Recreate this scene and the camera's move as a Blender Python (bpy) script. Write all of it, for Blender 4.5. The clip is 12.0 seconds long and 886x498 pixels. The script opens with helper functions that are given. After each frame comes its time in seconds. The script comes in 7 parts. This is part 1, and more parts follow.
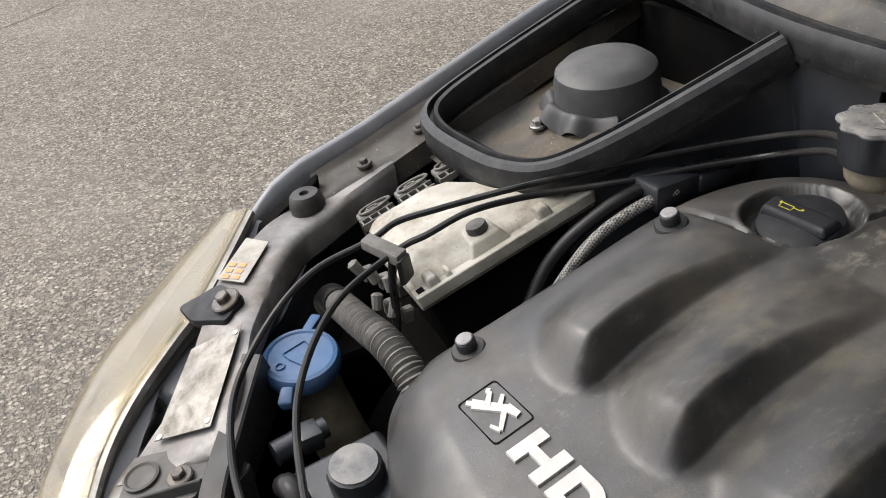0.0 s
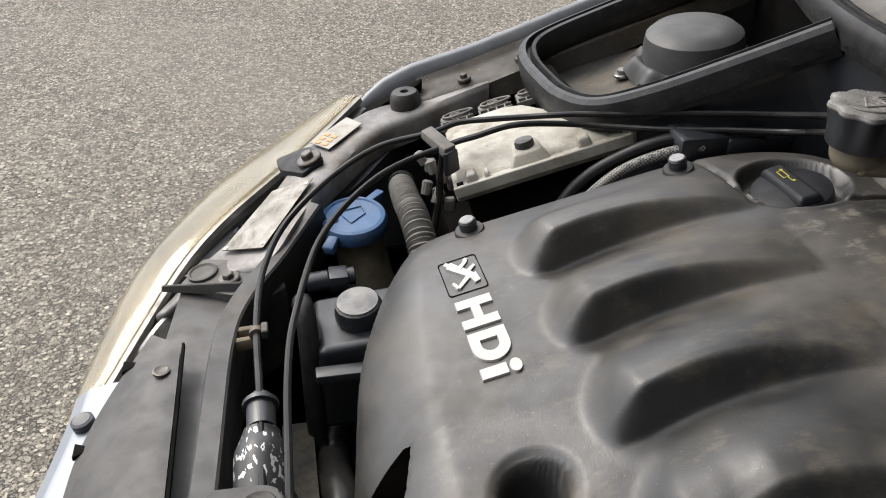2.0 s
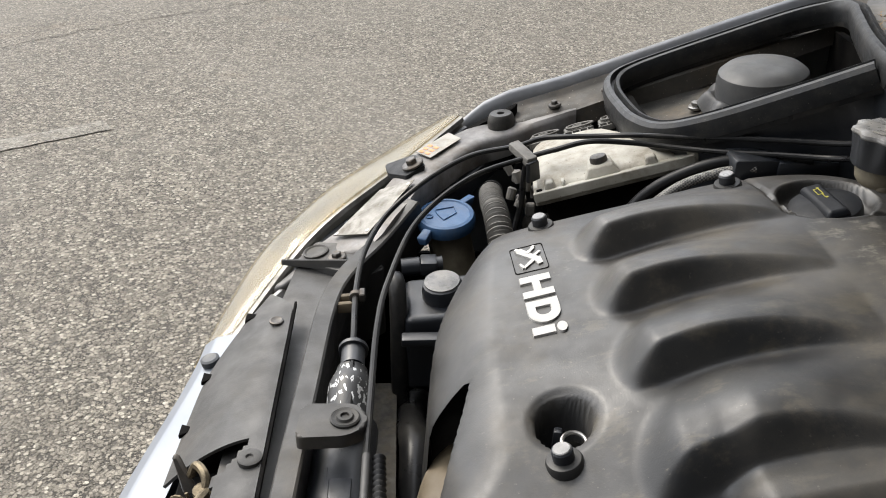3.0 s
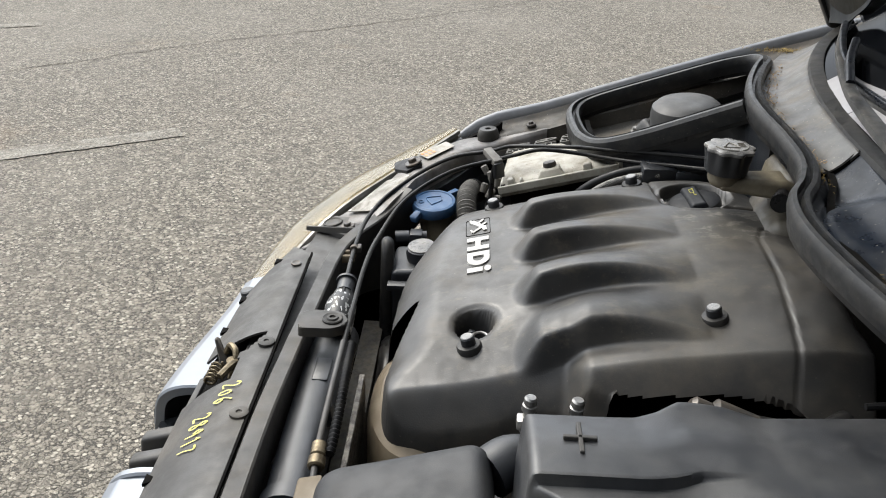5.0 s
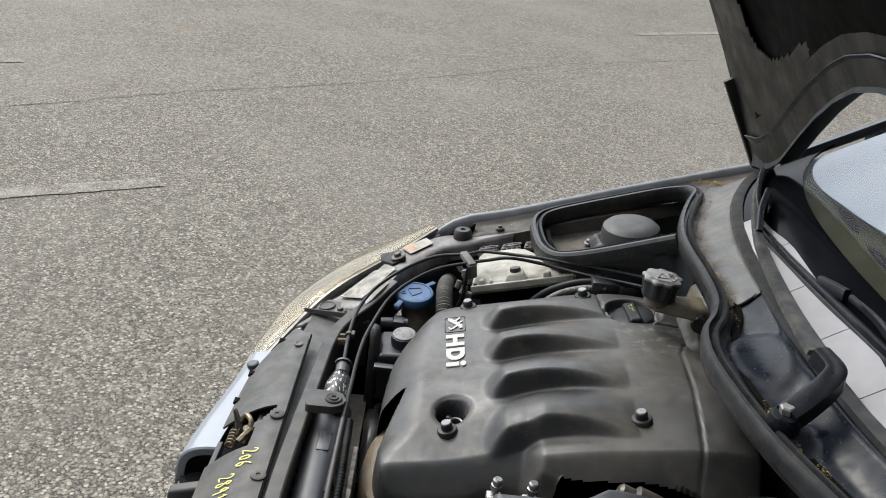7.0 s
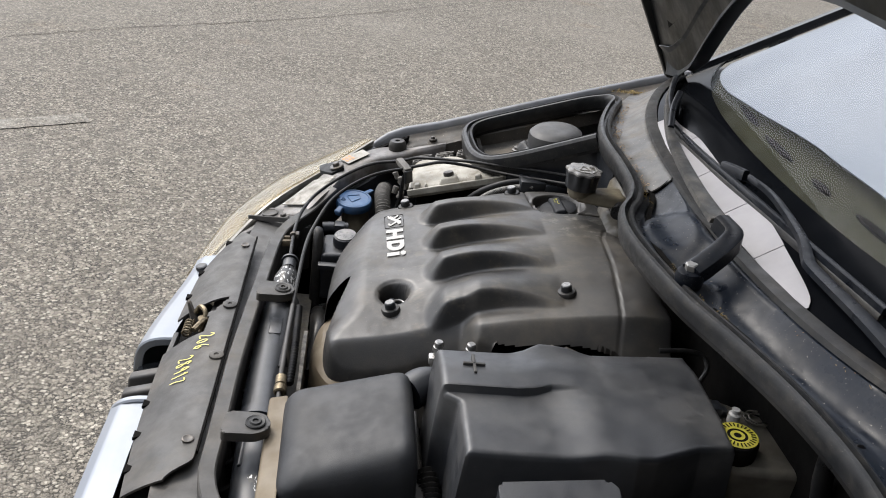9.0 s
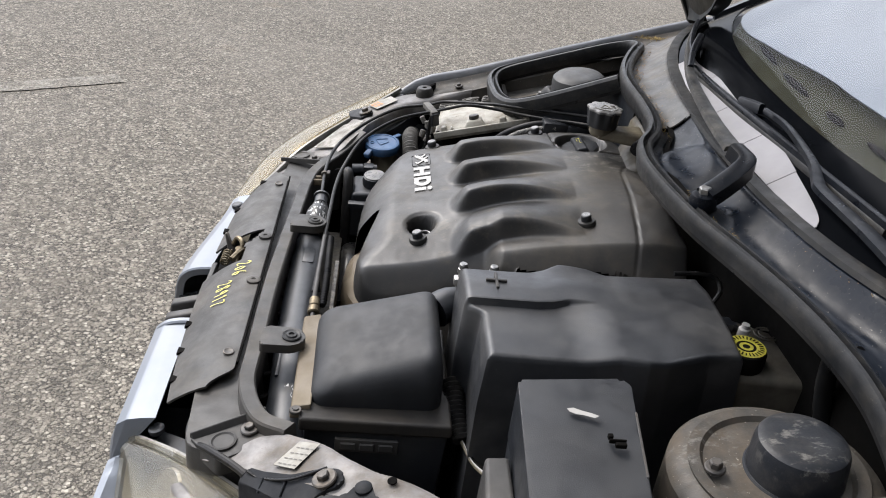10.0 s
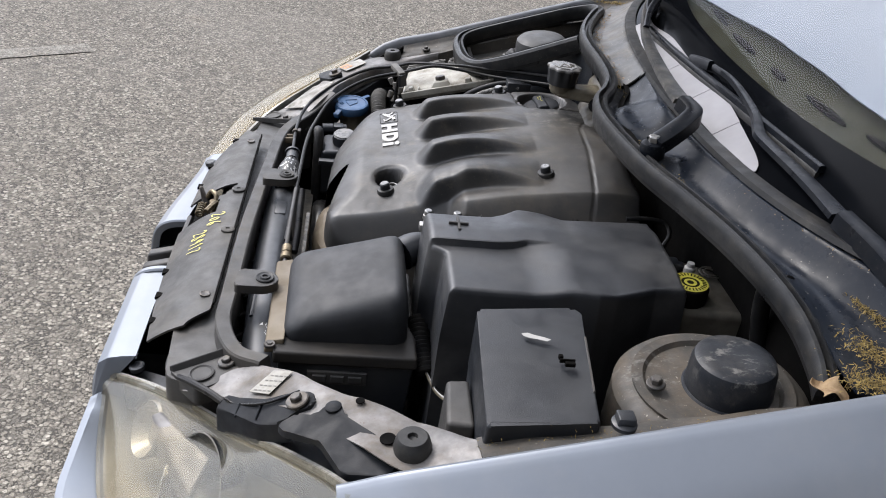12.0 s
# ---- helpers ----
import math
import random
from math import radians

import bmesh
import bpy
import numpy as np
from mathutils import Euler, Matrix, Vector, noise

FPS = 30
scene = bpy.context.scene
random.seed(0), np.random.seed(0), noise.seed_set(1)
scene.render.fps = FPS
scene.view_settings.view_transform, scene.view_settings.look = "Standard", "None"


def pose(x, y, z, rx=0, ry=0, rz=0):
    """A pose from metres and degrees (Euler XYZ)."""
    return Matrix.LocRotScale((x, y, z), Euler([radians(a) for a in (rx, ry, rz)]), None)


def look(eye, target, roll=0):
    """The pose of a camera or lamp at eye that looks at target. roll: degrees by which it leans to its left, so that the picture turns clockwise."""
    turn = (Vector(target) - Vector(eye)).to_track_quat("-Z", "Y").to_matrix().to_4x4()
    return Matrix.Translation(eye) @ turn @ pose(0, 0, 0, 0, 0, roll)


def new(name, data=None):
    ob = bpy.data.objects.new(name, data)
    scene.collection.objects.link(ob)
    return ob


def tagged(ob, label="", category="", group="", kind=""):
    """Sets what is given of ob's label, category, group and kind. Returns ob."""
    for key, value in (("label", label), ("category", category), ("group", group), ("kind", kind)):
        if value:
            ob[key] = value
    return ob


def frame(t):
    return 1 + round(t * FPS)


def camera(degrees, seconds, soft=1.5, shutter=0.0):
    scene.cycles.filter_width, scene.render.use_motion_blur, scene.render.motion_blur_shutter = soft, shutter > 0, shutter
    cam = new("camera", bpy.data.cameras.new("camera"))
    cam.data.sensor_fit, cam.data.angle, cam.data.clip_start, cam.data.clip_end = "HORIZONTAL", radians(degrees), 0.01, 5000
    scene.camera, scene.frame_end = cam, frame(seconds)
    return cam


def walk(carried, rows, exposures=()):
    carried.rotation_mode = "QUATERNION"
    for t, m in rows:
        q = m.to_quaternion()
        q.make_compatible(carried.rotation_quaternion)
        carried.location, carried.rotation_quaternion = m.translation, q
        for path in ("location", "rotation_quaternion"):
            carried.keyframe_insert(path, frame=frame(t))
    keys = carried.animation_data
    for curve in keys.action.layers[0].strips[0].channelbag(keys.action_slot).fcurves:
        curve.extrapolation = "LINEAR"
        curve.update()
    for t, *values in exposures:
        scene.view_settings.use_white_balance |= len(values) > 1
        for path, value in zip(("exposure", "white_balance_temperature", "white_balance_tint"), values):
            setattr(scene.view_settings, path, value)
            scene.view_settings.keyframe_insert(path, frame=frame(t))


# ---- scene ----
cam = camera(54.30, 12.0, 1.0)
# seconds, eye in metres, yaw to the left, pitch up, roll in degrees
PATH = [
    (0.0, 0.2602, -0.1660, 1.2043, -25.415, -30.512, -6.172),
    (0.5, 0.2967, -0.2008, 1.1954, -21.117, -31.802, -1.313),
    (1.0, 0.3349, -0.2562, 1.1861, -15.056, -32.039, 0.354),
    (1.5, 0.3421, -0.3014, 1.1884, -13.132, -32.703, 0.331),
    (2.0, 0.3494, -0.3451, 1.1969, -10.991, -31.987, 0.446),
    (2.5, 0.3467, -0.4057, 1.2035, -7.232, -30.599, 0.471),
    (2.7, 0.3513, -0.4417, 1.2094, -3.870, -29.045, -1.046),
    (4.3, 0.4194, -0.7180, 1.2739, 0.062, -29.822, 4.135),
    (4.5, 0.4316, -0.7498, 1.2838, 0.341, -29.536, 3.721),
    (5.0, 0.4613, -0.8269, 1.3050, 1.522, -27.033, 2.274),
    (5.5, 0.4697, -0.8774, 1.3396, 0.206, -25.842, 2.353),
    (6.0, 0.4364, -0.9283, 1.3839, 1.623, -25.714, 3.297),
    (6.5, 0.4102, -0.9835, 1.4357, 0.468, -23.977, 5.024),
    (7.0, 0.4020, -1.0096, 1.4829, -1.916, -23.866, 7.423),
    (7.2, 0.4018, -1.0186, 1.4901, -3.336, -23.309, 8.167),
    (8.8, 0.3888, -1.1142, 1.4570, -6.866, -26.030, 8.105),
    (9.0, 0.3911, -1.1329, 1.4473, -7.532, -26.684, 8.378),
    (9.5, 0.3911, -1.1894, 1.4307, -5.850, -27.437, 7.196),
    (10.0, 0.3933, -1.2152, 1.4211, -5.801, -28.832, 7.622),
    (10.5, 0.3964, -1.2299, 1.4100, -6.689, -30.442, 7.738),
    (11.0, 0.4028, -1.2498, 1.4081, -7.751, -31.354, 8.709),
    (11.5, 0.4053, -1.2730, 1.4114, -7.588, -30.790, 8.536),
    (12.0, 0.4016, -1.2960, 1.4166, -8.057, -30.057, 8.436),
]


def gaze(row):
    t, x, y, z, yaw, pitch, roll = row
    a, b = radians(yaw), radians(pitch)
    way = Vector((-math.sin(a) * math.cos(b), math.cos(a) * math.cos(b), math.sin(b)))
    return t, look((x, y, z), Vector((x, y, z)) + way, roll)


# the clip's white balance drifts from warm to neutral
EXPOSURES = [(0.0, 0.03, 6500, 12), (2.5, 0.04, 6500, 10), (5.0, 0.05, 6400, 8), (6.0, -0.08, 6350, 8), (7.2, -0.12, 6250, 8), (9.0, -0.04, 6350, 11), (10.0, -0.04, 6280, 12), (11.0, -0.05, 6180, 12), (12.0, -0.05, 6100, 13)]
walk(cam, [gaze(row) for row in PATH], EXPOSURES)

# ---- world and light: thin bright cloud with a veiled sun over the far side of the car ----
world = bpy.data.worlds.new("sky")
scene.world = world
world.use_nodes = True
wn = world.node_tree.nodes
wl = world.node_tree.links
wn.clear()
sky = wn.new("ShaderNodeTexSky")
sky.sky_type = "NISHITA"
sky.sun_disc = False
sky.sun_elevation = radians(48)
sky.sun_rotation = radians(-42)
sky.air_density, sky.dust_density, sky.ozone_density = 1.0, 3.0, 1.0
cloud_coord = wn.new("ShaderNodeTexCoord")
cloud = wn.new("ShaderNodeTexNoise")
cloud.inputs["Scale"].default_value = 2.2
cloud.inputs["Detail"].default_value = 5
veil = wn.new("ShaderNodeValToRGB")
veil.color_ramp.elements[0].position, veil.color_ramp.elements[1].position = 0.30, 0.62
veil.color_ramp.elements[0].color = (7.6, 8.0, 8.9, 1)
veil.color_ramp.elements[1].color = (11.9, 11.9, 12.0, 1)
blend = wn.new("ShaderNodeMix")
blend.data_type = "RGBA"
blend.inputs[0].default_value = 0.8
# an overcast dome is brighter overhead and round the veiled sun
SUN_DIR = Vector((-0.60, 0.66, 1.0)).normalized()
spot = wn.new("ShaderNodeVectorMath")
spot.operation = "DOT_PRODUCT"
spot.inputs[1].default_value = SUN_DIR
glow = wn.new("ShaderNodeMapRange")
glow.interpolation_type = "SMOOTHERSTEP"
for sock, v in (("From Min", 0.12), ("From Max", 0.95), ("To Min", 0.03), ("To Max", 2.15)):
    glow.inputs[sock].default_value = v
shade = wn.new("ShaderNodeVectorMath")
shade.operation = "SCALE"
bg = wn.new("ShaderNodeBackground")
bg.inputs["Strength"].default_value = 0.15
wout = wn.new("ShaderNodeOutputWorld")
wl.new(cloud_coord.outputs["Generated"], cloud.inputs["Vector"])
wl.new(cloud.outputs["Fac"], veil.inputs["Fac"])
wl.new(sky.outputs["Color"], blend.inputs[6])
wl.new(veil.outputs["Color"], blend.inputs[7])
wl.new(cloud_coord.outputs["Generated"], spot.inputs[0])
wl.new(spot.outputs["Value"], glow.inputs["Value"])
wl.new(blend.outputs[2], shade.inputs[0])
wl.new(glow.outputs["Result"], shade.inputs["Scale"])
wl.new(shade.outputs["Vector"], bg.inputs["Color"])
wl.new(bg.outputs["Background"], wout.inputs["Surface"])

sun = new("sun", bpy.data.lights.new("sun", "SUN"))
sun.data.energy = 2.3
sun.data.angle = radians(20)
sun.data.color = (1.0, 0.93, 0.82)
sun.matrix_world = look(SUN_DIR * 8, (0, 0, 0))


# ---- materials ----
def nodes_of(name):
    m = bpy.data.materials.new(name)
    m.use_nodes = True
    n, l = m.node_tree.nodes, m.node_tree.links
    return m, n, l, n["Principled BSDF"]


def mix_rgb(n, l, fac, a, b):
    x = n.new("ShaderNodeMix")
    x.data_type = "RGBA"
    for sock, v in ((x.inputs[0], fac), (x.inputs[6], a), (x.inputs[7], b)):
        if isinstance(v, (int, float)):
            sock.default_value = v
        elif isinstance(v, tuple):
            sock.default_value = (*v, 1)
        else:
            l.new(v, sock)
    return x.outputs[2]


def noise_of(n, l, coord, scale, detail=4.0, rough=0.55, stretch=None, offset=0.0):
    t = n.new("ShaderNodeTexNoise")
    t.inputs["Scale"].default_value = scale
    t.inputs["Detail"].default_value = detail
    t.inputs["Roughness"].default_value = rough
    src = coord
    if stretch or offset:
        mp = n.new("ShaderNodeMapping")
        mp.inputs["Scale"].default_value = stretch or (1, 1, 1)
        mp.inputs["Location"].default_value = (offset, offset * 0.7, offset * 1.3)
        l.new(coord, mp.inputs["Vector"])
        src = mp.outputs["Vector"]
    l.new(src, t.inputs["Vector"])
    return t.outputs["Fac"]


def ramp(n, l, src, lo, hi, a=0.0, b=1.0):
    r = n.new("ShaderNodeMapRange")
    r.inputs["From Min"].default_value, r.inputs["From Max"].default_value = lo, hi
    r.inputs["To Min"].default_value, r.inputs["To Max"].default_value = a, b
    r.interpolation_type = "SMOOTHSTEP"
    l.new(src, r.inputs["Value"])
    return r.outputs["Result"]


def surf(name, c1, c2, rough=0.5, metal=0.0, scale=14, dust=None, amount=0.4, dust_scale=7, specks=None,
         grain=600, bump=0.15, coat=0.0, spec=0.5, rough_vary=0.12, stretch=None, relief=0.0, relief_scale=30):
    """A worn surface: two colours in soft patches, a film of dust in clouds, fine specks and grain."""
    m, n, l, p = nodes_of(name)
    tc = n.new("ShaderNodeTexCoord").outputs["Object"]
    big = noise_of(n, l, tc, scale, 6, 0.62, stretch)
    col = mix_rgb(n, l, ramp(n, l, big, 0.3, 0.7), c1, c2)
    rv = noise_of(n, l, tc, scale * 2.3, 5, 0.6, stretch, 3.1)
    rough_out = ramp(n, l, rv, 0.3, 0.7, max(rough - rough_vary, 0.03), min(rough + rough_vary, 1.0))
    if dust:
        a = noise_of(n, l, tc, dust_scale, 7, 0.68, None, 7.7)
        b = noise_of(n, l, tc, dust_scale * 9, 5, 0.7, None, 1.9)
        mul = n.new("ShaderNodeMath")
        mul.operation = "MULTIPLY"
        l.new(ramp(n, l, a, 0.42, 0.68), mul.inputs[0])
        l.new(ramp(n, l, b, 0.2, 0.75, 0.35, 1.0), mul.inputs[1])
        sc = n.new("ShaderNodeMath")
        sc.operation = "MULTIPLY"
        sc.inputs[1].default_value = amount
        l.new(mul.outputs[0], sc.inputs[0])
        col = mix_rgb(n, l, sc.outputs[0], col, dust)
        add = n.new("ShaderNodeMath")
        add.operation = "MULTIPLY_ADD"
        add.inputs[1].default_value = 0.35
        add.use_clamp = True
        l.new(sc.outputs[0], add.inputs[0])
        l.new(rough_out, add.inputs[2])
        rough_out = add.outputs[0]
    if specks:
        s = noise_of(n, l, tc, 260, 3, 0.6, None, 5.5)
        col = mix_rgb(n, l, ramp(n, l, s, 0.66, 0.74, 0, 0.7), col, specks)
    l.new(col, p.inputs["Base Color"])
    l.new(rough_out, p.inputs["Roughness"])
    p.inputs["Metallic"].default_value = metal
    p.inputs["Specular IOR Level"].default_value = spec
    p.inputs["Coat Weight"].default_value = coat
    p.inputs["Coat Roughness"].default_value = 0.06
    if bump:
        g = noise_of(n, l, tc, grain, 3, 0.6)
        bp = n.new("ShaderNodeBump")
        bp.inputs["Strength"].default_value = bump
        bp.inputs["Distance"].default_value = 0.0006
        l.new(g, bp.inputs["Height"])
        last = bp
        if relief:
            g2 = noise_of(n, l, tc, relief_scale, 4, 0.6, None, 2.2)
            b2 = n.new("ShaderNodeBump")
            b2.inputs["Strength"].default_value = relief
            b2.inputs["Distance"].default_value = 0.004
            l.new(g2, b2.inputs["Height"])
            l.new(bp.outputs["Normal"], b2.inputs["Normal"])
            last = b2
        l.new(last.outputs["Normal"], p.inputs["Normal"])
    return m


BROWN = (0.16, 0.125, 0.085)
M_COVER = surf("cover_plastic", (0.014, 0.0146, 0.0158), (0.030, 0.0285, 0.026), 0.50, dust=(0.125, 0.105, 0.076), amount=0.5,
               dust_scale=6, scale=9, bump=0.25, specks=(0.10, 0.09, 0.075), rough_vary=0.12, spec=0.78)


def add_scuffs(m, centre, reach, most=0.75, scale=34, lo=0.52, tint=(0.20, 0.19, 0.17)):
    """Pale dry scuffs and smears round one spot of a surface."""
    n, l = m.node_tree.nodes, m.node_tree.links
    p = n["Principled BSDF"]
    tc = n.new("ShaderNodeTexCoord").outputs["Object"]
    d = n.new("ShaderNodeVectorMath")
    d.operation = "DISTANCE"
    d.inputs[1].default_value = centre
    l.new(tc, d.inputs[0])
    mul = n.new("ShaderNodeMath")
    mul.operation = "MULTIPLY"
    l.new(ramp(n, l, d.outputs["Value"], reach * 0.4, reach, most, 0.0), mul.inputs[0])
    l.new(ramp(n, l, noise_of(n, l, tc, scale, 7, 0.72, (1, 1.8, 1), 4.4), lo, lo + 0.14), mul.inputs[1])
    old = p.inputs["Base Color"].links[0].from_socket
    l.new(mix_rgb(n, l, mul.outputs[0], old, tint), p.inputs["Base Color"])


add_scuffs(M_COVER, (0.79, 0.165, 0.86), 0.085)
add_scuffs(M_COVER, (0.70, 0.10, 0.85), 0.22, 0.40, 17, 0.50, (0.10, 0.085, 0.058))
add_scuffs(M_COVER, (0.55, 0.02, 0.80), 0.20, 0.35, 24, 0.53, (0.13, 0.11, 0.075))
add_scuffs(M_COVER, (0.56, 0.22, 0.83), 0.12, 0.35, 60, 0.56, (0.16, 0.15, 0.13))
M_PLASTIC = surf("black_plastic", (0.0065, 0.008, 0.011), (0.012, 0.0145, 0.019), 0.42, dust=(0.09, 0.085, 0.075), amount=0.10,
                 dust_scale=7, bump=0.3, grain=900, specks=(0.04, 0.042, 0.044), spec=0.75, rough_vary=0.07)
M_BATTERY = surf("worn_battery_plastic", (0.010, 0.0115, 0.0145), (0.020, 0.0215, 0.0245), 0.45, dust=(0.13, 0.125, 0.115), amount=0.28, dust_scale=8, bump=0.3, grain=900, specks=(0.05, 0.051, 0.052), spec=0.9, rough_vary=0.09)
M_AIRBOX = surf("matt_black_plastic", (0.010, 0.0115, 0.014), (0.019, 0.0205, 0.0235), 0.58, dust=(0.08, 0.072, 0.058), amount=0.25,
                dust_scale=9, bump=0.3, grain=900, spec=0.5, rough_vary=0.06)
M_SLAM = surf("grey_plastic", (0.035, 0.034, 0.033), (0.056, 0.0535, 0.050), 0.56, dust=(0.17, 0.145, 0.11), amount=0.35, dust_scale=8, bump=0.3)
M_TRIM = surf("scuttle_plastic", (0.006, 0.009, 0.0155), (0.012, 0.016, 0.0235), 0.33, dust=(0.10, 0.095, 0.083), amount=0.22,
              dust_scale=16, specks=(0.3, 0.28, 0.24), bump=0.08, spec=0.16)
M_RUBBER = surf("rubber", (0.014, 0.014, 0.015), (0.026, 0.026, 0.025), 0.5, dust=(0.17, 0.15, 0.12), amount=0.26, dust_scale=14, bump=0.3, spec=0.34)
M_ROD = surf("dusty_wiper_arm", (0.022, 0.023, 0.024), (0.045, 0.044, 0.042), 0.5, dust=(0.2, 0.18, 0.15), amount=0.4, dust_scale=30, bump=0.2, spec=0.4, specks=(0.35, 0.32, 0.27))
M_SEAL = surf("weathered_seal_rubber", (0.0115, 0.0125, 0.014), (0.021, 0.022, 0.0235), 0.44, scale=40, dust=(0.13, 0.115, 0.09), amount=0.2, dust_scale=45, bump=0.25, spec=0.36, specks=(0.13, 0.12, 0.10), rough_vary=0.08)
M_WIPER = surf("blue_black_wiper_paint", (0.0045, 0.0058, 0.009), (0.0085, 0.0105, 0.0145), 0.36, scale=20, dust=(0.09, 0.085, 0.075), amount=0.15, dust_scale=30, bump=0.1, spec=0.16, specks=(0.10, 0.095, 0.085))
M_LAMPBLACK = surf("dull_blue_black_plastic", (0.007, 0.0082, 0.0108), (0.0125, 0.014, 0.017), 0.55, scale=16, dust=(0.07, 0.066, 0.058), amount=0.25, dust_scale=18, bump=0.2, spec=0.26)
M_TRIMDUST = surf("dusty_scuttle_plastic", (0.045, 0.046, 0.047), (0.085, 0.082, 0.075), 0.45, dust=(0.21, 0.18, 0.14), amount=0.6, dust_scale=14, specks=(0.36, 0.32, 0.25), bump=0.15, spec=0.4)
M_HOSE = surf("hose_rubber", (0.007, 0.007, 0.008), (0.013, 0.013, 0.013), 0.36, dust=(0.12, 0.11, 0.09), amount=0.22, dust_scale=18, bump=0.15, spec=0.25)
# Black parts, and deep bay surfaces whose shade is put into this colour
M_DARK = surf("black_and_bay_shade", (0.003, 0.003, 0.003), (0.006, 0.0055, 0.005), 0.8, dust=(0.02, 0.017, 0.013), amount=0.2, dust_scale=9, bump=0.3, spec=0.05)
M_TRAY = surf("tray_paint", (0.040, 0.039, 0.036), (0.075, 0.069, 0.060), 0.6, scale=16, dust=(0.20, 0.155, 0.10), amount=0.75, dust_scale=9, specks=(0.4, 0.36, 0.3), bump=0.4, relief=0.2, spec=0.3)
M_PAINT = surf("silver_paint", (0.185, 0.205, 0.235), (0.22, 0.24, 0.27), 0.46, metal=0.5, scale=3, coat=0.28, bump=0.03, rough_vary=0.04,
               dust=(0.36, 0.34, 0.3), amount=0.16, dust_scale=8)
M_INNER = surf("dull_grey_metal", (0.10, 0.095, 0.09), (0.25, 0.24, 0.232), 0.5, metal=0.15, scale=22, dust=(0.14, 0.11, 0.075), amount=0.7,
               dust_scale=13, specks=(0.10, 0.07, 0.045), bump=0.35, relief=0.15)
M_TOWER = surf("dusty_metal", (0.030, 0.028, 0.024), (0.062, 0.056, 0.047), 0.6, scale=18, dust=(0.19, 0.14, 0.09), amount=0.42, dust_scale=9,
               specks=(0.42, 0.38, 0.32), bump=0.4, relief=0.2)
M_ALLOY = surf("dirty_white_casing", (0.27, 0.255, 0.21), (0.43, 0.41, 0.355), 0.5, scale=20, dust=(0.13, 0.10, 0.06), amount=0.85,
               dust_scale=19, specks=(0.07, 0.05, 0.03), bump=0.3, relief=0.15, relief_scale=60)
M_PLATE = surf("stained_aluminium", (0.17, 0.16, 0.138), (0.31, 0.295, 0.265), 0.5, metal=0.3, scale=36, dust=(0.10, 0.085, 0.06), amount=0.85,
               dust_scale=55, specks=(0.06, 0.05, 0.035), bump=0.2)
M_STEEL = surf("steel", (0.24, 0.24, 0.235), (0.42, 0.41, 0.39), 0.38, metal=0.9, scale=40, dust=BROWN, amount=0.3, dust_scale=40, bump=0.1)
M_IRON = surf("blackened_bolt", (0.05, 0.05, 0.05), (0.11, 0.1, 0.09), 0.45, metal=0.5, scale=60, dust=BROWN, amount=0.5, dust_scale=40, bump=0.2)
M_BRASS = surf("old_brass", (0.10, 0.08, 0.05), (0.28, 0.23, 0.15), 0.42, metal=0.7, scale=90, dust=(0.05, 0.04, 0.03), amount=0.7, dust_scale=60)
M_WHITE = surf("white_letter", (0.37, 0.365, 0.345), (0.45, 0.44, 0.42), 0.45, scale=60, dust=(0.4, 0.36, 0.3), amount=0.3, dust_scale=60, bump=0.1)
M_BLUE = surf("blue_cap", (0.028, 0.088, 0.20), (0.045, 0.12, 0.25), 0.45, scale=30, dust=(0.16, 0.17, 0.2), amount=0.4, dust_scale=20, bump=0.2)
M_YELLOW = surf("yellow_print", (0.25, 0.23, 0.018), (0.36, 0.33, 0.035), 0.5, scale=60, dust=(0.1, 0.09, 0.05), amount=0.4, dust_scale=50, bump=0.1)
M_CREAM = surf("aged_clear_plastic", (0.085, 0.072, 0.05), (0.19, 0.168, 0.12), 0.38, scale=22, dust=(0.09, 0.07, 0.045), amount=0.65, dust_scale=14, bump=0.15)
M_WINGEDGE = surf("dull_wing_edge_paint", (0.19, 0.197, 0.21), (0.27, 0.275, 0.285), 0.42, metal=0.3, scale=14, dust=(0.16, 0.14, 0.11), amount=0.4, dust_scale=12, bump=0.15)
# Darker copy of the aged plastic, with shade put into its colour
M_TANK = surf("aged_reservoir_plastic_shaded", (0.055, 0.050, 0.041), (0.115, 0.105, 0.085), 0.42, scale=22, dust=(0.06, 0.048, 0.03), amount=0.6, dust_scale=14, bump=0.15)
M_TAN = surf("tan_dusty_plastic", (0.12, 0.092, 0.058), (0.18, 0.145, 0.095), 0.6, scale=12, dust=(0.08, 0.065, 0.045), amount=0.5, dust_scale=9)
# Inner bonnet frame: olive dust over a base darkened for underside shade
M_HOODIN = surf("bonnet_underside_shade", (0.007, 0.008, 0.009), (0.016, 0.0165, 0.015), 0.4, spec=0.2, scale=8, dust=(0.055, 0.048, 0.032), amount=0.5, dust_scale=6, bump=0.1)
M_BONNETLIP = surf("bonnet_flange_paint", (0.016, 0.021, 0.028), (0.028, 0.034, 0.040), 0.4, spec=0.3, scale=9, dust=(0.10, 0.095, 0.08), amount=0.4, dust_scale=7, bump=0.1)
# Broad pale-blue clouds put the reflected sky into the sunshade's colour
M_SHADE = surf("sunshade_with_sky_reflection", (0.20, 0.225, 0.26), (0.26, 0.285, 0.32), 0.5, scale=3, dust=(0.3, 0.33, 0.37), amount=0.4, dust_scale=2.5, bump=0.05)
M_CARD = surf("white_card", (0.27, 0.262, 0.272), (0.33, 0.32, 0.33), 0.5, scale=8, dust=(0.3, 0.29, 0.28), amount=0.3, dust_scale=9, bump=0.05)
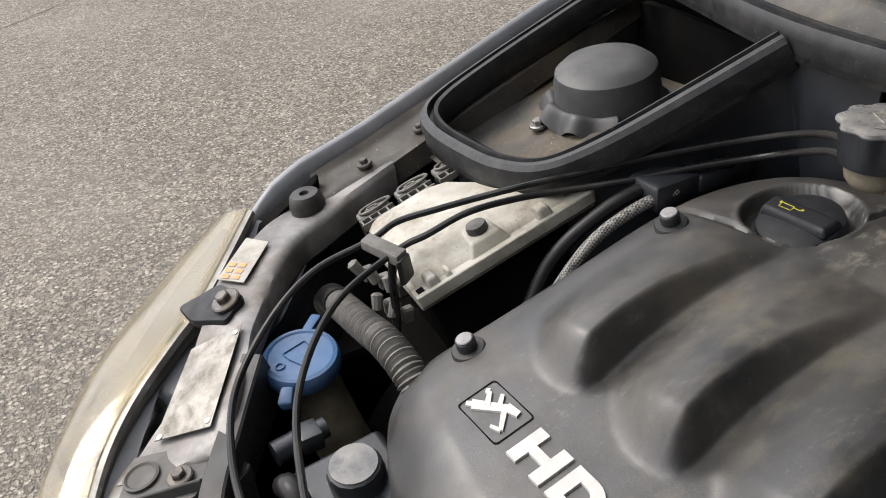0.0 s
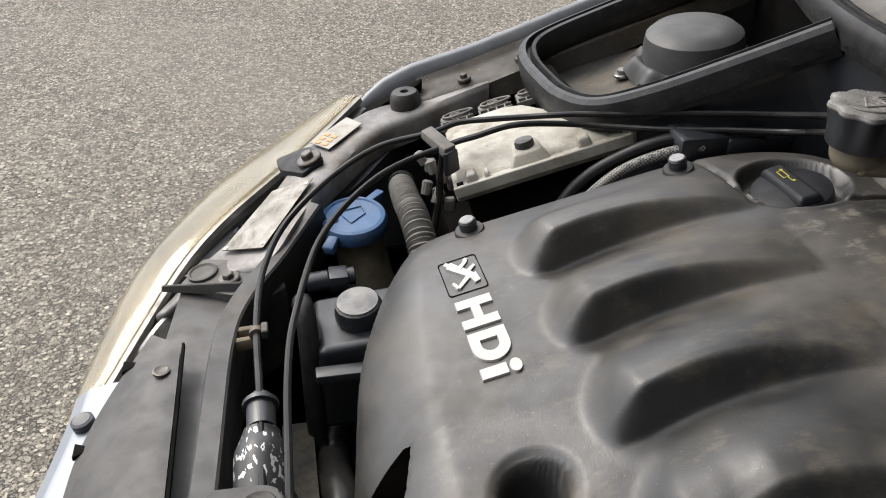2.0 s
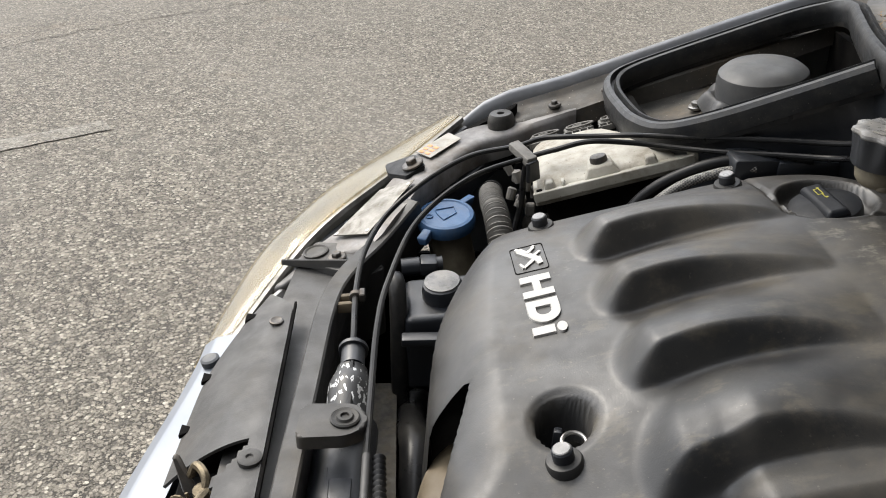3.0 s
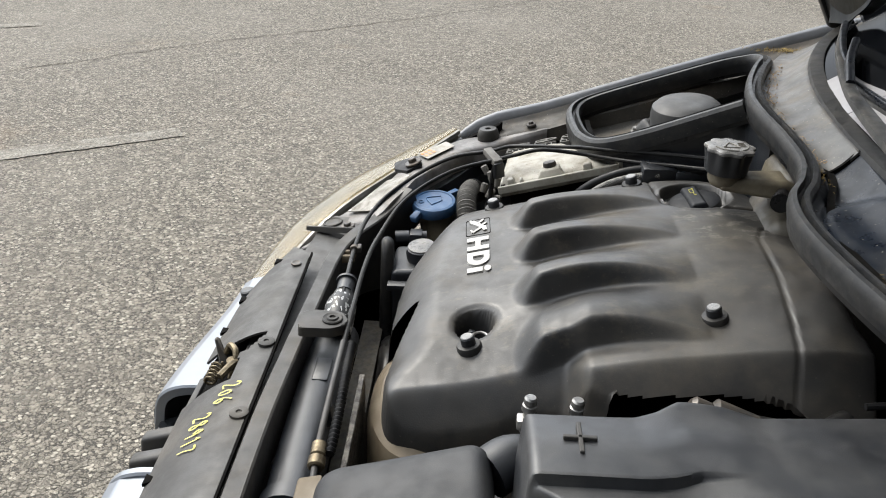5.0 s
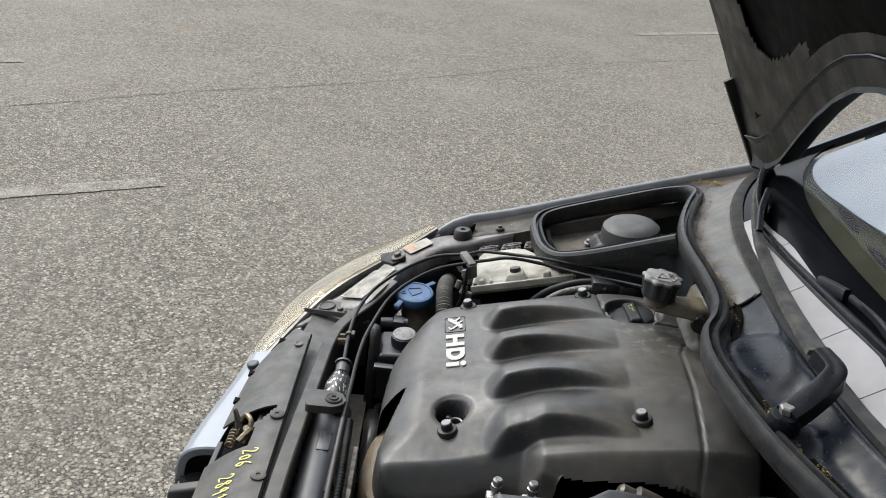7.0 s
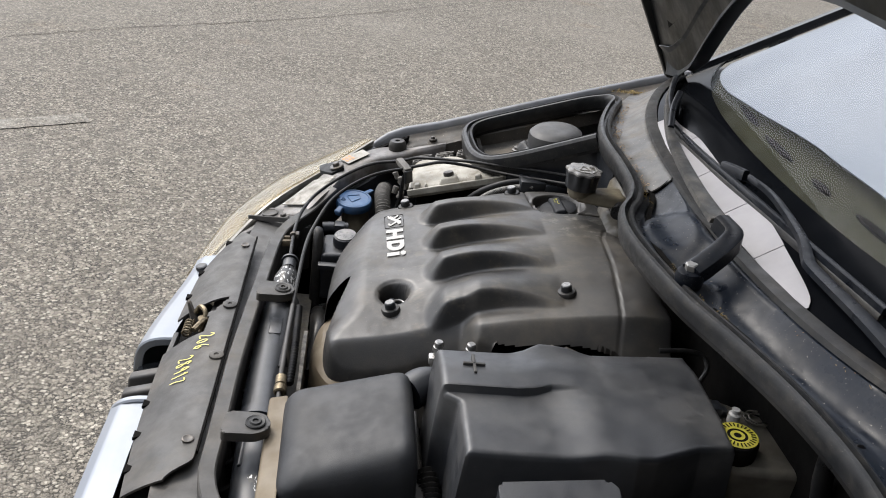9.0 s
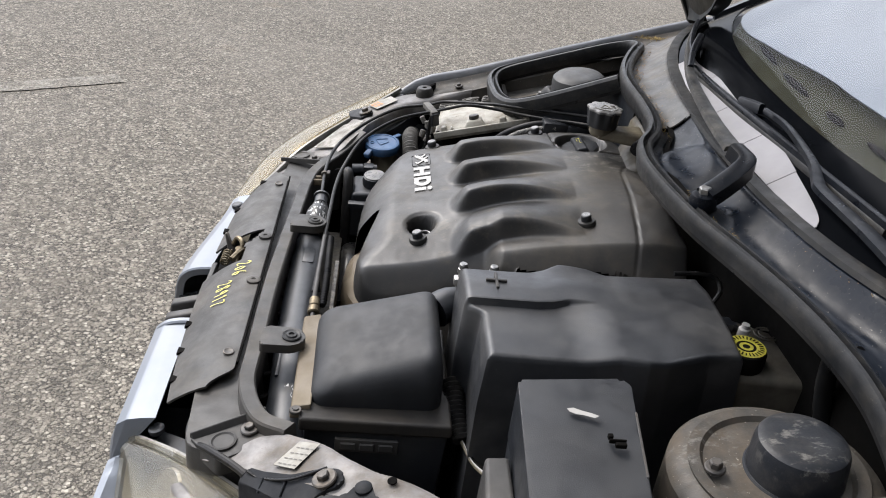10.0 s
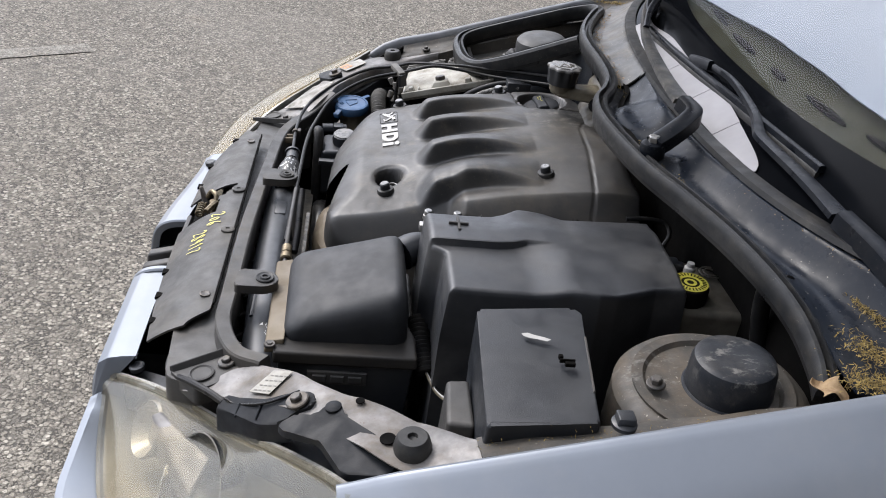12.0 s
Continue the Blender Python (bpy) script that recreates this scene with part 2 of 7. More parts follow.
M_FRIT = surf("black_edge_print", (0.003, 0.0035, 0.0045), (0.005, 0.0055, 0.0065), 0.12, scale=8, bump=0.0, rough_vary=0.03, spec=0.03)
M_DASH = surf("olive_dashboard", (0.034, 0.034, 0.017), (0.048, 0.047, 0.026), 0.75, scale=10, bump=0.3, spec=0.2)
M_DEBRIS = surf("dry_moss", (0.13, 0.09, 0.028), (0.32, 0.23, 0.07), 0.9, scale=160, bump=0.2)
M_LEAF = surf("dry_leaf", (0.2, 0.125, 0.06), (0.34, 0.24, 0.13), 0.8, scale=90, bump=0.3)
M_PLUG = surf("dusty_grey_plug", (0.11, 0.105, 0.095), (0.17, 0.16, 0.14), 0.55, scale=40, dust=(0.05, 0.045, 0.04), amount=0.6, dust_scale=60, bump=0.2)
M_CAPDUST = surf("dusty_cap_plastic", (0.034, 0.035, 0.038), (0.056, 0.056, 0.055), 0.56, scale=8, dust=(0.16, 0.15, 0.13), amount=0.4, dust_scale=14, bump=0.2)
M_DUSTY = surf("dust_browned_plastic", (0.014, 0.014, 0.015), (0.03, 0.027, 0.023), 0.5, scale=14, dust=(0.085, 0.066, 0.045), amount=0.3, dust_scale=9, bump=0.3, spec=0.3)
M_CRACK = surf("dirt_filled_crack", (0.05, 0.042, 0.032), (0.10, 0.085, 0.065), 0.9, scale=3, bump=0.2)
M_STRUTCAP = surf("scuffed_black_cap", (0.006, 0.0078, 0.011), (0.012, 0.0142, 0.0185), 0.5, spec=0.35, scale=14, dust=(0.10, 0.09, 0.075), amount=0.3, dust_scale=22, bump=0.25)
add_scuffs(M_STRUTCAP, (0.825, -0.600, 0.900), 0.055)
add_scuffs(M_TOWER, (0.755, -0.575, 0.862), 0.06)
M_GLOSS = surf("gloss_black", (0.012, 0.013, 0.015), (0.018, 0.019, 0.021), 0.14, scale=20, bump=0.0, rough_vary=0.03)
M_CAPTOP = surf("worn_cap_top", (0.15, 0.15, 0.15), (0.26, 0.255, 0.245), 0.33, metal=0.4, scale=50, dust=(0.1, 0.09, 0.075), amount=0.35, dust_scale=60, bump=0.2)
M_STICKER = surf("pale_sticker", (0.25, 0.24, 0.21), (0.36, 0.345, 0.30), 0.5, scale=50, dust=(0.2, 0.17, 0.12), amount=0.6, dust_scale=50)
M_ORANGE = surf("orange_print", (0.6, 0.2, 0.05), (0.65, 0.3, 0.12), 0.5, scale=80, bump=0.0)
M_CHALK = surf("yellow_marker", (0.62, 0.56, 0.12), (0.7, 0.64, 0.2), 0.7, scale=90, bump=0.0)
M_CHROME = surf("chrome", (0.75, 0.76, 0.78), (0.8, 0.81, 0.83), 0.12, metal=1.0, scale=10, bump=0.0, rough_vary=0.05)
M_FIN = surf("dirty_fins", (0.02, 0.018, 0.015), (0.05, 0.045, 0.035), 0.6, metal=0.4, scale=60, dust=(0.12, 0.1, 0.07), amount=0.6, dust_scale=60)


def make_braid():
    m, n, l, p = nodes_of("braided_sleeve")
    tc = n.new("ShaderNodeTexCoord").outputs["Object"]
    ck = n.new("ShaderNodeTexChecker")
    ck.inputs["Scale"].default_value = 480
    ck.inputs["Color1"].default_value = (0.03, 0.03, 0.03, 1)
    ck.inputs["Color2"].default_value = (0.22, 0.21, 0.19, 1)
    l.new(tc, ck.inputs["Vector"])
    l.new(ck.outputs["Color"], p.inputs["Base Color"])
    p.inputs["Roughness"].default_value = 0.6
    return m


M_BRAID = make_braid()


def make_asphalt():
    """Worn open asphalt: pale stones from 5 to 15 mm bedded in dark binder, stained in large soft patches."""
    m, n, l, p = nodes_of("asphalt")
    tc = n.new("ShaderNodeTexCoord").outputs["Object"]
    warp = n.new("ShaderNodeTexNoise")
    warp.inputs["Scale"].default_value = 90
    l.new(tc, warp.inputs["Vector"])
    wmix = n.new("ShaderNodeVectorMath")
    wmix.operation = "MULTIPLY_ADD"
    wmix.inputs[1].default_value = (0.006, 0.006, 0.0)
    l.new(warp.outputs["Color"], wmix.inputs[0])
    l.new(tc, wmix.inputs[2])

    def stones(scale, lo, hi):
        v = n.new("ShaderNodeTexVoronoi")
        v.inputs["Scale"].default_value = scale
        l.new(wmix.outputs[0], v.inputs["Vector"])
        sep = n.new("ShaderNodeSeparateColor")
        l.new(v.outputs["Color"], sep.inputs["Color"])
        return v, sep, ramp(n, l, v.outputs["Distance"], lo, hi, 1.0, 0.0)

    v1, s1, m1 = stones(92, 0.42, 0.62)
    v2, s2, m2 = stones(210, 0.40, 0.60)
    binder = mix_rgb(n, l, noise_of(n, l, tc, 160, 3), (0.016, 0.014, 0.011), (0.050, 0.044, 0.035))
    tone = mix_rgb(n, l, s1.outputs[0], (0.135, 0.119, 0.094), (0.41, 0.368, 0.297))
    tone = mix_rgb(n, l, ramp(n, l, s1.outputs[1], 0.80, 0.92), tone, (0.55, 0.50, 0.415))
    small = mix_rgb(n, l, s2.outputs[0], (0.13, 0.113, 0.088), (0.31, 0.278, 0.224))
    base = mix_rgb(n, l, m2, binder, small)
    base = mix_rgb(n, l, m1, base, tone)
    v3, s3, m3 = stones(46, 0.30, 0.60)
    base = mix_rgb(n, l, ramp(n, l, s3.outputs[0], 0.55, 0.95, 0.0, 0.34), base, (0.40, 0.36, 0.292))
    base = mix_rgb(n, l, ramp(n, l, s3.outputs[1], 0.60, 0.95, 0.0, 0.50), base, (0.075, 0.066, 0.053))
    big = noise_of(n, l, tc, 0.55, 6, 0.6)
    mid = noise_of(n, l, tc, 2.7, 6, 0.65, None, 4.0)
    base = mix_rgb(n, l, ramp(n, l, mid, 0.35, 0.7, 0.0, 0.28), base, (0.135, 0.118, 0.095))
    base = mix_rgb(n, l, ramp(n, l, big, 0.42, 0.66, 0.0, 0.32), base, (0.30, 0.275, 0.235))
    rust = noise_of(n, l, tc, 1.3, 4, 0.6, None, 9.0)
    base = mix_rgb(n, l, ramp(n, l, rust, 0.62, 0.75, 0.0, 0.22), base, (0.26, 0.17, 0.09))
    l.new(base, p.inputs["Base Color"])
    p.inputs["Roughness"].default_value = 0.80
    p.inputs["Specular IOR Level"].default_value = 0.5
    hsum = n.new("ShaderNodeMath")
    hsum.operation = "ADD"
    l.new(m1, hsum.inputs[0])
    l.new(m2, hsum.inputs[1])
    bp = n.new("ShaderNodeBump")
    bp.inputs["Strength"].default_value = 1.0
    bp.inputs["Distance"].default_value = 0.004
    l.new(hsum.outputs[0], bp.inputs["Height"])
    l.new(bp.outputs["Normal"], p.inputs["Normal"])
    return m, (n, l, p, base, tc)


M_ASPHALT, _ = make_asphalt()


def make_road_paint():
    """Old white road paint, worn through to the stones."""
    m, parts = make_asphalt()
    m.name = "worn_road_paint"
    n, l, p, base, tc = parts
    a = noise_of(n, l, tc, 130, 4, 0.7)
    b = noise_of(n, l, tc, 9, 4, 0.6, None, 2.0)
    add = n.new("ShaderNodeMath")
    add.operation = "ADD"
    l.new(a, add.inputs[0])
    l.new(b, add.inputs[1])
    l.new(mix_rgb(n, l, ramp(n, l, add.outputs[0], 0.82, 1.2, 0.05, 0.45), base, (0.5, 0.48, 0.42)), p.inputs["Base Color"])
    return m


M_ROADPAINT = make_road_paint()


def make_glass(name, tint, gloss_top):
    """Thin clear glass: what lies behind shows through, gloss by Fresnel."""
    m, n, l, p = nodes_of(name)
    n.remove(p)
    clear = n.new("ShaderNodeBsdfTransparent")
    clear.inputs["Color"].default_value = (*tint, 1)
    gloss = n.new("ShaderNodeBsdfGlossy")
    gloss.inputs["Roughness"].default_value = 0.02
    fr = n.new("ShaderNodeLayerWeight")
    fr.inputs["Blend"].default_value = 0.5
    mx = n.new("ShaderNodeMixShader")
    l.new(ramp(n, l, fr.outputs["Facing"], 0.3, 1.0, 0.005, gloss_top), mx.inputs[0])
    l.new(clear.outputs[0], mx.inputs[1])
    l.new(gloss.outputs[0], mx.inputs[2])
    l.new(mx.outputs[0], n["Material Output"].inputs["Surface"])
    return m


M_GLASS = make_glass("windscreen_glass", (0.92, 0.925, 0.93), 0.045)


def make_lens():
    """Weathered headlamp plastic: smooth milky haze, yellowed and stained in broad patches, with fine scratches."""
    m, n, l, p = nodes_of("yellowed_lens")
    tc = n.new("ShaderNodeTexCoord").outputs["Object"]
    a = noise_of(n, l, tc, 5.5, 3, 0.5)
    b = noise_of(n, l, tc, 11, 5, 0.6, None, 6.0)
    c = noise_of(n, l, tc, 60, 4, 0.7, (1, 0.15, 1), 2.0)
    n.remove(p)
    clear = n.new("ShaderNodeBsdfTransparent")
    l.new(mix_rgb(n, l, ramp(n, l, a, 0.35, 0.7), (0.93, 0.91, 0.85), (0.88, 0.80, 0.63)), clear.inputs["Color"])
    gloss = n.new("ShaderNodeBsdfGlossy")
    gloss.inputs["Roughness"].default_value = 0.08
    fr = n.new("ShaderNodeLayerWeight")
    fr.inputs["Blend"].default_value = 0.5
    skin_mix = n.new("ShaderNodeMixShader")
    l.new(ramp(n, l, fr.outputs["Facing"], 0.2, 1.0, 0.02, 0.14), skin_mix.inputs[0])
    l.new(clear.outputs[0], skin_mix.inputs[1])
    l.new(gloss.outputs[0], skin_mix.inputs[2])
    haze = n.new("ShaderNodeBsdfPrincipled")
    stain = ramp(n, l, b, 0.60, 0.70, 0.0, 0.8)
    l.new(mix_rgb(n, l, stain, (0.41, 0.398, 0.345), (0.30, 0.22, 0.11)), haze.inputs["Base Color"])
    haze.inputs["Roughness"].default_value = 0.22
    add = n.new("ShaderNodeMath")
    add.operation = "ADD"
    l.new(ramp(n, l, a, 0.3, 0.72, 0.05, 0.24), add.inputs[0])
    l.new(ramp(n, l, c, 0.62, 0.75, 0.0, 0.14), add.inputs[1])
    mx = n.new("ShaderNodeMixShader")
    l.new(add.outputs[0], mx.inputs[0])
    l.new(skin_mix.outputs[0], mx.inputs[1])
    l.new(haze.outputs[0], mx.inputs[2])
    l.new(mx.outputs[0], n["Material Output"].inputs["Surface"])
    return m


def make_flaked():
    """Black paint with silver flakes showing through in short dashes."""
    m, n, l, p = nodes_of("flaked_black_foil")
    tc = n.new("ShaderNodeTexCoord").outputs["Object"]
    a = noise_of(n, l, tc, 230, 2, 0.5, (1, 0.45, 1))
    f = ramp(n, l, a, 0.58, 0.62)
    l.new(mix_rgb(n, l, f, (0.022, 0.022, 0.022), (0.5, 0.5, 0.49)), p.inputs["Base Color"])
    p.inputs["Roughness"].default_value = 0.42
    l.new(ramp(n, l, a, 0.58, 0.62, 0.0, 0.6), p.inputs["Metallic"])
    return m


M_FLAKED = make_flaked()
M_CLEAR = surf("clear_plastic_edge", (0.22, 0.215, 0.20), (0.34, 0.33, 0.30), 0.25, scale=30, dust=(0.12, 0.10, 0.07), amount=0.6, dust_scale=40, bump=0.1)
M_LENS = make_lens()


# ---- builders ----
def finish(name, bm, mat, smooth=35.0):
    me = bpy.data.meshes.new(name)
    bmesh.ops.recalc_face_normals(bm, faces=bm.faces)
    bm.to_mesh(me)
    bm.free()
    me.materials.append(mat)
    if smooth:
        for f in me.polygons:
            f.use_smooth = True
        me.set_sharp_from_angle(angle=radians(smooth))
    return me


def thing(name, at, label, category, group="", kind=""):
    ob = new(name)
    ob.empty_display_size = 0.05
    ob.location = at
    return tagged(ob, label, category, group, kind)


def part(name, bm, mat, parent, label="", smooth=35.0, even=False):
    """One mesh in world coordinates under a thing or a part."""
    ob = new(name, finish(name, bm, mat, smooth))
    ob.parent = parent
    if parent.type == "EMPTY":
        ob.matrix_parent_inverse = Matrix.Translation(-Vector(parent.location))
    if even:
        w = ob.modifiers.new("even", "WEIGHTED_NORMAL")
        w.keep_sharp = True
    return tagged(ob, label)


def solo(name, bm, mat, label, category, group="", kind="", smooth=35.0, even=False):
    """A thing that is one mesh."""
    ob = new(name, finish(name, bm, mat, smooth))
    if even:
        w = ob.modifiers.new("even", "WEIGHTED_NORMAL")
        w.keep_sharp = True
    return tagged(ob, label, category, group, kind)


def glide(pts, n=6):
    """A smooth line through points."""
    p = [Vector(q) for q in pts]
    p = [2 * p[0] - p[1]] + p + [2 * p[-1] - p[-2]]
    out = []
    for i in range(1, len(p) - 2):
        a, b, c, d = p[i - 1 : i + 3]
        for k in range(n):
            t = k / n
            out.append(0.5 * (2 * b + (c - a) * t + (2 * a - 5 * b + 4 * c - d) * t * t + (3 * b - a - 3 * c + d) * t**3))
    out.append(p[-2].copy())
    return out


def skin(rows, closed=True, caps=True, bm=None):
    """Faces between rows of points."""
    bm = bm or bmesh.new()
    vs = [[bm.verts.new(p) for p in row] for row in rows]
    m = len(rows[0])
    for a, b in zip(vs, vs[1:]):
        for i in range(m if closed else m - 1):
            j = (i + 1) % m
            bm.faces.new((a[i], a[j], b[j], b[i]))
    if caps and closed:
        bm.faces.new(vs[0][::-1])
        bm.faces.new(vs[-1])
    return bm


def frames_along(line, up=(0, 0, 1)):
    out = []
    for i, p in enumerate(line):
        d = (line[min(i + 1, len(line) - 1)] - line[max(i - 1, 0)]).normalized()
        side = d.cross(Vector(up))
        side = side.normalized() if side.length > 1e-4 else Vector((1, 0, 0))
        out.append((p, side, side.cross(d).normalized()))
    return out


def tube(pts, r, segs=10, n=6, bm=None, smooth_line=True):
    """A round hose along a line; r may be a function of the distance along it."""
    line = glide(pts, n) if smooth_line else [Vector(p) for p in pts]
    rows, s = [], 0.0
    last = line[0]
    for p, side, top in frames_along(line):
        s += (p - last).length
        last = p
        rr = r(s) if callable(r) else r
        rows.append([p + rr * (math.cos(a) * side + math.sin(a) * top) for a in (2 * math.pi * k / segs for k in range(segs))])
    return skin(rows, True, True, bm)


def sweep(pts, profile, n=6, closed=True, up=(0, 0, 1), bm=None):
    """A profile (sideways, upward) carried along a line."""
    rows = [[p + a * side + b * top for a, b in profile] for p, side, top in frames_along(glide(pts, n), up)]
    return skin(rows, closed, closed, bm)


def dense(pts, step):
    """Points at even steps along a line."""
    line = glide(pts, 12)
    out, carry = [line[0]], 0.0
    for a, b in zip(line, line[1:]):
        d = (b - a).length
        while carry + d >= step:
            a = a + (b - a) * ((step - carry) / d)
            out.append(a.copy())
            d, carry = (b - a).length, 0.0
        carry += d
    return out


def lathe(profile, at, axis=(0, 0, 1), segs=28, bm=None):
    """A turned form: rows of radius and height along the axis."""
    q = Vector(axis).normalized().to_track_quat("Z", "Y").to_matrix()
    rows = [[Vector(at) + q @ Vector((r * math.cos(a), r * math.sin(a), h)) for a in (2 * math.pi * k / segs for k in range(segs))] for r, h in profile]
    return skin(rows, True, True, bm)


def hexa(low, high, bev=0.004, segs=3, bm=None):
    """A solid from four low and four high corners, with rounded edges."""
    b = bmesh.new()
    v = [b.verts.new(p) for p in (*low, *high)]
    for f in ((0, 3, 2, 1), (4, 5, 6, 7), (0, 1, 5, 4), (1, 2, 6, 5), (2, 3, 7, 6), (3, 0, 4, 7)):
        b.faces.new([v[i] for i in f])
    if bev:
        bmesh.ops.bevel(b, geom=list(b.edges), offset=bev, segments=segs, profile=0.5, affect="EDGES")
    return joined(b, bm)


def joined(b, bm):
    if bm is None:
        return b
    me = bpy.data.meshes.new("tmp")
    b.to_mesh(me)
    b.free()
    bm.from_mesh(me)
    bpy.data.meshes.remove(me)
    return bm


def block(x0, x1, y0, y1, z0, z1, bev=0.004, segs=3, bm=None):
    return hexa([(x0, y0, z0), (x1, y0, z0), (x1, y1, z0), (x0, y1, z0)], [(x0, y0, z1), (x1, y0, z1), (x1, y1, z1), (x0, y1, z1)], bev, segs, bm)


def prism(poly, low, high, bev=0.0, segs=2, bm=None):
    """An upright slab over a plan; low and high may be functions of x and y."""
    f = low if callable(low) else (lambda x, y: low)
    g = high if callable(high) else (lambda x, y: high)
    b = bmesh.new()
    a = [b.verts.new((x, y, f(x, y))) for x, y in poly]
    c = [b.verts.new((x, y, g(x, y))) for x, y in poly]
    b.faces.new(a[::-1])
    top = b.faces.new(c)
    for i in range(len(poly)):
        j = (i + 1) % len(poly)
        b.faces.new((a[i], a[j], c[j], c[i]))
    if bev:
        bmesh.ops.bevel(b, geom=list(top.edges), offset=bev, segments=segs, profile=0.5, affect="EDGES")
    return joined(b, bm)


def rounded(poly, r=0.01, n=4):
    """A plan with its corners rounded off."""
    out = []
    m = len(poly)
    for i in range(m):
        p, a, b = Vector(poly[i]), Vector(poly[i - 1]), Vector(poly[(i + 1) % m])
        ra = min(r, (a - p).length * 0.45)
        rb = min(r, (b - p).length * 0.45)
        s, e = p + (a - p).normalized() * ra, p + (b - p).normalized() * rb
        for k in range(n + 1):
            t = k / n
            q = (1 - t) ** 2 * s + 2 * t * (1 - t) * p + t * t * e
            out.append((q.x, q.y))
    return out


def sheet(fn, nu, nv, thick=0.0, bm=None, keep=None):
    """A surface fn(u, v) over 0..1, given thickness downwards."""
    b = bmesh.new()
    vs = [[b.verts.new(fn(i / nu, j / nv)) for j in range(nv + 1)] for i in range(nu + 1)]
    for i in range(nu):
        for j in range(nv):
            if keep is None or keep((i + 0.5) / nu, (j + 0.5) / nv):
                b.faces.new((vs[i][j], vs[i + 1][j], vs[i + 1][j + 1], vs[i][j + 1]))
    loose = [v for v in b.verts if not v.link_faces]
    bmesh.ops.delete(b, geom=loose, context="VERTS")
    if thick:
        bmesh.ops.recalc_face_normals(b, faces=b.faces)
        bmesh.ops.solidify(b, geom=list(b.faces), thickness=thick)
    return joined(b, bm)


def step(a, b, x):
    t = min(max((x - a) / (b - a), 0.0), 1.0)
    return t * t * (3 - 2 * t)


def line_z(pts, x):
    """Linear reading of a list of (x, value)."""
    if x <= pts[0][0]:
        return pts[0][1]
    for (a, p), (b, q) in zip(pts, pts[1:]):
        if x <= b:
            return p + (q - p) * (x - a) / (b - a)
    return pts[-1][1]


def bolt(parent, at, r=0.007, h=0.007, axis=(0, 0, 1), washer=0.012, mat=None, name="bolt", label=""):
    """A hexagon head on a washer."""
    bm = lathe([(washer, -0.001), (washer, 0.0015), (washer * 0.9, 0.0025), (r * 0.8, 0.0026)], at, axis, 18)
    lathe([(r, 0.002), (r, h), (r * 0.82, h + 0.0012)], at, axis, 6, bm)
    return part(name, bm, mat or M_IRON, parent, label, smooth=25)


# ---- ground ----
gm = bmesh.new()
bmesh.ops.create_grid(gm, x_segments=8, y_segments=8, size=90)
solo("ground", gm, M_ASPHALT, "worn grey-brown asphalt of a car park", "ground", kind="structure", smooth=0)


def road_line(a, b, width, label):
    a, b = Vector((*a, 0)), Vector((*b, 0))
    d = (b - a).normalized()
    s = Vector((-d.y, d.x, 0)) * width / 2
    bm = bmesh.new()
    n = max(int((b - a).length / 0.05), 4)
    rng = random.Random(7)
    rows = []
    for i in range(n + 1):
        p = a + (b - a) * i / n
        w1, w2 = (s * (1 + rng.uniform(-0.1, 0.06)) for _ in range(2))
        rows.append([p - w1 + Vector((0, 0, 0.004)), p + w2 + Vector((0, 0, 0.004))])
    skin(rows, False, False, bm)
    return solo("road_marking", bm, M_ROADPAINT, label, "road marking", group="bay lines", kind="structure", smooth=0)


road_line((-0.80, 2.72), (-5.5, -0.12), 0.12, "worn white parking line painted on asphalt")
road_line((-2.27, 4.55), (-7.0, 2.3), 0.10, "faded white parking line painted on asphalt")
road_line((2.55, 8.86), (8.0, 12.9), 0.12, "faded white parking line far off on asphalt")
rng = random.Random(3)
crack = [(-3.2, 2.45), (-1.93, 3.54), (-1.22, 4.22), (-0.27, 4.95), (0.65, 5.78), (1.6, 6.7), (3.0, 7.7)]
cl = [Vector((p.x + rng.uniform(-0.02, 0.02), p.y + rng.uniform(-0.02, 0.02), 0.003)) for p in glide([(*c, 0) for c in crack], 22)]
cb = skin([[p - Vector((0, rng.uniform(0.001, 0.010), 0)), p + Vector((0, rng.uniform(0.001, 0.010), 0))] for p in cl], False, False)
solo("pavement_crack", cb, M_CRACK, "thin dark crack wandering across the asphalt", "crack", kind="structure", smooth=0)

# ---- the car's body ----
car = thing("car", (0.6, 0, 0), "silver hatchback with its bonnet raised, parked on asphalt", "car")
FAR_TOP = [(0.40, 0.755), (0.51, 0.806), (0.59, 0.828), (0.81, 0.905), (1.09, 0.998), (1.5, 1.08)]
NEAR_TOP = [(0.40, 0.798), (0.63, 0.864), (0.92, 0.947), (1.12, 0.998), (1.5, 1.08)]


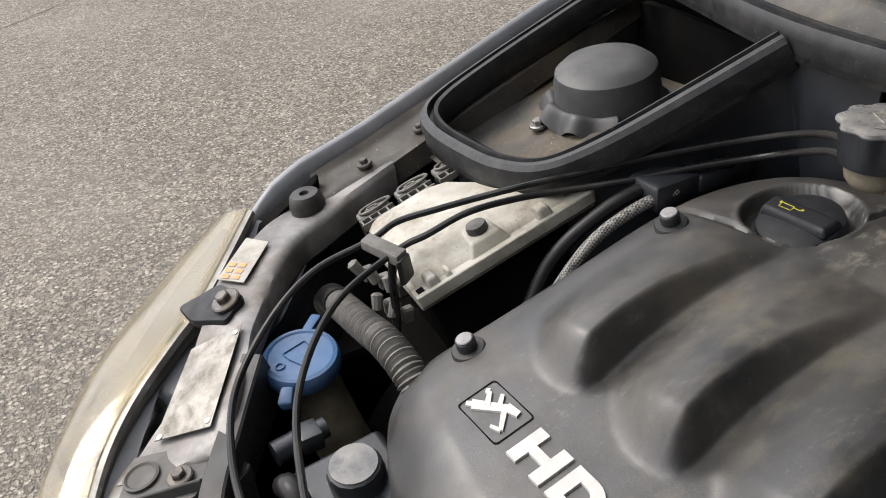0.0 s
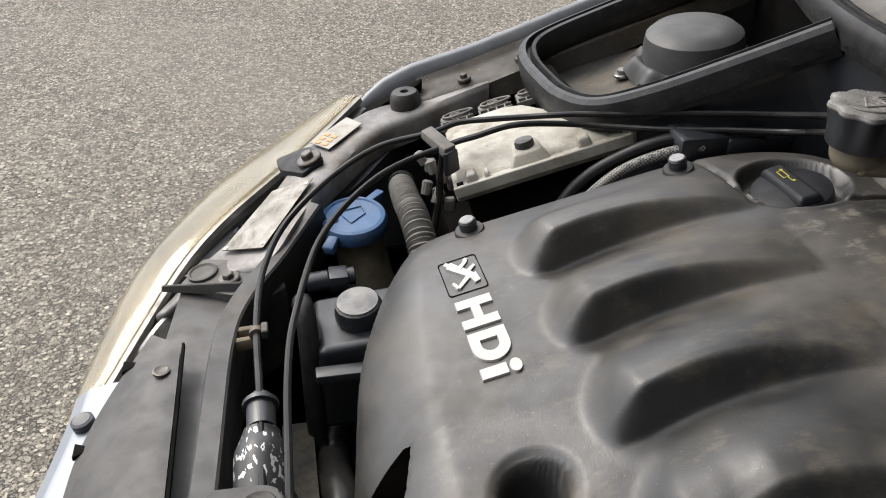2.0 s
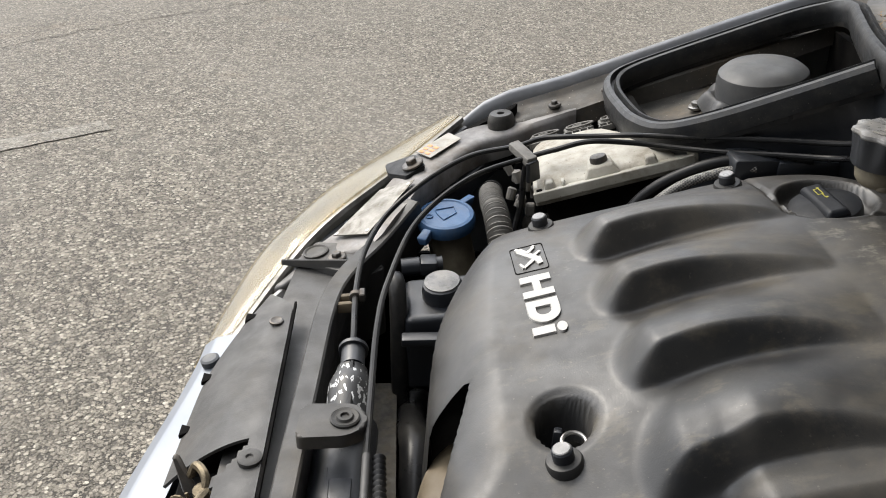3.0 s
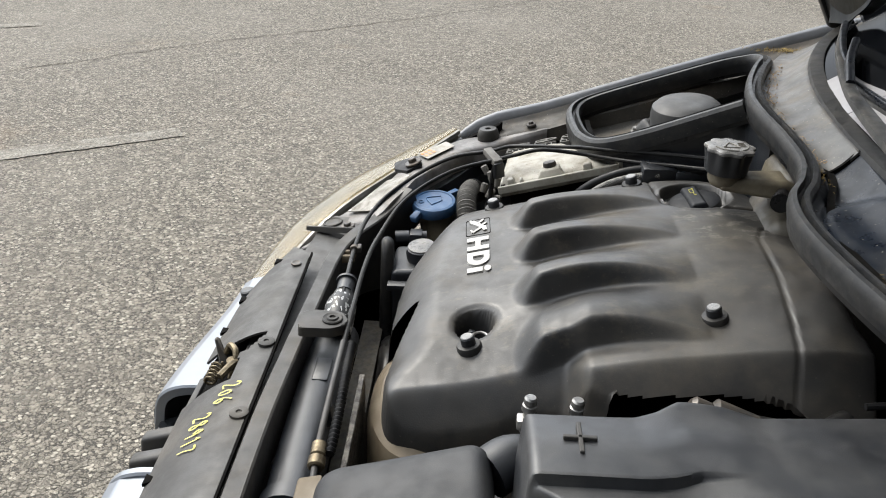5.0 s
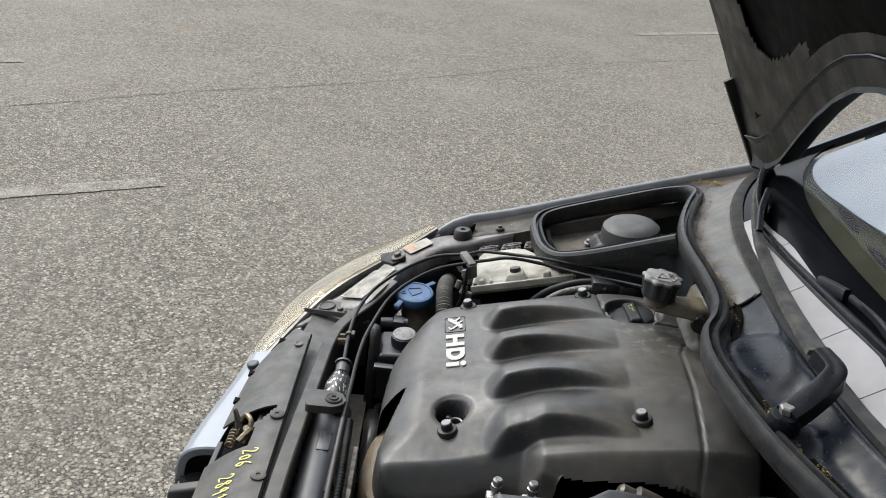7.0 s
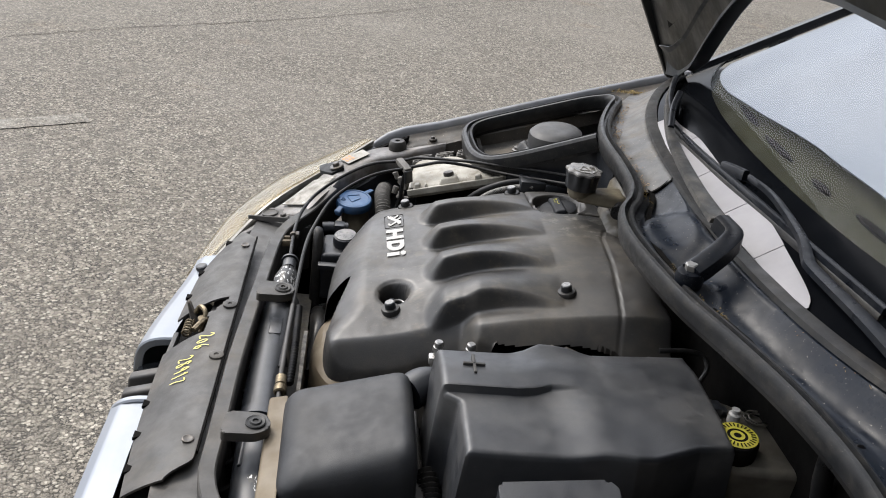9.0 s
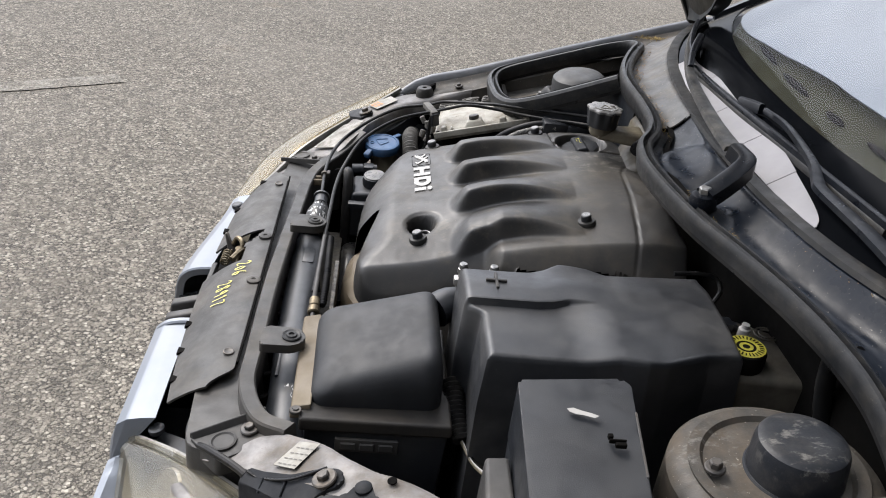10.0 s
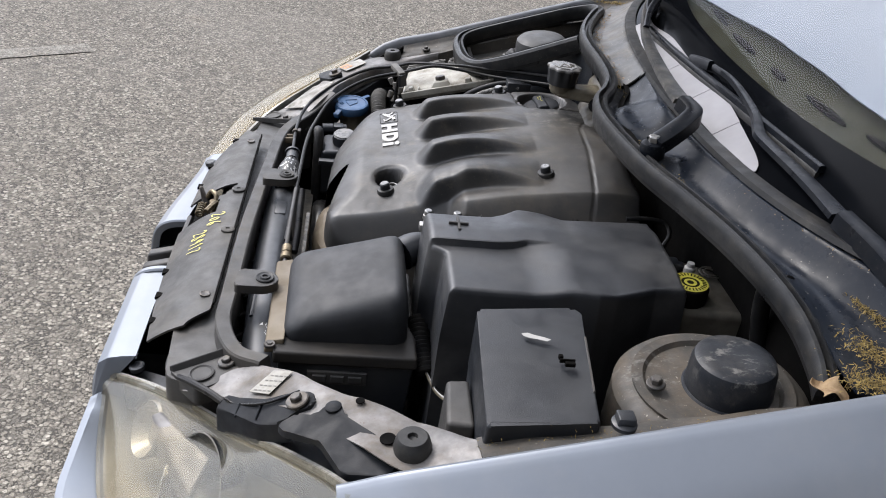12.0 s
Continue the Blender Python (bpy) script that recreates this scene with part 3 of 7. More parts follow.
def fender(side, top):
    """The outer skin, from the gutter lip over the crown and down the flank."""
    far = side > 0
    section = [(0.703, -0.045), (0.706, -0.010), (0.711, 0.0), (0.716, 0.003), (0.720, -0.001), (0.727, -0.018), (0.740, -0.060), (0.760, -0.11), (0.785, -0.17), (0.805, -0.27), (0.81, -0.5)] if far else [(0.689, -0.045), (0.691, -0.012), (0.695, -0.003), (0.701, 0.0), (0.708, -0.003), (0.724, -0.014), (0.755, -0.036), (0.79, -0.065), (0.812, -0.13), (0.824, -0.25), (0.822, -0.5)]

    def fn(u, v):
        k = v * (len(section) - 1)
        i = min(int(k), len(section) - 2)
        y = section[i][0] + (section[i + 1][0] - section[i][0]) * (k - i)
        dz = section[i][1] + (section[i + 1][1] - section[i][1]) * (k - i)
        x0 = 0.418 + 0.10 * max(0, y - 0.70)
        x = x0 + (1.7 - x0) * u
        nose = 0.045 * (1 - step(0.0, 0.06, x - x0))
        return (x, side * (y - nose * 0.25), line_z(top, x) + dz - nose * 0.35)

    part("fender_return", sheet(lambda u, v: fn(u, 0.285 * v), 70, 9, 0.0012), M_WINGEDGE if far else M_PAINT, car, "dull grey return edge of the wing")
    return part("front_fender", sheet(lambda u, v: fn(u, 0.285 + 0.715 * v), 70, 24, 0.0012), M_PAINT, car, "silver painted front wing")


fender(1, FAR_TOP)
fender(-1, NEAR_TOP)


def gutter(side, top):
    """The dull flange inside the wing's edge, on which the bonnet's edge closes."""
    def fn(u, v):
        x = (0.516 if side > 0 else 0.50) + 0.60 * u
        z = line_z(top, x)
        prof = [(0.652, -0.060), (0.655, -0.032), (0.664, -0.027), (0.680, -0.025), (0.694, -0.020), (0.702, -0.013)] if side > 0 else [(0.640, -0.075), (0.648, -0.058), (0.664, -0.054), (0.676, -0.050), (0.683, -0.044), (0.688, -0.040)]
        k = v * 5
        i = min(int(k), 4)
        y = prof[i][0] + (prof[i + 1][0] - prof[i][0]) * (k - i)
        dz = prof[i][1] + (prof[i + 1][1] - prof[i][1]) * (k - i)
        return (x, side * y, z + dz + 0.003 * noise.noise((x * 9, v * 3, side)))
    return part("gutter_flange", sheet(fn, 60, 15, 0.0015), M_TOWER, car, "dusty rust-tinged metal gutter flange")


gutter(1, FAR_TOP)
gutter(-1, NEAR_TOP)
bolt(car, (0.572, 0.671, 0.801), 0.005, 0.006, (-0.2, 0, 1), 0.009, name="flange_bolt")
bolt(car, (0.645, 0.672, 0.823), 0.0045, 0.005, (-0.2, 0, 1), 0.008, name="flange_bolt")


def shelf(side, inner, outer, prof):
    """The lamp shelf and upper rail: dull metal, bent down at its inner edge."""
    a, b = glide([(x, side * y, 0) for x, y in inner], 8), glide([(x, side * y, 0) for x, y in outer], 8)
    rows = []
    for p, q in zip(a, b):
        row = []
        for k in range(9):
            r = p + (q - p) * k / 8
            row.append(Vector((r.x, r.y, line_z(prof, r.x) + 0.0025 * noise.noise((r.x * 30, r.y * 30, 1)) - (0.004 if k == 0 else 0))))
        d = (p - q).normalized()
        row = [row[0] + d * 0.003 - Vector((0, 0, 0.03)), row[0] + d * 0.002 - Vector((0, 0, 0.004))] + row
        rows.append(row)
    bm = skin(rows, False, False)
    bmesh.ops.recalc_face_normals(bm, faces=bm.faces)
    bmesh.ops.solidify(bm, geom=list(bm.faces), thickness=0.0015)
    return part("lamp_shelf", bm, M_INNER, car, "mottled dull grey metal shelf above the headlamp", smooth=40)


NEAR_SHELF = [(0.23, 0.695), (0.305, 0.728), (0.371, 0.772), (0.44, 0.795), (0.50, 0.797), (0.56, 0.822), (0.7, 0.848), (0.95, 0.90)]
FAR_SHELF = [(0.23, 0.683), (0.305, 0.715), (0.371, 0.757), (0.44, 0.768), (0.50, 0.774), (0.56, 0.79), (0.7, 0.83), (0.95, 0.88)]
shelf(-1, [(0.265, 0.445), (0.31, 0.437), (0.35, 0.475), (0.42, 0.548), (0.465, 0.574), (0.512, 0.608), (0.555, 0.645)],
      [(0.225, 0.452), (0.252, 0.466), (0.30, 0.503), (0.355, 0.550), (0.41, 0.61), (0.48, 0.672), (0.56, 0.692)], NEAR_SHELF)
shelf(1, [(0.265, 0.430), (0.31, 0.415), (0.345, 0.45), (0.385, 0.518), (0.44, 0.592), (0.495, 0.630), (0.60, 0.652)],
      [(0.225, 0.458), (0.255, 0.474), (0.30, 0.512), (0.345, 0.566), (0.40, 0.630), (0.48, 0.676), (0.60, 0.672)], FAR_SHELF)
part("wing_corner_trim", prism(rounded([(0.420, 0.662), (0.432, 0.688), (0.470, 0.690), (0.522, 0.688), (0.514, 0.674), (0.470, 0.676)], 0.004, 3), lambda x, y: 0.70, lambda x, y: 0.742 + 0.52 * (x - 0.41), 0.002), M_DARK, car,
     "black corner trim between wing and headlamp")


def near_rail(u, v):
    x = 0.555 + 0.42 * u
    return (x, -0.648 - 0.045 * v, line_z(NEAR_SHELF, x) + 0.018 * v + 0.003 * noise.noise((x * 22, v * 4, 3)))


part("upper_rail", sheet(near_rail, 40, 6, 0.002), M_TOWER, car, "dusty metal rail with dried dirt beside the wing")

# inner walls, floor and firewall that close the bay; near-black holds its shade
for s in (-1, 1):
    part("inner_wing", block(0.56, 1.0, s * 0.655 - 0.006, s * 0.655 + 0.006, 0.25, 0.76, 0.002, 1), M_DARK, car, "inner wing, bay shade in its near-black colour")
    part("lamp_closing_wall", block(0.17, 0.60, s * 0.635 - 0.006, s * 0.635 + 0.006, 0.22, 0.585, 0.002, 1), M_DARK, car, "near-black wall added to close the bay behind the headlamp")
part("bay_floor", block(0.09, 1.0, -0.68, 0.68, 0.22, 0.25, 0.0, 1), M_DARK, car, "engine undertray, near-black for the bay's shade")


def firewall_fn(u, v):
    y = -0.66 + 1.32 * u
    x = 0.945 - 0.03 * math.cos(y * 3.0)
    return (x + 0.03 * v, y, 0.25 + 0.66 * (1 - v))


part("firewall", sheet(firewall_fn, 30, 6, 0.01), M_DARK, car, "firewall behind the engine, bay shade in its colour")
part("cross_tube", tube([(0.42, -0.66, 0.40), (0.45, 0, 0.42), (0.42, 0.66, 0.40)], 0.05, 12, 6), M_DARK, car, "subframe tube low in the bay, near-black for shade")

# front panel: plate, rib, crossmember
cross = prism(rounded([(0.20, -0.43), (0.235, -0.45), (0.30, -0.455), (0.325, -0.437), (0.285, -0.405), (0.264, -0.35), (0.262, -0.10), (0.268, 0.10), (0.277, 0.31), (0.30, 0.38),
                       (0.335, 0.405), (0.30, 0.455), (0.25, 0.46), (0.226, 0.432), (0.215, 0.34), (0.196, 0.26), (0.19, -0.30)], 0.012, 4),
              lambda x, y: 0.60, lambda x, y: 0.701 + 0.06 * max(0, x - 0.262) - 0.012 * (y > 0.2) - 0.10 * max(0, 0.235 - x), 0.003)
part("front_crossmember", cross, M_SLAM, car, "grey plastic front crossmember", even=True)
rib_line = [(0.366, 0.478, 0.748), (0.325, 0.427, 0.722), (0.288, 0.36, 0.716), (0.272, 0.29, 0.716), (0.265, 0.15, 0.720), (0.259, 0.0, 0.724), (0.256, -0.118, 0.726),
            (0.257, -0.269, 0.727), (0.259, -0.346, 0.727), (0.283, -0.407, 0.730), (0.322, -0.436, 0.738)]
part("stiffening_rib", sweep(rib_line, [(-0.011, -0.04), (-0.011, -0.002), (-0.009, 0.0), (0.008, 0.0), (0.010, -0.003), (0.012, -0.075), (-0.004, -0.075)], 8), M_SLAM, car,
     "grey plastic upright rib", smooth=30)
for s, zz in ((1, -0.012), (-1, 0)):
    gus = prism(rounded([(0.222 if s > 0 else 0.205, s * 0.425), (0.28, s * 0.383), (0.318, s * 0.432), (0.245, s * 0.468)], 0.006, 3),
                lambda x, y: 0.685, lambda x, y: 0.704 + zz + 0.18 * (x - 0.22), 0.002)
    lathe([(0.016, 0.0), (0.016, 0.002), (0.014, 0.0028), (0.012, 0.001)], (0.247, s * 0.437, 0.7098 + zz), (-0.17, 0, 1), 24, gus)
    hexa([(0.205, s * 0.423, 0.70 + zz), (0.213, s * 0.430, 0.70 + zz), (0.292, s * 0.394, 0.71 + zz), (0.285, s * 0.386, 0.71 + zz)],
         [(0.205, s * 0.423, 0.708 + zz), (0.207, s * 0.425, 0.708 + zz), (0.290, s * 0.390, 0.726 + zz), (0.288, s * 0.388, 0.726 + zz)], 0.001, 1, gus)
    part("corner_gusset", gus, M_SLAM, car, "grey plastic corner gusset", even=True)
    bolt(car, (0.275, s * 0.42 if s < 0 else 0.411, 0.7165 + zz), 0.0062, 0.006, (-0.17, 0, 1), 0.0115)

PLATE_Z = lambda x: 0.7135 - 0.062 * (max(0.0, 0.232 - x) / 0.10) ** 1.7


def plate_fn(u, v):
    y = -0.335 + 0.66 * u
    front = 0.136 + 0.22 * (y + 0.03) ** 2 + 0.05 * step(0.20, 0.36, y)
    rear = 0.236 - 0.035 * step(0.285, 0.34, y) - 0.030 * step(-0.300, -0.335, y)
    x = front + (rear - front) * v
    return (x, y, PLATE_Z(x) + 0.0015 * noise.noise((x * 12, y * 8, 0)))


def plate_keep(u, v):
    x, y, z = plate_fn(u, v)
    hole = (-0.008 < y < 0.085 and x < 0.196) or (0.05 < y < 0.085 and x < 0.225 - (0.085 - y) * 0.6)
    return not hole


radiator_cover = thing("radiator_cover", (0.18, 0, 0.6), "flat grey plastic cover over the front panel, with yellow handwriting", "cover panel")
part("panel", sheet(plate_fn, 150, 26, 0.003, keep=plate_keep), M_SLAM, radiator_cover, smooth=30)
part("side_seam", sweep([(0.238, 0.30, 0.7128), (0.2385, 0.0, 0.7143), (0.238, -0.29, 0.7143)], [(-0.0012, -0.004), (-0.0012, 0.0008), (0.0012, 0.0008), (0.0012, -0.004)], 6), M_DARK,
     radiator_cover, "dark seam")
for k in range(9):
    y = -0.29 + 0.072 * k
    if -0.13 < y < 0.10:
        continue
    fx = 0.136 + 0.22 * (y + 0.03) ** 2 + 0.05 * step(0.20, 0.36, y)
    z = PLATE_Z(fx + 0.006)
    part("edge_notch", hexa([(fx - 0.002, y, z - 0.006), (fx + 0.011, y + 0.002, z - 0.004), (fx + 0.010, y + 0.007, z - 0.004), (fx - 0.002, y + 0.016, z - 0.006)],
                            [(fx - 0.002, y, z - 0.002), (fx + 0.011, y + 0.002, z + 0.0022), (fx + 0.010, y + 0.007, z + 0.0022), (fx - 0.002, y + 0.016, z - 0.002)], 0, 1), M_DARK, radiator_cover, "dark edge notch", smooth=0)
for at in ((0.228, -0.085), (0.226, 0.055)):
    part("push_pin", lathe([(0.0105, -0.002), (0.0105, 0.002), (0.0085, 0.0030), (0.0035, 0.0026), (0.0025, 0.001)], (*at, 0.7145), (0, 0, 1), 22), M_SLAM, radiator_cover, "round grey push pin")
for at in ((0.223, -0.268), (0.222, 0.262)):
    part("screw", lathe([(0.0075, -0.001), (0.0075, 0.0012), (0.006, 0.0016), (0.0035, 0.0006)], (*at, 0.714), (0, 0, 1), 16), M_IRON, radiator_cover, "dark recessed screw")

# front bumper skin and badge housing
def bumper_x(y):
    return 0.076 + 0.03 * y * y + 2.2 * max(0.0, abs(y) - 0.50) ** 2 + 0.034 * step(0.02, 0.34, y)


def bumper_fn(u, v):
    y = -0.80 + 1.60 * u
    lamp = step(0.335, 0.352, abs(y))
    top_x, top_z = bumper_x(y) + 0.062 - 0.046 * lamp, 0.650 - (0.056 if y < 0 else 0.09) * lamp
    prof = [(0.0, 0.0), (0.3, -0.002), (0.6, -0.006), (0.82, -0.016), (0.95, -0.040), (1.0, -0.09), (0.98, -0.25), (0.75, -0.40)]
    k = v * 7
    i = min(int(k), 6)
    f = prof[i][0] + (prof[i + 1][0] - prof[i][0]) * (k - i)
    dz = prof[i][1] + (prof[i + 1][1] - prof[i][1]) * (k - i)
    return (top_x + (bumper_x(y) - top_x) * f, y, top_z + dz)


def bumper_keep(u, v):
    """The badge opening is cut through the bumper's nose."""
    return not (-0.112 < -0.80 + 1.60 * u < 0.042 and v < 0.80)


part("front_bumper", sheet(bumper_fn, 320, 35, 0.003, keep=bumper_keep), M_PAINT, car, "silver painted front bumper")
well = thing("badge_grille", (0.11, -0.035, 0.6), "gloss black grille opening with grey bars in the bumper's nose", "grille")
part("well", hexa([(0.070, -0.116, 0.48), (0.150, -0.116, 0.48), (0.150, 0.046, 0.48), (0.070, 0.046, 0.48)],
                  [(0.086, -0.116, 0.596), (0.150, -0.116, 0.612), (0.150, 0.046, 0.612), (0.086, 0.046, 0.596)], 0.003, 2), M_GLOSS, well, "gloss black back of the opening")
for y0, y1 in ((-0.030, -0.010), (-0.070, -0.050)):
    part("grille_bar", hexa([(0.084, y0, 0.585), (0.150, y0, 0.60), (0.150, y1, 0.60), (0.084, y1, 0.585)],
                            [(0.088, y0, 0.622), (0.148, y0, 0.640), (0.148, y1, 0.640), (0.088, y1, 0.622)], 0.005, 3), M_SLAM, well, "dull grey grille bar")
for y0, y1 in ((-0.121, -0.108), (0.038, 0.051)):
    lip = sweep([(0.144, (y0 + y1) / 2, 0.6535), (0.118, (y0 + y1) / 2, 0.6510), (0.098, (y0 + y1) / 2, 0.6425), (0.085, (y0 + y1) / 2, 0.6250), (0.079, (y0 + y1) / 2, 0.59)],
                [(-0.0065, -0.012), (-0.0065, -0.001), (-0.004, 0.0015), (0.004, 0.0015), (0.0065, -0.001), (0.0065, -0.012)], 5)
    part("opening_lip", lip, M_PAINT, well, "bright silver lip of the opening")
part("rear_lip", hexa([(0.137, -0.118, 0.62), (0.146, -0.118, 0.62), (0.148, 0.048, 0.62), (0.139, 0.048, 0.62)],
                      [(0.139, -0.118, 0.660), (0.147, -0.118, 0.661), (0.149, 0.048, 0.661), (0.141, 0.048, 0.660)], 0.002, 2), M_SLAM, well, "grey rear edge of the opening")
for clip_at in ((0.143, -0.338, 0.633), (0.142, 0.282, 0.650)):
    part("bumper_clip", lathe([(0.0105, -0.003), (0.0105, 0.003), (0.008, 0.0045), (0.004, 0.004)], clip_at, (-0.2, 0, 1), 20), M_PLASTIC, car, "black push clip")
part("lower_valance", hexa([(0.16, -0.50, 0.0), (0.34, -0.50, 0.0), (0.34, 0.50, 0.0), (0.16, 0.50, 0.0)], [(0.13, -0.54, 0.26), (0.34, -0.54, 0.26), (0.34, 0.54, 0.26), (0.13, 0.54, 0.26)], 0.02, 3), M_DARK, car, "dark lower bumper and undertray")
for wx in (0.55,):
    for s in (-1, 1):
        wh = part("wheel", lathe([(0.16, -0.09), (0.28, -0.095), (0.30, -0.07), (0.305, 0.0), (0.30, 0.07), (0.28, 0.095), (0.16, 0.09)], (wx + 0.20, s * 0.70, 0.305), (0, 1, 0), 40), M_RUBBER, car, "black tyre")
        part("rim", lathe([(0.03, 0.085), (0.15, 0.07), (0.165, 0.09), (0.17, 0.07)], (wx + 0.20, s * 0.70, 0.305), (0, s, 0), 32), M_STEEL, wh, "silver rim")


# ---- headlamps ----
def headlamp(side, dz):
    top = [(0.124, 0.352, 0.620), (0.170, 0.456, 0.648), (0.210, 0.533, 0.672), (0.256, 0.575, 0.700), (0.306, 0.597, 0.730), (0.352, 0.616, 0.758), (0.432, 0.705, 0.788)] if side > 0 else [(0.110, 0.350, 0.622), (0.172, 0.402, 0.648), (0.238, 0.462, 0.668), (0.296, 0.524, 0.690), (0.348, 0.588, 0.727), (0.399, 0.655, 0.762), (0.430, 0.705, 0.786)]
    low = [(0.100, 0.356, 0.600), (0.112, 0.43, 0.590), (0.138, 0.53, 0.590), (0.178, 0.62, 0.596), (0.225, 0.70, 0.622), (0.32, 0.765, 0.680), (0.412, 0.77, 0.752)]
    a = glide([(x, side * y, z + dz) for x, y, z in top], 8)
    b = glide([(x, side * y, z + dz) for x, y, z in low], 8)
    h = thing("headlamp", (0.2, side * 0.5, 0.55), "weathered headlamp with a hazed yellowed lens" + ("" if side < 0 else " and a cracked tip"), "headlamp", group="headlamps")
    out = Vector((-0.55, side * 0.55, 0.62)).normalized()

    def face(depth):
        rows = []
        for i, (p, q) in enumerate(zip(a, b)):
            bulge = (0.028 if side > 0 else 0.012) * math.sin(math.pi * min(i / (len(a) - 1), 1.0)) + 0.006
            rows.append([p + (q - p) * k / 14 + out * (bulge * math.sin(math.pi * k / 14) - depth) for k in range(15)])
        return rows

    lens = skin(face(0.0), False, False)
    bmesh.ops.recalc_face_normals(lens, faces=lens.faces)
    bmesh.ops.solidify(lens, geom=list(lens.faces), thickness=0.002)
    lens_ob = part("lens", lens, M_LENS, h, "hazed yellowed clear lens")
    lens_ob.visible_shadow = False
    # shell behind the lens: a pale outer bezel, a deep bowl and two facets
    rows = face(0.012)
    shell = bmesh.new()
    deep = [[p + Vector((0.06, -side * 0.03, -0.06)) * math.sin(math.pi * k / 14) ** 0.6 for k, p in enumerate(r)] for r in rows]
    skin(deep, False, False, shell)
    part("housing", shell, surf("lamp_bezel", (0.24, 0.23, 0.20), (0.33, 0.317, 0.275), 0.5, metal=0.1, scale=8, bump=0.0), h, "pale silver inner bezel")
    c = Vector((0.265, side * 0.560, 0.632 + dz))
    ax = Vector((-0.75, side * 0.35, 0.45))
    part("reflector", lathe([(0.012, -0.050), (0.045, -0.035), (0.060, -0.012), (0.068, 0.016), (0.070, 0.016), (0.064, -0.015), (0.03, -0.05)], c, ax, 36), M_CHROME, h, "round mirrored reflector")
    part("bulb_shield", lathe([(0.001, 0.02), (0.014, 0.014), (0.018, 0.0), (0.016, -0.03), (0.01, -0.05)], c, ax, 20), M_STEEL, h, "bulb shield")
    fac = hexa([(0.185, side * 0.455, 0.595 + dz), (0.198, side * 0.450, 0.595 + dz), (0.268, side * 0.545, 0.60 + dz), (0.255, side * 0.575, 0.60 + dz)],
               [(0.186, side * 0.452, 0.655 + dz), (0.200, side * 0.447, 0.657 + dz), (0.275, side * 0.540, 0.672 + dz), (0.258, side * 0.590, 0.655 + dz)], 0.006, 3)
    part("divider", fac, M_INNER, h, "grey bezel facet between the bowls")
    part("indicator", lathe([(0.008, -0.03), (0.03, -0.02), (0.038, 0.0), (0.036, 0.004), (0.02, -0.012)], c + Vector((-0.085, -side * 0.115, -0.012)), ax, 26), M_STEEL, h, "small indicator bowl")
    # painted sill of the bumper under the lens
    sill = []
    for p in b:
        y = abs(p.y)
        if y > 0.69:
            break
        edge = Vector((bumper_x(side * y), p.y, 0.594 if side < 0 else 0.56))
        sill.append([p + Vector((0.004, 0, -0.004)), p.lerp(edge, 0.5) + Vector((0.004, 0, 0.002)), edge + Vector((0.014, 0, 0.003)), edge + Vector((0.004, 0, -0.002)), edge + Vector((-0.0015, 0, -0.04))])
    part("lamp_sill", skin(sill, False, False), M_PAINT, car, "silver painted bumper edge below the headlamp")
    # clear flange in two steps along the top, the black housing strip inside it
    rim = [p + Vector((0.003, -side * 0.003, 0.001)) for p in a]
    part("lens_flange", sweep([tuple(p) for p in rim[::4]], [(-0.006, -0.003), (-0.006, 0.002), (0.004, 0.003), (0.006, -0.004)], 5), M_LENS, h, "clear plastic flange")
    part("flange_step", sweep([tuple(p + Vector((0.009, -side * 0.008, -0.001))) for p in a[::4]], [(-0.004, -0.004), (-0.003, 0.003), (0.003, 0.003), (0.004, -0.004)], 5), M_CLEAR, h, "clear pale inner edge of the flange")
    wide = 0.034 if side > 0 else 0.0
    strip = sweep([tuple(p + Vector((0.026, -side * 0.021, -0.010))) for p in a[::4]], [(-0.017, -0.03), (-0.017, -0.002), (0.020 + wide, -0.006 - wide * 0.3), (0.024 + wide, -0.04)], 5)
    part("top_housing", strip, M_PLASTIC, h, "black plastic top of the lamp housing")
    return h


headlamp(-1, 0.0)
headlamp(1, -0.014)

# ---- strut towers ----
def tower(side, cx, cy, z, rim):
    t = lathe([(rim + 0.012, -0.16), (rim + 0.004, -0.05), (rim, -0.012), (rim - 0.008, -0.003), (rim - 0.02, 0.0), (0.086, 0.004), (0.074, 0.004), (0.070, -0.001), (0.05, -0.002)],
              (cx, cy, z), (-0.10, 0, 1), 56)
    ob = part("strut_tower", t, M_TOWER, car, "dusty metal strut tower")
    return ob


NEAR_T = Vector((0.812, -0.592, 0.862))
tower(-1, *NEAR_T, 0.105)
NC = NEAR_T + Vector((0.018, -0.002, 0.0))
nc = thing("strut_cap", NC, "round black plastic cap with scuffs on the dusty strut tower", "cap", group="strut caps")
part("dome", lathe([(0.0470, 0.0), (0.0450, 0.031), (0.0425, 0.0375), (0.038, 0.0405), (0.024, 0.0420), (0.01, 0.0425)], NC, (-0.08, 0, 1), 48), M_STRUTCAP, nc)
part("rim", lathe([(0.0495, -0.006), (0.0495, -0.001), (0.048, 0.001), (0.045, 0.0015)], NC, (-0.08, 0, 1), 48), M_STRUTCAP, nc, "flat rim")
bolt(car, (0.748, -0.597, 0.862), 0.0066, 0.008, (-0.1, 0, 1), 0.0105, name="tower_bolt")
FAR_T = Vector((0.815, 0.545, 0.848))


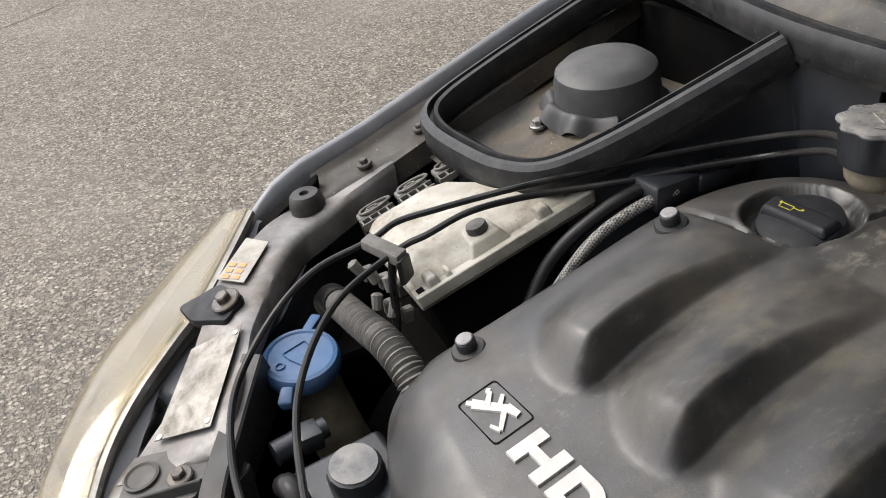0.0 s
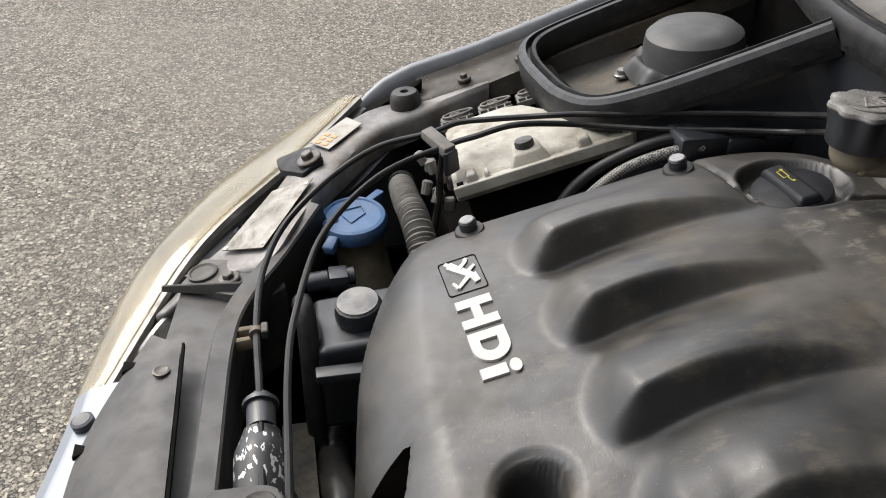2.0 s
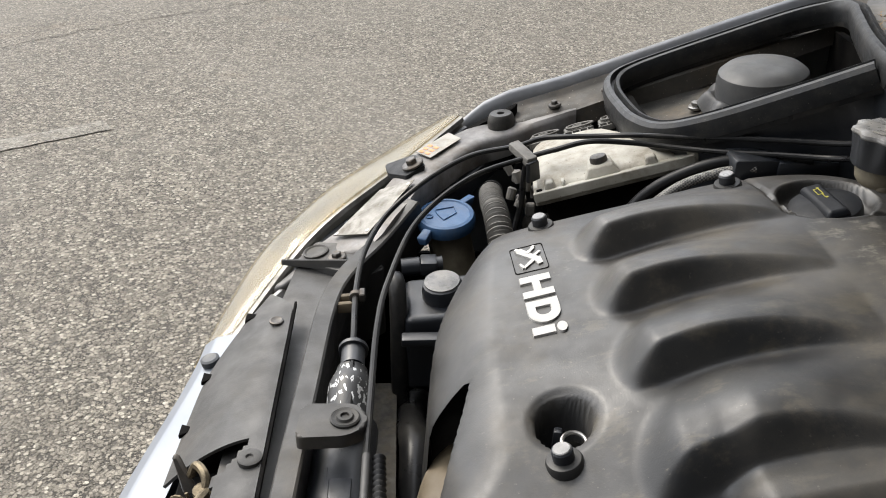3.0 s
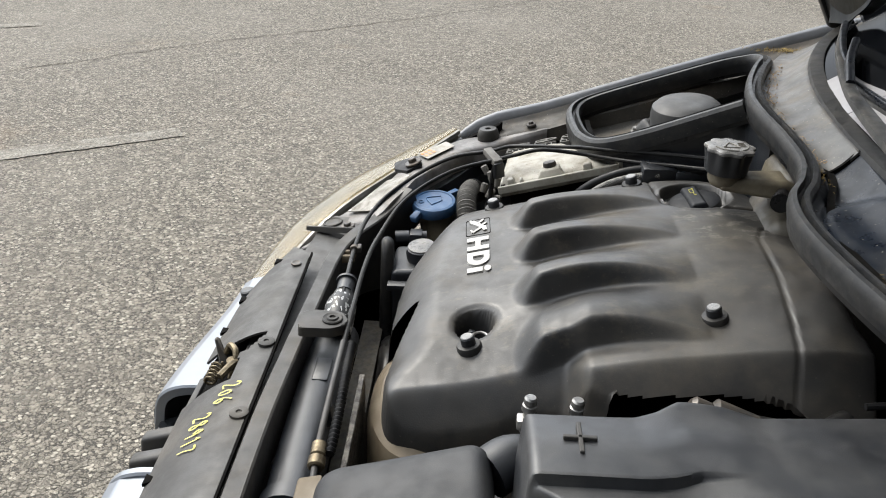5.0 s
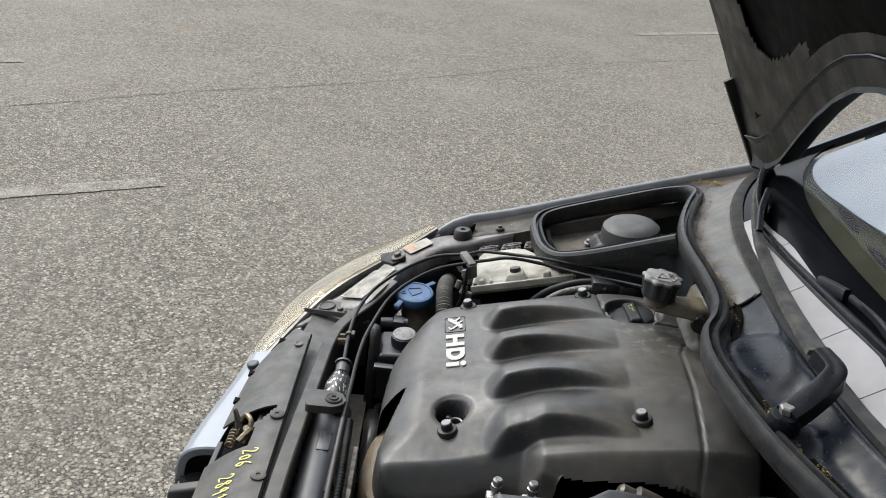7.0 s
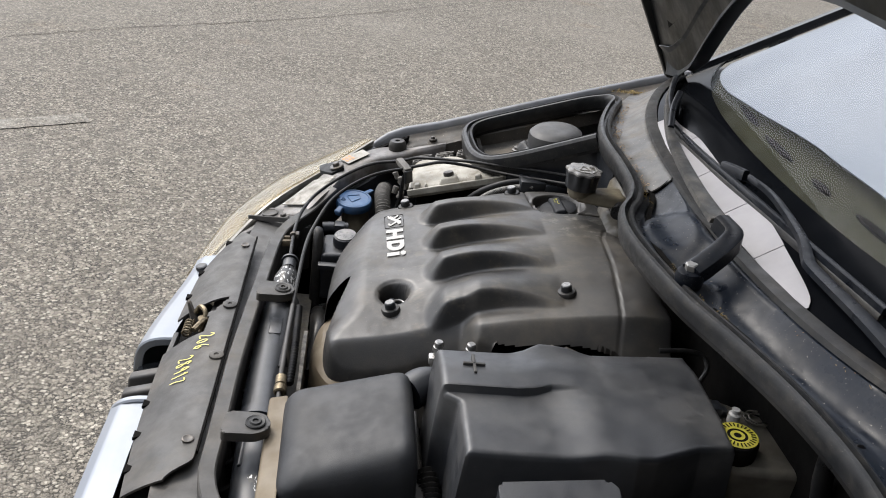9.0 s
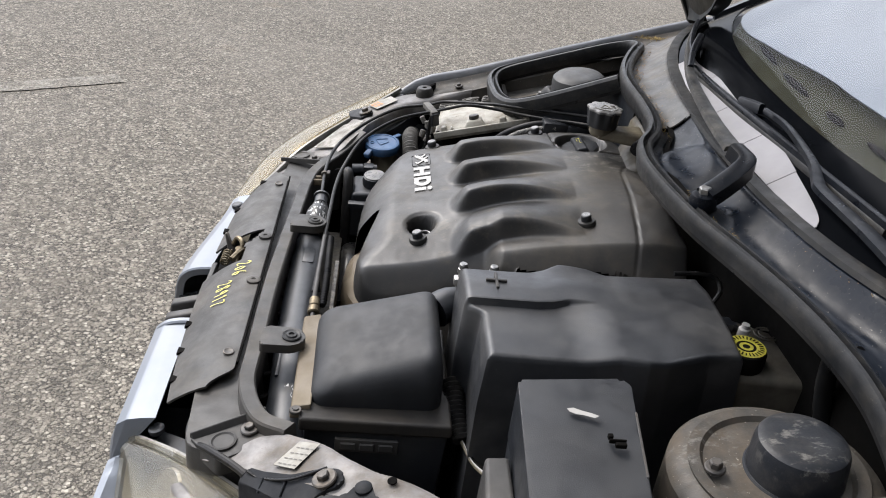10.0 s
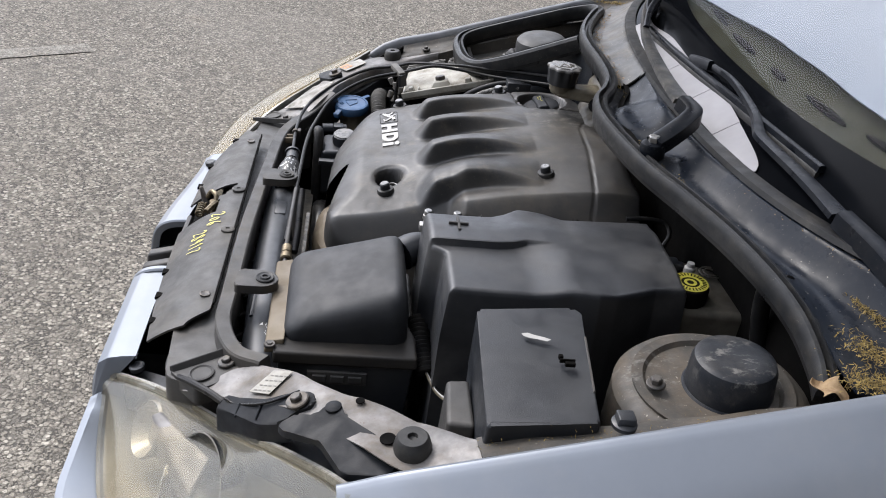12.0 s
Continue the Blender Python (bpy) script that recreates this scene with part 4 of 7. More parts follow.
def tray_fn(u, v):
    x = 0.645 + 0.30 * u
    lo = line_z([(0.645, 0.50), (0.662, 0.463), (0.70, 0.43), (0.76, 0.396), (0.835, 0.356), (0.945, 0.33)], x)
    y = lo + (0.665 - lo) * v
    d = math.hypot(x - FAR_T.x, y - FAR_T.y)
    return (x, y, 0.806 + 0.085 * u - 0.012 * step(0.06, 0.12, d) - 0.05 * step(0.62, 0.85, u) + 0.006 * noise.noise((x * 14, y * 14, 5)))


part("tower_tray", sheet(tray_fn, 40, 36, 0.002), M_TRAY, car, "sand-dusted metal tray round the strut tower")
fc = thing("strut_cap", FAR_T, "smooth round dusty black cap in the tower tray", "cap", group="strut caps")
part("dome", lathe([(0.0580, -0.03), (0.0565, 0.030), (0.0540, 0.041), (0.046, 0.0478), (0.031, 0.0512), (0.012, 0.0520)], FAR_T, (-0.12, -0.03, 1), 48), M_CAPDUST, fc)
part("rim", lathe([(0.069, -0.012), (0.068, -0.004), (0.062, 0.002), (0.0585, 0.004)], FAR_T, (-0.12, -0.03, 1), 48), M_PLASTIC, fc, "flat rim")
def collar_fn(u, v):
    """A bent sheet-metal collar that hugs the cap's front and flares out into a lip."""
    a = radians(128 + 112 * u)
    flare = 0.5 + 0.5 * math.cos(6.0 * math.pi * u)
    r = 0.057 + (0.013 + 0.009 * flare) * v
    return (FAR_T.x + r * math.cos(a), FAR_T.y + r * math.sin(a), FAR_T.z + 0.004 + 0.010 * math.sin(math.pi * v) - (0.022 - 0.012 * flare) * v)


part("cap_bracket", sheet(collar_fn, 44, 10, 0.002), M_CAPDUST, car, "black bent collar round the front of the strut cap")
bolt(car, (0.741, 0.572, 0.832), 0.006, 0.007, (-0.1, 0, 1), 0.010, mat=M_STEEL, name="tower_bolt")

# ---- scuttle, seal, windscreen ----
SEAL = [(0.908, -0.645, 0.908), (0.912, -0.61, 0.922), (0.909, -0.56, 0.938), (0.899, -0.50, 0.948), (0.879, -0.42, 0.955), (0.849, -0.327, 0.959), (0.820, -0.238, 0.960), (0.801, -0.14, 0.961),
        (0.794, -0.06, 0.962), (0.803, 0.0, 0.964), (0.826, 0.045, 0.966), (0.842, 0.10, 0.968), (0.845, 0.18, 0.970), (0.842, 0.26, 0.972), (0.847, 0.33, 0.973), (0.868, 0.41, 0.972), (0.905, 0.51, 0.968),
        (0.932, 0.575, 0.962), (0.938, 0.615, 0.957), (0.925, 0.642, 0.950), (0.88, 0.656, 0.935), (0.80, 0.664, 0.905), (0.73, 0.666, 0.880), (0.675, 0.662, 0.861), (0.648, 0.645, 0.852),
        (0.637, 0.605, 0.848), (0.637, 0.545, 0.848), (0.643, 0.49, 0.850), (0.662, 0.445, 0.858), (0.70, 0.412, 0.880), (0.76, 0.378, 0.916), (0.835, 0.338, 0.962)]
seal_prof = [(-0.009, -0.024), (-0.012, -0.011), (-0.0118, -0.003), (-0.009, 0.0025), (-0.0045, 0.0035), (-0.0028, -0.006), (0.0012, -0.006), (0.0032, 0.0032), (0.008, 0.002), (0.0115, -0.003), (0.012, -0.011), (0.009, -0.024)]
bonnet_seal = thing("bonnet_seal", (0.85, 0.1, 0.9), "grey-black rubber bonnet seal with a lengthwise groove", "weatherstrip")
part("lip", sweep(SEAL, seal_prof, 8), M_SEAL, bonnet_seal, smooth=28)
skirt_prof = [(-0.008, -0.030), (-0.009, -0.020), (0.009, -0.020), (0.008, -0.030)]
part("carrier", sweep(SEAL, skirt_prof, 8), M_HOSE, bonnet_seal, "dark carrier strip below the lip")
inner_wall = [(0.640, 0.60, 0.835), (0.640, 0.54, 0.835), (0.646, 0.49, 0.837), (0.664, 0.448, 0.845), (0.70, 0.415, 0.865), (0.76, 0.381, 0.90), (0.84, 0.338, 0.945), (0.855, 0.25, 0.945), (0.858, 0.12, 0.945),
              (0.83, 0.04, 0.945), (0.81, -0.03, 0.942), (0.815, -0.13, 0.942), (0.835, -0.238, 0.942), (0.865, -0.33, 0.94), (0.895, -0.42, 0.935), (0.915, -0.52, 0.925), (0.92, -0.62, 0.905)]
# Near-black strip: shade of the gap below the seal, put into colour
part("plenum_wall", sweep([(x + 0.022, y + (0.012 if x < 0.80 and y > 0.3 else 0.0), z) for x, y, z in inner_wall], [(-0.004, -0.032), (-0.004, 0.0), (0.004, 0.0), (0.004, -0.032)], 6), M_DARK, car, "plenum wall under the seal, near-black for the gap's shade")


part("tray_wall", sweep(inner_wall[:8], [(-0.002, -0.12), (-0.002, 0.004), (0.002, 0.004), (0.002, -0.12)], 6), M_PLASTIC, car, "black wall of the tower tray")


def base_x(y):
    return 0.925 + 0.10 * y * y + 0.65 * y**4


def base_z(y):
    return 0.972 + 0.075 * y * y


def seal_x(y):
    return line_z([(-0.66, 0.915), (-0.56, 0.909), (-0.50, 0.899), (-0.42, 0.879), (-0.327, 0.849), (-0.238, 0.82), (-0.14, 0.801), (-0.06, 0.794), (0.0, 0.803), (0.045, 0.826),
                   (0.10, 0.842), (0.26, 0.842), (0.33, 0.847), (0.41, 0.868), (0.51, 0.905), (0.575, 0.932), (0.66, 0.98)], y)


def scuttle_fn(u, v):
    y = -0.665 + 1.33 * u
    a, b = seal_x(y) + 0.006, base_x(y)
    x = a + (b - a) * v
    pod = math.exp(-(((x - 0.842) / 0.030) ** 2) - ((y + 0.20) / 0.026) ** 2) + 0.45 * step(1.3, 0.7, math.hypot((x - 0.864) / 0.034, (y + 0.035) / 0.068))
    gut = 0.012 * math.exp(-(((v - 0.93) / 0.06) ** 2))
    dip = 0.02 * math.sin(math.pi * min(v * 1.3, 1.0)) * (1 - 0.5 * step(0.1, 0.2, y))
    z = 0.950 + (base_z(y) - 0.950) * v - dip - gut + 0.020 * pod - 0.03 * step(0.5, 0.66, -y) * (1 - v)
    return (x, y, z)


scuttle = part("scuttle_panel", sheet(lambda u, v: scuttle_fn(0.592 * u, v), 130, 26, 0.003), M_TRIM, car, "glossy blue-black plastic scuttle panel flecked with dirt")
part("scuttle_end", sheet(lambda u, v: scuttle_fn(0.594 + 0.406 * u, v), 80, 26, 0.003), M_TRIMDUST, car, "dusty grey plastic end of the scuttle")
part("scuttle_joint", sweep([(scuttle_fn(0.593, v)[0], 0.123 + 0.006 * v, scuttle_fn(0.593, v)[2] + 0.002) for v in (0.05, 0.2, 0.4, 0.6, 0.8, 0.9)], [(-0.002, -0.003), (-0.002, 0.002), (0.002, 0.002), (0.002, -0.003)], 4),
     M_DARK, scuttle, "dark joint between scuttle halves")


def screen_pt(y, s):
    k = 1 - 0.10 * s
    bow = 0.03 * s * (1 - (y / 0.66) ** 2)
    return Vector((base_x(y) + 0.857 * s - bow, y * k, base_z(y) + 0.515 * s + bow * 1.2))


WS = 0.69
screen = thing("windscreen", (1.0, 0, 0.97), "raked windscreen reflecting a bright cloudy sky", "windscreen")
gl = sheet(lambda u, v: screen_pt(-WS + 2 * WS * u, 0.112 + 0.868 * v), 60, 40, 0.004)
glass_ob = part("glass", gl, M_GLASS, screen, "clear slightly green glass")
glass_ob.visible_shadow = False
part("black_border", sheet(lambda u, v: screen_pt(-WS + 2 * WS * u, 0.112 * v), 60, 6, 0.004), M_FRIT, screen, "black printed border of the glass")
part("side_trim", sweep([tuple(screen_pt(WS, s) + Vector((0, 0.006, 0.004))) for s in (0, 0.2, 0.4, 0.6, 0.8, 0.98)], [(-0.012, -0.01), (-0.012, 0.006), (0.010, 0.008), (0.012, -0.01)], 4), M_PLASTIC, screen, "black side trim")
part("base_trim", sweep([tuple(screen_pt(-0.67 + 1.34 * k / 20, 0.0) + Vector((-0.006, 0, 0.001))) for k in range(21)], [(-0.012, -0.006), (-0.010, 0.001), (0.008, 0.004), (0.010, -0.004)], 3), M_RUBBER, screen,
     "dirty rubber strip at the base of the glass")
# cabin behind the glass
def behind(y, s_, gap):
    return screen_pt(y, s_) - Vector((-0.5, 0, 0.86)) * gap


dash = thing("dashboard", (1.2, 0, 0.7), "olive-grey dashboard top with black vents behind the windscreen", "dashboard")
part("top_pad", sheet(lambda u, v: behind(-0.63 + 1.26 * u, 0.108 + 0.15 * v, 0.022 + 0.02 * v), 40, 10, 0.02), M_DASH, dash)
for k in range(7):
    y = -0.50 + 0.158 * k
    bm = bmesh.new()
    lathe([(0.045, -0.002), (0.045, 0.003), (0.040, 0.004), (0.001, 0.003)], (0, 0, 0), (0, 0, 1), 24, bm)
    tilt = math.atan2(base_x(y + 0.01) - base_x(y - 0.01), 0.02)
    bmesh.ops.transform(bm, matrix=Matrix.Translation(behind(y, 0.158, 0.0245)) @ Matrix.Rotation(-tilt, 4, "Z") @ Matrix.Rotation(radians(-31), 4, "Y") @ Matrix.Diagonal((0.11, 1.25 if k % 3 else 0.6, 1, 1)), verts=bm.verts)
    part("demister_vent", bm, M_DARK, dash, "black oval demister vent")


def shade_fn(u, v):
    y = -0.64 + 1.28 * u
    low = line_z([(-0.64, 0.15), (-0.40, 0.175), (-0.15, 0.195), (0.05, 0.196), (0.20, 0.18), (0.32, 0.158), (0.47, 0.13), (0.64, 0.11)], y)
    return behind(y, low + (0.965 - low) * v, 0.010 + 0.004 * math.sin(u * 40) * 0.4)


solo("sunshade", sheet(shade_fn, 60, 24, 0.002), M_SHADE, "white folded sunshade standing behind the windscreen", "sunshade")


def card_fn(u, v):
    y = -0.292 + 0.66 * u
    wide = 0.052 * min(1.0, math.sqrt(max(u, 0) * 3.2)) * (1 - 0.45 * step(0.75, 1.0, u))
    s_ = 0.004 + wide * v + 0.003 * math.floor(u * 4.99) * v * 0.3
    return screen_pt(y, s_) + Vector((-0.5, 0, 0.86)) * 0.004


card = thing("card_strip", (0.96, 0.03, 0.97), "creased white card strip lying along the base of the glass", "card strip")
for k in range(5):
    part("card_panel", sheet(lambda u, v, k=k: card_fn((k + 0.006 + 0.988 * u) / 5, v) + Vector((0, 0, 0.0012 * math.sin(math.pi * u) * (1 if k % 2 else -1))), 14, 6, 0.0012), M_CARD, card)
# Unseen plain shell, added near-black to keep the cabin dark
cab = bmesh.new()
block(2.1, 2.14, -0.75, 0.75, 0.35, 1.52, 0, 1, cab)
block(0.97, 2.1, -0.75, 0.75, 0.33, 0.37, 0, 1, cab)
for s in (-1, 1):
    block(1.30, 2.1, s * 0.72 - 0.02, s * 0.72 + 0.02, 0.35, 1.10, 0, 1, cab)
block(1.80, 2.15, -0.70, 0.70, 1.50, 1.54, 0.005, 2, cab)
part("cabin_shell", cab, M_DARK, car, "plain near-black shell added to keep the cabin dark")
part("roof", sheet(lambda u, v: (1.76 + 0.42 * u, -0.66 + 1.32 * v, 1.50 + 0.045 * math.sin(math.pi * v) + 0.02 * u), 12, 20, 0.004), M_PAINT, car, "silver painted roof edge")
for s in (-1, 1):
    part("door_panel", sheet(lambda u, v: (1.32 + 0.86 * u, s * (0.755 + 0.05 * math.sin(math.pi * v)), 0.22 + 0.86 * v), 8, 14, 0.004), M_PAINT, car, "silver painted door skin")
part("rear_panel", block(2.15, 2.19, -0.76, 0.76, 0.25, 1.50, 0.01, 2), M_PAINT, car, "plain silver rear panel")

# ---- bonnet, raised ----
HD = Vector((-0.555, 0, 0.832))
HN = Vector((0.832, 0, 0.555))
bonnet = thing("bonnet", (1.08, 0, 1.02), "raised silver bonnet seen from its dirty underside, shade in its colour", "bonnet")


BONNET_REAR = [(-0.69, 0.0), (-0.62, 0.05), (-0.50, 0.24), (-0.36, 0.335), (-0.20, 0.335), (0.0, 0.315), (0.08, 0.295), (0.16, 0.26), (0.25, 0.21), (0.345, 0.15), (0.47, 0.065), (0.56, 0.022), (0.69, 0.0)]


def hood_pt(u, v, off=0.0, inset=0.0):
    half = 0.69 - inset
    y = -half + 2 * half * u
    arch = line_z(BONNET_REAR, y) + inset
    end = 1.0 - 0.13 * (y / 0.69) ** 2 - inset
    s = arch + (end - arch) * v
    crown = 0.03 * (1 - (y / 0.69) ** 2) + 0.04 * math.sin(math.pi * s)
    return Vector((1.075, y, 1.017)) + HD * s + HN * (crown + off)


part("skin", sheet(lambda u, v: hood_pt(u, v), 50, 40, 0.001), M_PAINT, bonnet, "silver outer skin")
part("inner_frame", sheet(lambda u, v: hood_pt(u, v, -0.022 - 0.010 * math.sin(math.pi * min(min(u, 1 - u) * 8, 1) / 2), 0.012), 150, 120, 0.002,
     keep=lambda u, v: ((u - 0.5) / 0.36) ** 4 + ((v - 0.5) / 0.36) ** 4 > 1), M_HOODIN, bonnet, "olive-grey inner frame, underside shade in its near-black colour")
part("rear_flange", sheet(lambda u, v: hood_pt(0.04 + 0.92 * u, 0.002 + 0.075 * v, -0.036 + 0.010 * math.sin(math.pi * v), 0.004), 60, 8, 0.002), M_BONNETLIP, bonnet, "dull blue-grey rear flange of the bonnet")
part("edge_fold", sweep([tuple(hood_pt(1.0, v, -0.012, 0.003)) for v in (0, 0.25, 0.5, 0.75, 1.0)], [(-0.012, -0.008), (-0.012, 0.008), (0.006, 0.008), (0.006, -0.008)], 6, up=(0, 1, 0)), M_PLASTIC, bonnet, "dark folded side edge")
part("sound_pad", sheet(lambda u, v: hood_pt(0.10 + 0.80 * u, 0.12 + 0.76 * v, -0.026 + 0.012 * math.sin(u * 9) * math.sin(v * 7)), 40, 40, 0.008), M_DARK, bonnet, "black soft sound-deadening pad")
for s in (1, -1):
    hb = hexa([(1.055, s * 0.655, 1.0), (1.10, s * 0.655, 1.0), (1.10, s * 0.675, 1.0), (1.055, s * 0.675, 1.0)],
              [(0.955, s * 0.655, 1.165), (0.985, s * 0.655, 1.185), (0.985, s * 0.668, 1.185), (0.955, s * 0.668, 1.165)], 0.003, 2)
    hinge = part("hinge", hb, M_HOODIN, bonnet, "dirty steel hinge arm")
    for t in (0.35, 0.75):
        c = Vector((1.068 - 0.082 * t, s * 0.652, 1.01 + 0.15 * t))
        part("hinge_bolt", lathe([(0.009, 0), (0.009, 0.006), (0.007, 0.008)], c, (0, -s, 0), 6), M_STEEL, hinge, "steel bolt")


# ---- engine cover ----
OUT = [(0.370, 0.010), (0.375, -0.060), (0.398, -0.100), (0.47, -0.108), (0.555, -0.106), (0.590, -0.119), (0.64, -0.131), (0.74, -0.136), (0.83, -0.152), (0.875, -0.155), (0.884, -0.10),
       (0.878, 0.0), (0.872, 0.10), (0.862, 0.19), (0.838, 0.275), (0.80, 0.325), (0.74, 0.352), (0.65, 0.352), (0.56, 0.356), (0.48, 0.366), (0.452, 0.366), (0.425, 0.342), (0.397, 0.272), (0.377, 0.20), (0.369, 0.11)]
OUTLINE = np.array([(p.x, p.y) for p in glide([(x, y, 0) for x, y in OUT + OUT[:1]], 5)[:-1]])
WALLS = [0.208, 0.113, 0.018, -0.076]


def inside_depth(x, y):
    """Distance to the cover's outline, positive inside, and the nearest point on it."""
    a, b = OUTLINE, np.roll(OUTLINE, -1, 0)
    p = np.array((x, y))
    d = b - a
    t = np.clip(((p - a) * d).sum(1) / (d * d).sum(1), 0, 1)
    q = a + d * t[:, None]
    r = np.hypot(*(p - q).T)
    i = r.argmin()
    cross = (a[:, 1] > y) != (b[:, 1] > y)
    xs = a[:, 0] + (y - a[:, 1]) / np.where(d[:, 1] == 0, 1e-9, d[:, 1]) * d[:, 0]
    inside = (cross & (x < xs)).sum() % 2 == 1
    return (r[i] if inside else -r[i]), q[i]


BOLTS = ((0.503, 0.318, 0.803), (0.692, 0.304, 0.856), (0.728, -0.040, 0.851), (0.473, -0.024, 0.788))
bolt_dip = {b[0]: 0.0 for b in BOLTS}


OIL_SEAM = [(0.722, 0.36), (0.718, 0.311), (0.714, 0.250), (0.718, 0.218), (0.737, 0.200), (0.771, 0.198), (0.807, 0.196), (0.87, 0.19)]
REAR_SEAM = [(0.793, -0.20), (0.793, -0.144), (0.803, -0.058), (0.809, 0.024), (0.812, 0.110), (0.822, 0.138), (0.843, 0.142), (0.860, 0.13)]


def seam_depth(line, x, y):
    best = 1.0
    for (a, b), (c, d) in zip(line, line[1:]):
        ux, uy = c - a, d - b
        t = min(max(((x - a) * ux + (y - b) * uy) / (ux * ux + uy * uy), 0), 1)
        best = min(best, math.hypot(x - a - t * ux, y - b - t * uy))
    return best


def cover_z(x, y, d):
    z = 0.793 + 0.26 * (x - 0.463) - 0.9 * max(0.0, x - 0.66) ** 2
    box = step(0.572, 0.598, x)
    z -= 2.1 * max(0.0, y - 0.24) ** 2 + (2.6 - 1.2 * box) * (max(0.0, 0.04 - max(y, -0.03)) ** 2 + 0.14 * max(0.0, -0.03 - y))
    for k, w in enumerate(WALLS):
        v = y - w - 0.010 * math.sin(math.pi * min(max((x - 0.53) / 0.18, 0), 1))
        if -0.05 < v < 0.11:
            nose = 0.519 + 9.0 * (v - 0.030) ** 2
            t = min(max((x - nose) / (0.722 - nose), 0.0), 1.0)
            env = step(0.0, 0.15, t) * (1 - max(0.0, (t - 0.22) / 0.78) ** 1.5)
            wall = math.sin(math.pi / 2 * min(max(v / 0.015, 0.0), 1.0)) ** 1.25 if v > 0 else 0.0
            fall = 0.5 + 0.5 * math.cos(math.pi * min(max((v - 0.020) / 0.074, 0.0), 1.0))
            z += 0.0290 * env * wall * fall
            z -= 0.0035 * env * math.exp(-(((v + 0.004) / 0.010) ** 2))
    # near shoulder: the side turns down
    e = max(0.0, -0.068 - 0.027 * box - y)
    z -= 1.5 * e * e / (e + 0.010)
    # pocket round the dipstick and dish round the oil cap
    r = math.hypot(x - 0.4785, (y - 0.012) * 0.95)
    z -= 0.050 * (1 - step(0.0180, 0.0225, r)) + 0.004 * (1 - step(0.0225, 0.031, r))
    r2 = math.hypot(x - 0.764, y - 0.238)
    z -= 0.016 * (1 - step(0.0415, 0.0455, r2))
    z += 0.0012 * math.exp(-(((r2 - 0.0480) / 0.0022) ** 2))
    # joints of the oil cap panel and of the rear piece
    if x > 0.70 and y > 0.18:
        q = seam_depth(OIL_SEAM, x, y)
        z -= 0.0035 * math.exp(-((q / 0.0021) ** 2))
    if x > 0.78 and y < 0.16:
        q = seam_depth(REAR_SEAM, x, y)
        z -= 0.0026 * math.exp(-((q / 0.0022) ** 2))
    for bx, by, bz in BOLTS:
        q = math.hypot(x - bx, y - by)
        z -= bolt_dip[bx] * math.exp(-((q / 0.085) ** 2))
    R = 0.026 + 0.058 * step(0.50, 0.40, x) * step(-0.07, 0.0, y) - 0.010 * step(-0.05, -0.09, y)
    if d < R:
        k = 1 - max(d, 0) / R
        z -= (R * 0.95) * (1 - math.sqrt(max(1 - k * k, 0)))
    z -= 0.085 * (1 - step(0.0, 0.010, d))
    z += 0.0012 * noise.noise((x * 11, y * 11, 4))
    return z


for bx, by, bz in BOLTS:
    bolt_dip[bx] = max(0.0, cover_z(bx, by, 0.2) - (bz - 0.0125))


NOTCH = np.array([(0.412, 0.086), (0.385, 0.074), (0.355, 0.058), (0.355, -0.045), (0.374, -0.030), (0.392, 0.020), (0.404, 0.056)])


def notch(x, y):
    """How deep a plan point lies inside the opening, and the nearest point of its edge."""
    p, a, b = np.array((x, y)), NOTCH, np.roll(NOTCH, -1, 0)
    dd = b - a
    t = np.clip(((p - a) * dd).sum(1) / (dd * dd).sum(1), 0, 1)
    q = a + dd * t[:, None]
    r = np.hypot(*(p - q).T)
    cross = (a[:, 1] > y) != (b[:, 1] > y)
    xs = a[:, 0] + (y - a[:, 1]) / np.where(dd[:, 1] == 0, 1e-9, dd[:, 1]) * dd[:, 0]
    inside = (cross & (x < xs)).sum() % 2 == 1
    i = r.argmin()
    return (r[i] if inside else -r[i]), q[i]


ARCH = [(0.606, 0.60), (0.616, 0.786), (0.628, 0.806), (0.650, 0.818), (0.690, 0.821), (0.740, 0.816), (0.790, 0.800), (0.820, 0.775), (0.850, 0.60)]


def cover_mesh():
    hx, h = 0.0029, 0.0016
    nx, ny = int(0.54 / hx), int(0.57 / h)
    bm = bmesh.new()
    grid = {}
    for i in range(nx + 1):
        for j in range(ny + 1):
            x, y = 0.36 + i * hx, -0.185 + j * h
            d, q = inside_depth(x, y)
            if d < -hx * 1.45:
                continue
            if d < 0:
                x, y, d = q[0], q[1], 0.0
            # a slanted opening cut into the front slope
            n_in, n_q = notch(x, y)
            if n_in > hx * 0.8:
                continue
            if n_in > 0:
                x, y = n_q
            z = cover_z(x, y, d)
            # arch cut into the near side over the valve
            if y < -0.09 and d < 0.012:
                edge_z = line_z(ARCH, x)
                if z < edge_z - 0.014:
                    continue
                z = max(z, edge_z)
            grid[i, j] = bm.verts.new((x, y, z))
    for i, j in list(grid):
        c = [(i, j), (i + 1, j), (i + 1, j + 1), (i, j + 1)]
        if all(k in grid for k in c):
            bm.faces.new([grid[k] for k in c])
    bmesh.ops.delete(bm, geom=[v for v in bm.verts if not v.link_faces], context="VERTS")
    bmesh.ops.remove_doubles(bm, verts=bm.verts, dist=0.0004)
    return bm


engine_cover = thing("engine_cover", (0.62, 0.1, 0.68), "dusty black plastic engine cover with four moulded runner humps", "engine cover")
part("shell", cover_mesh(), M_COVER, engine_cover, smooth=80)


def top_z(x, y):
    return cover_z(x, y, inside_depth(x, y)[0])


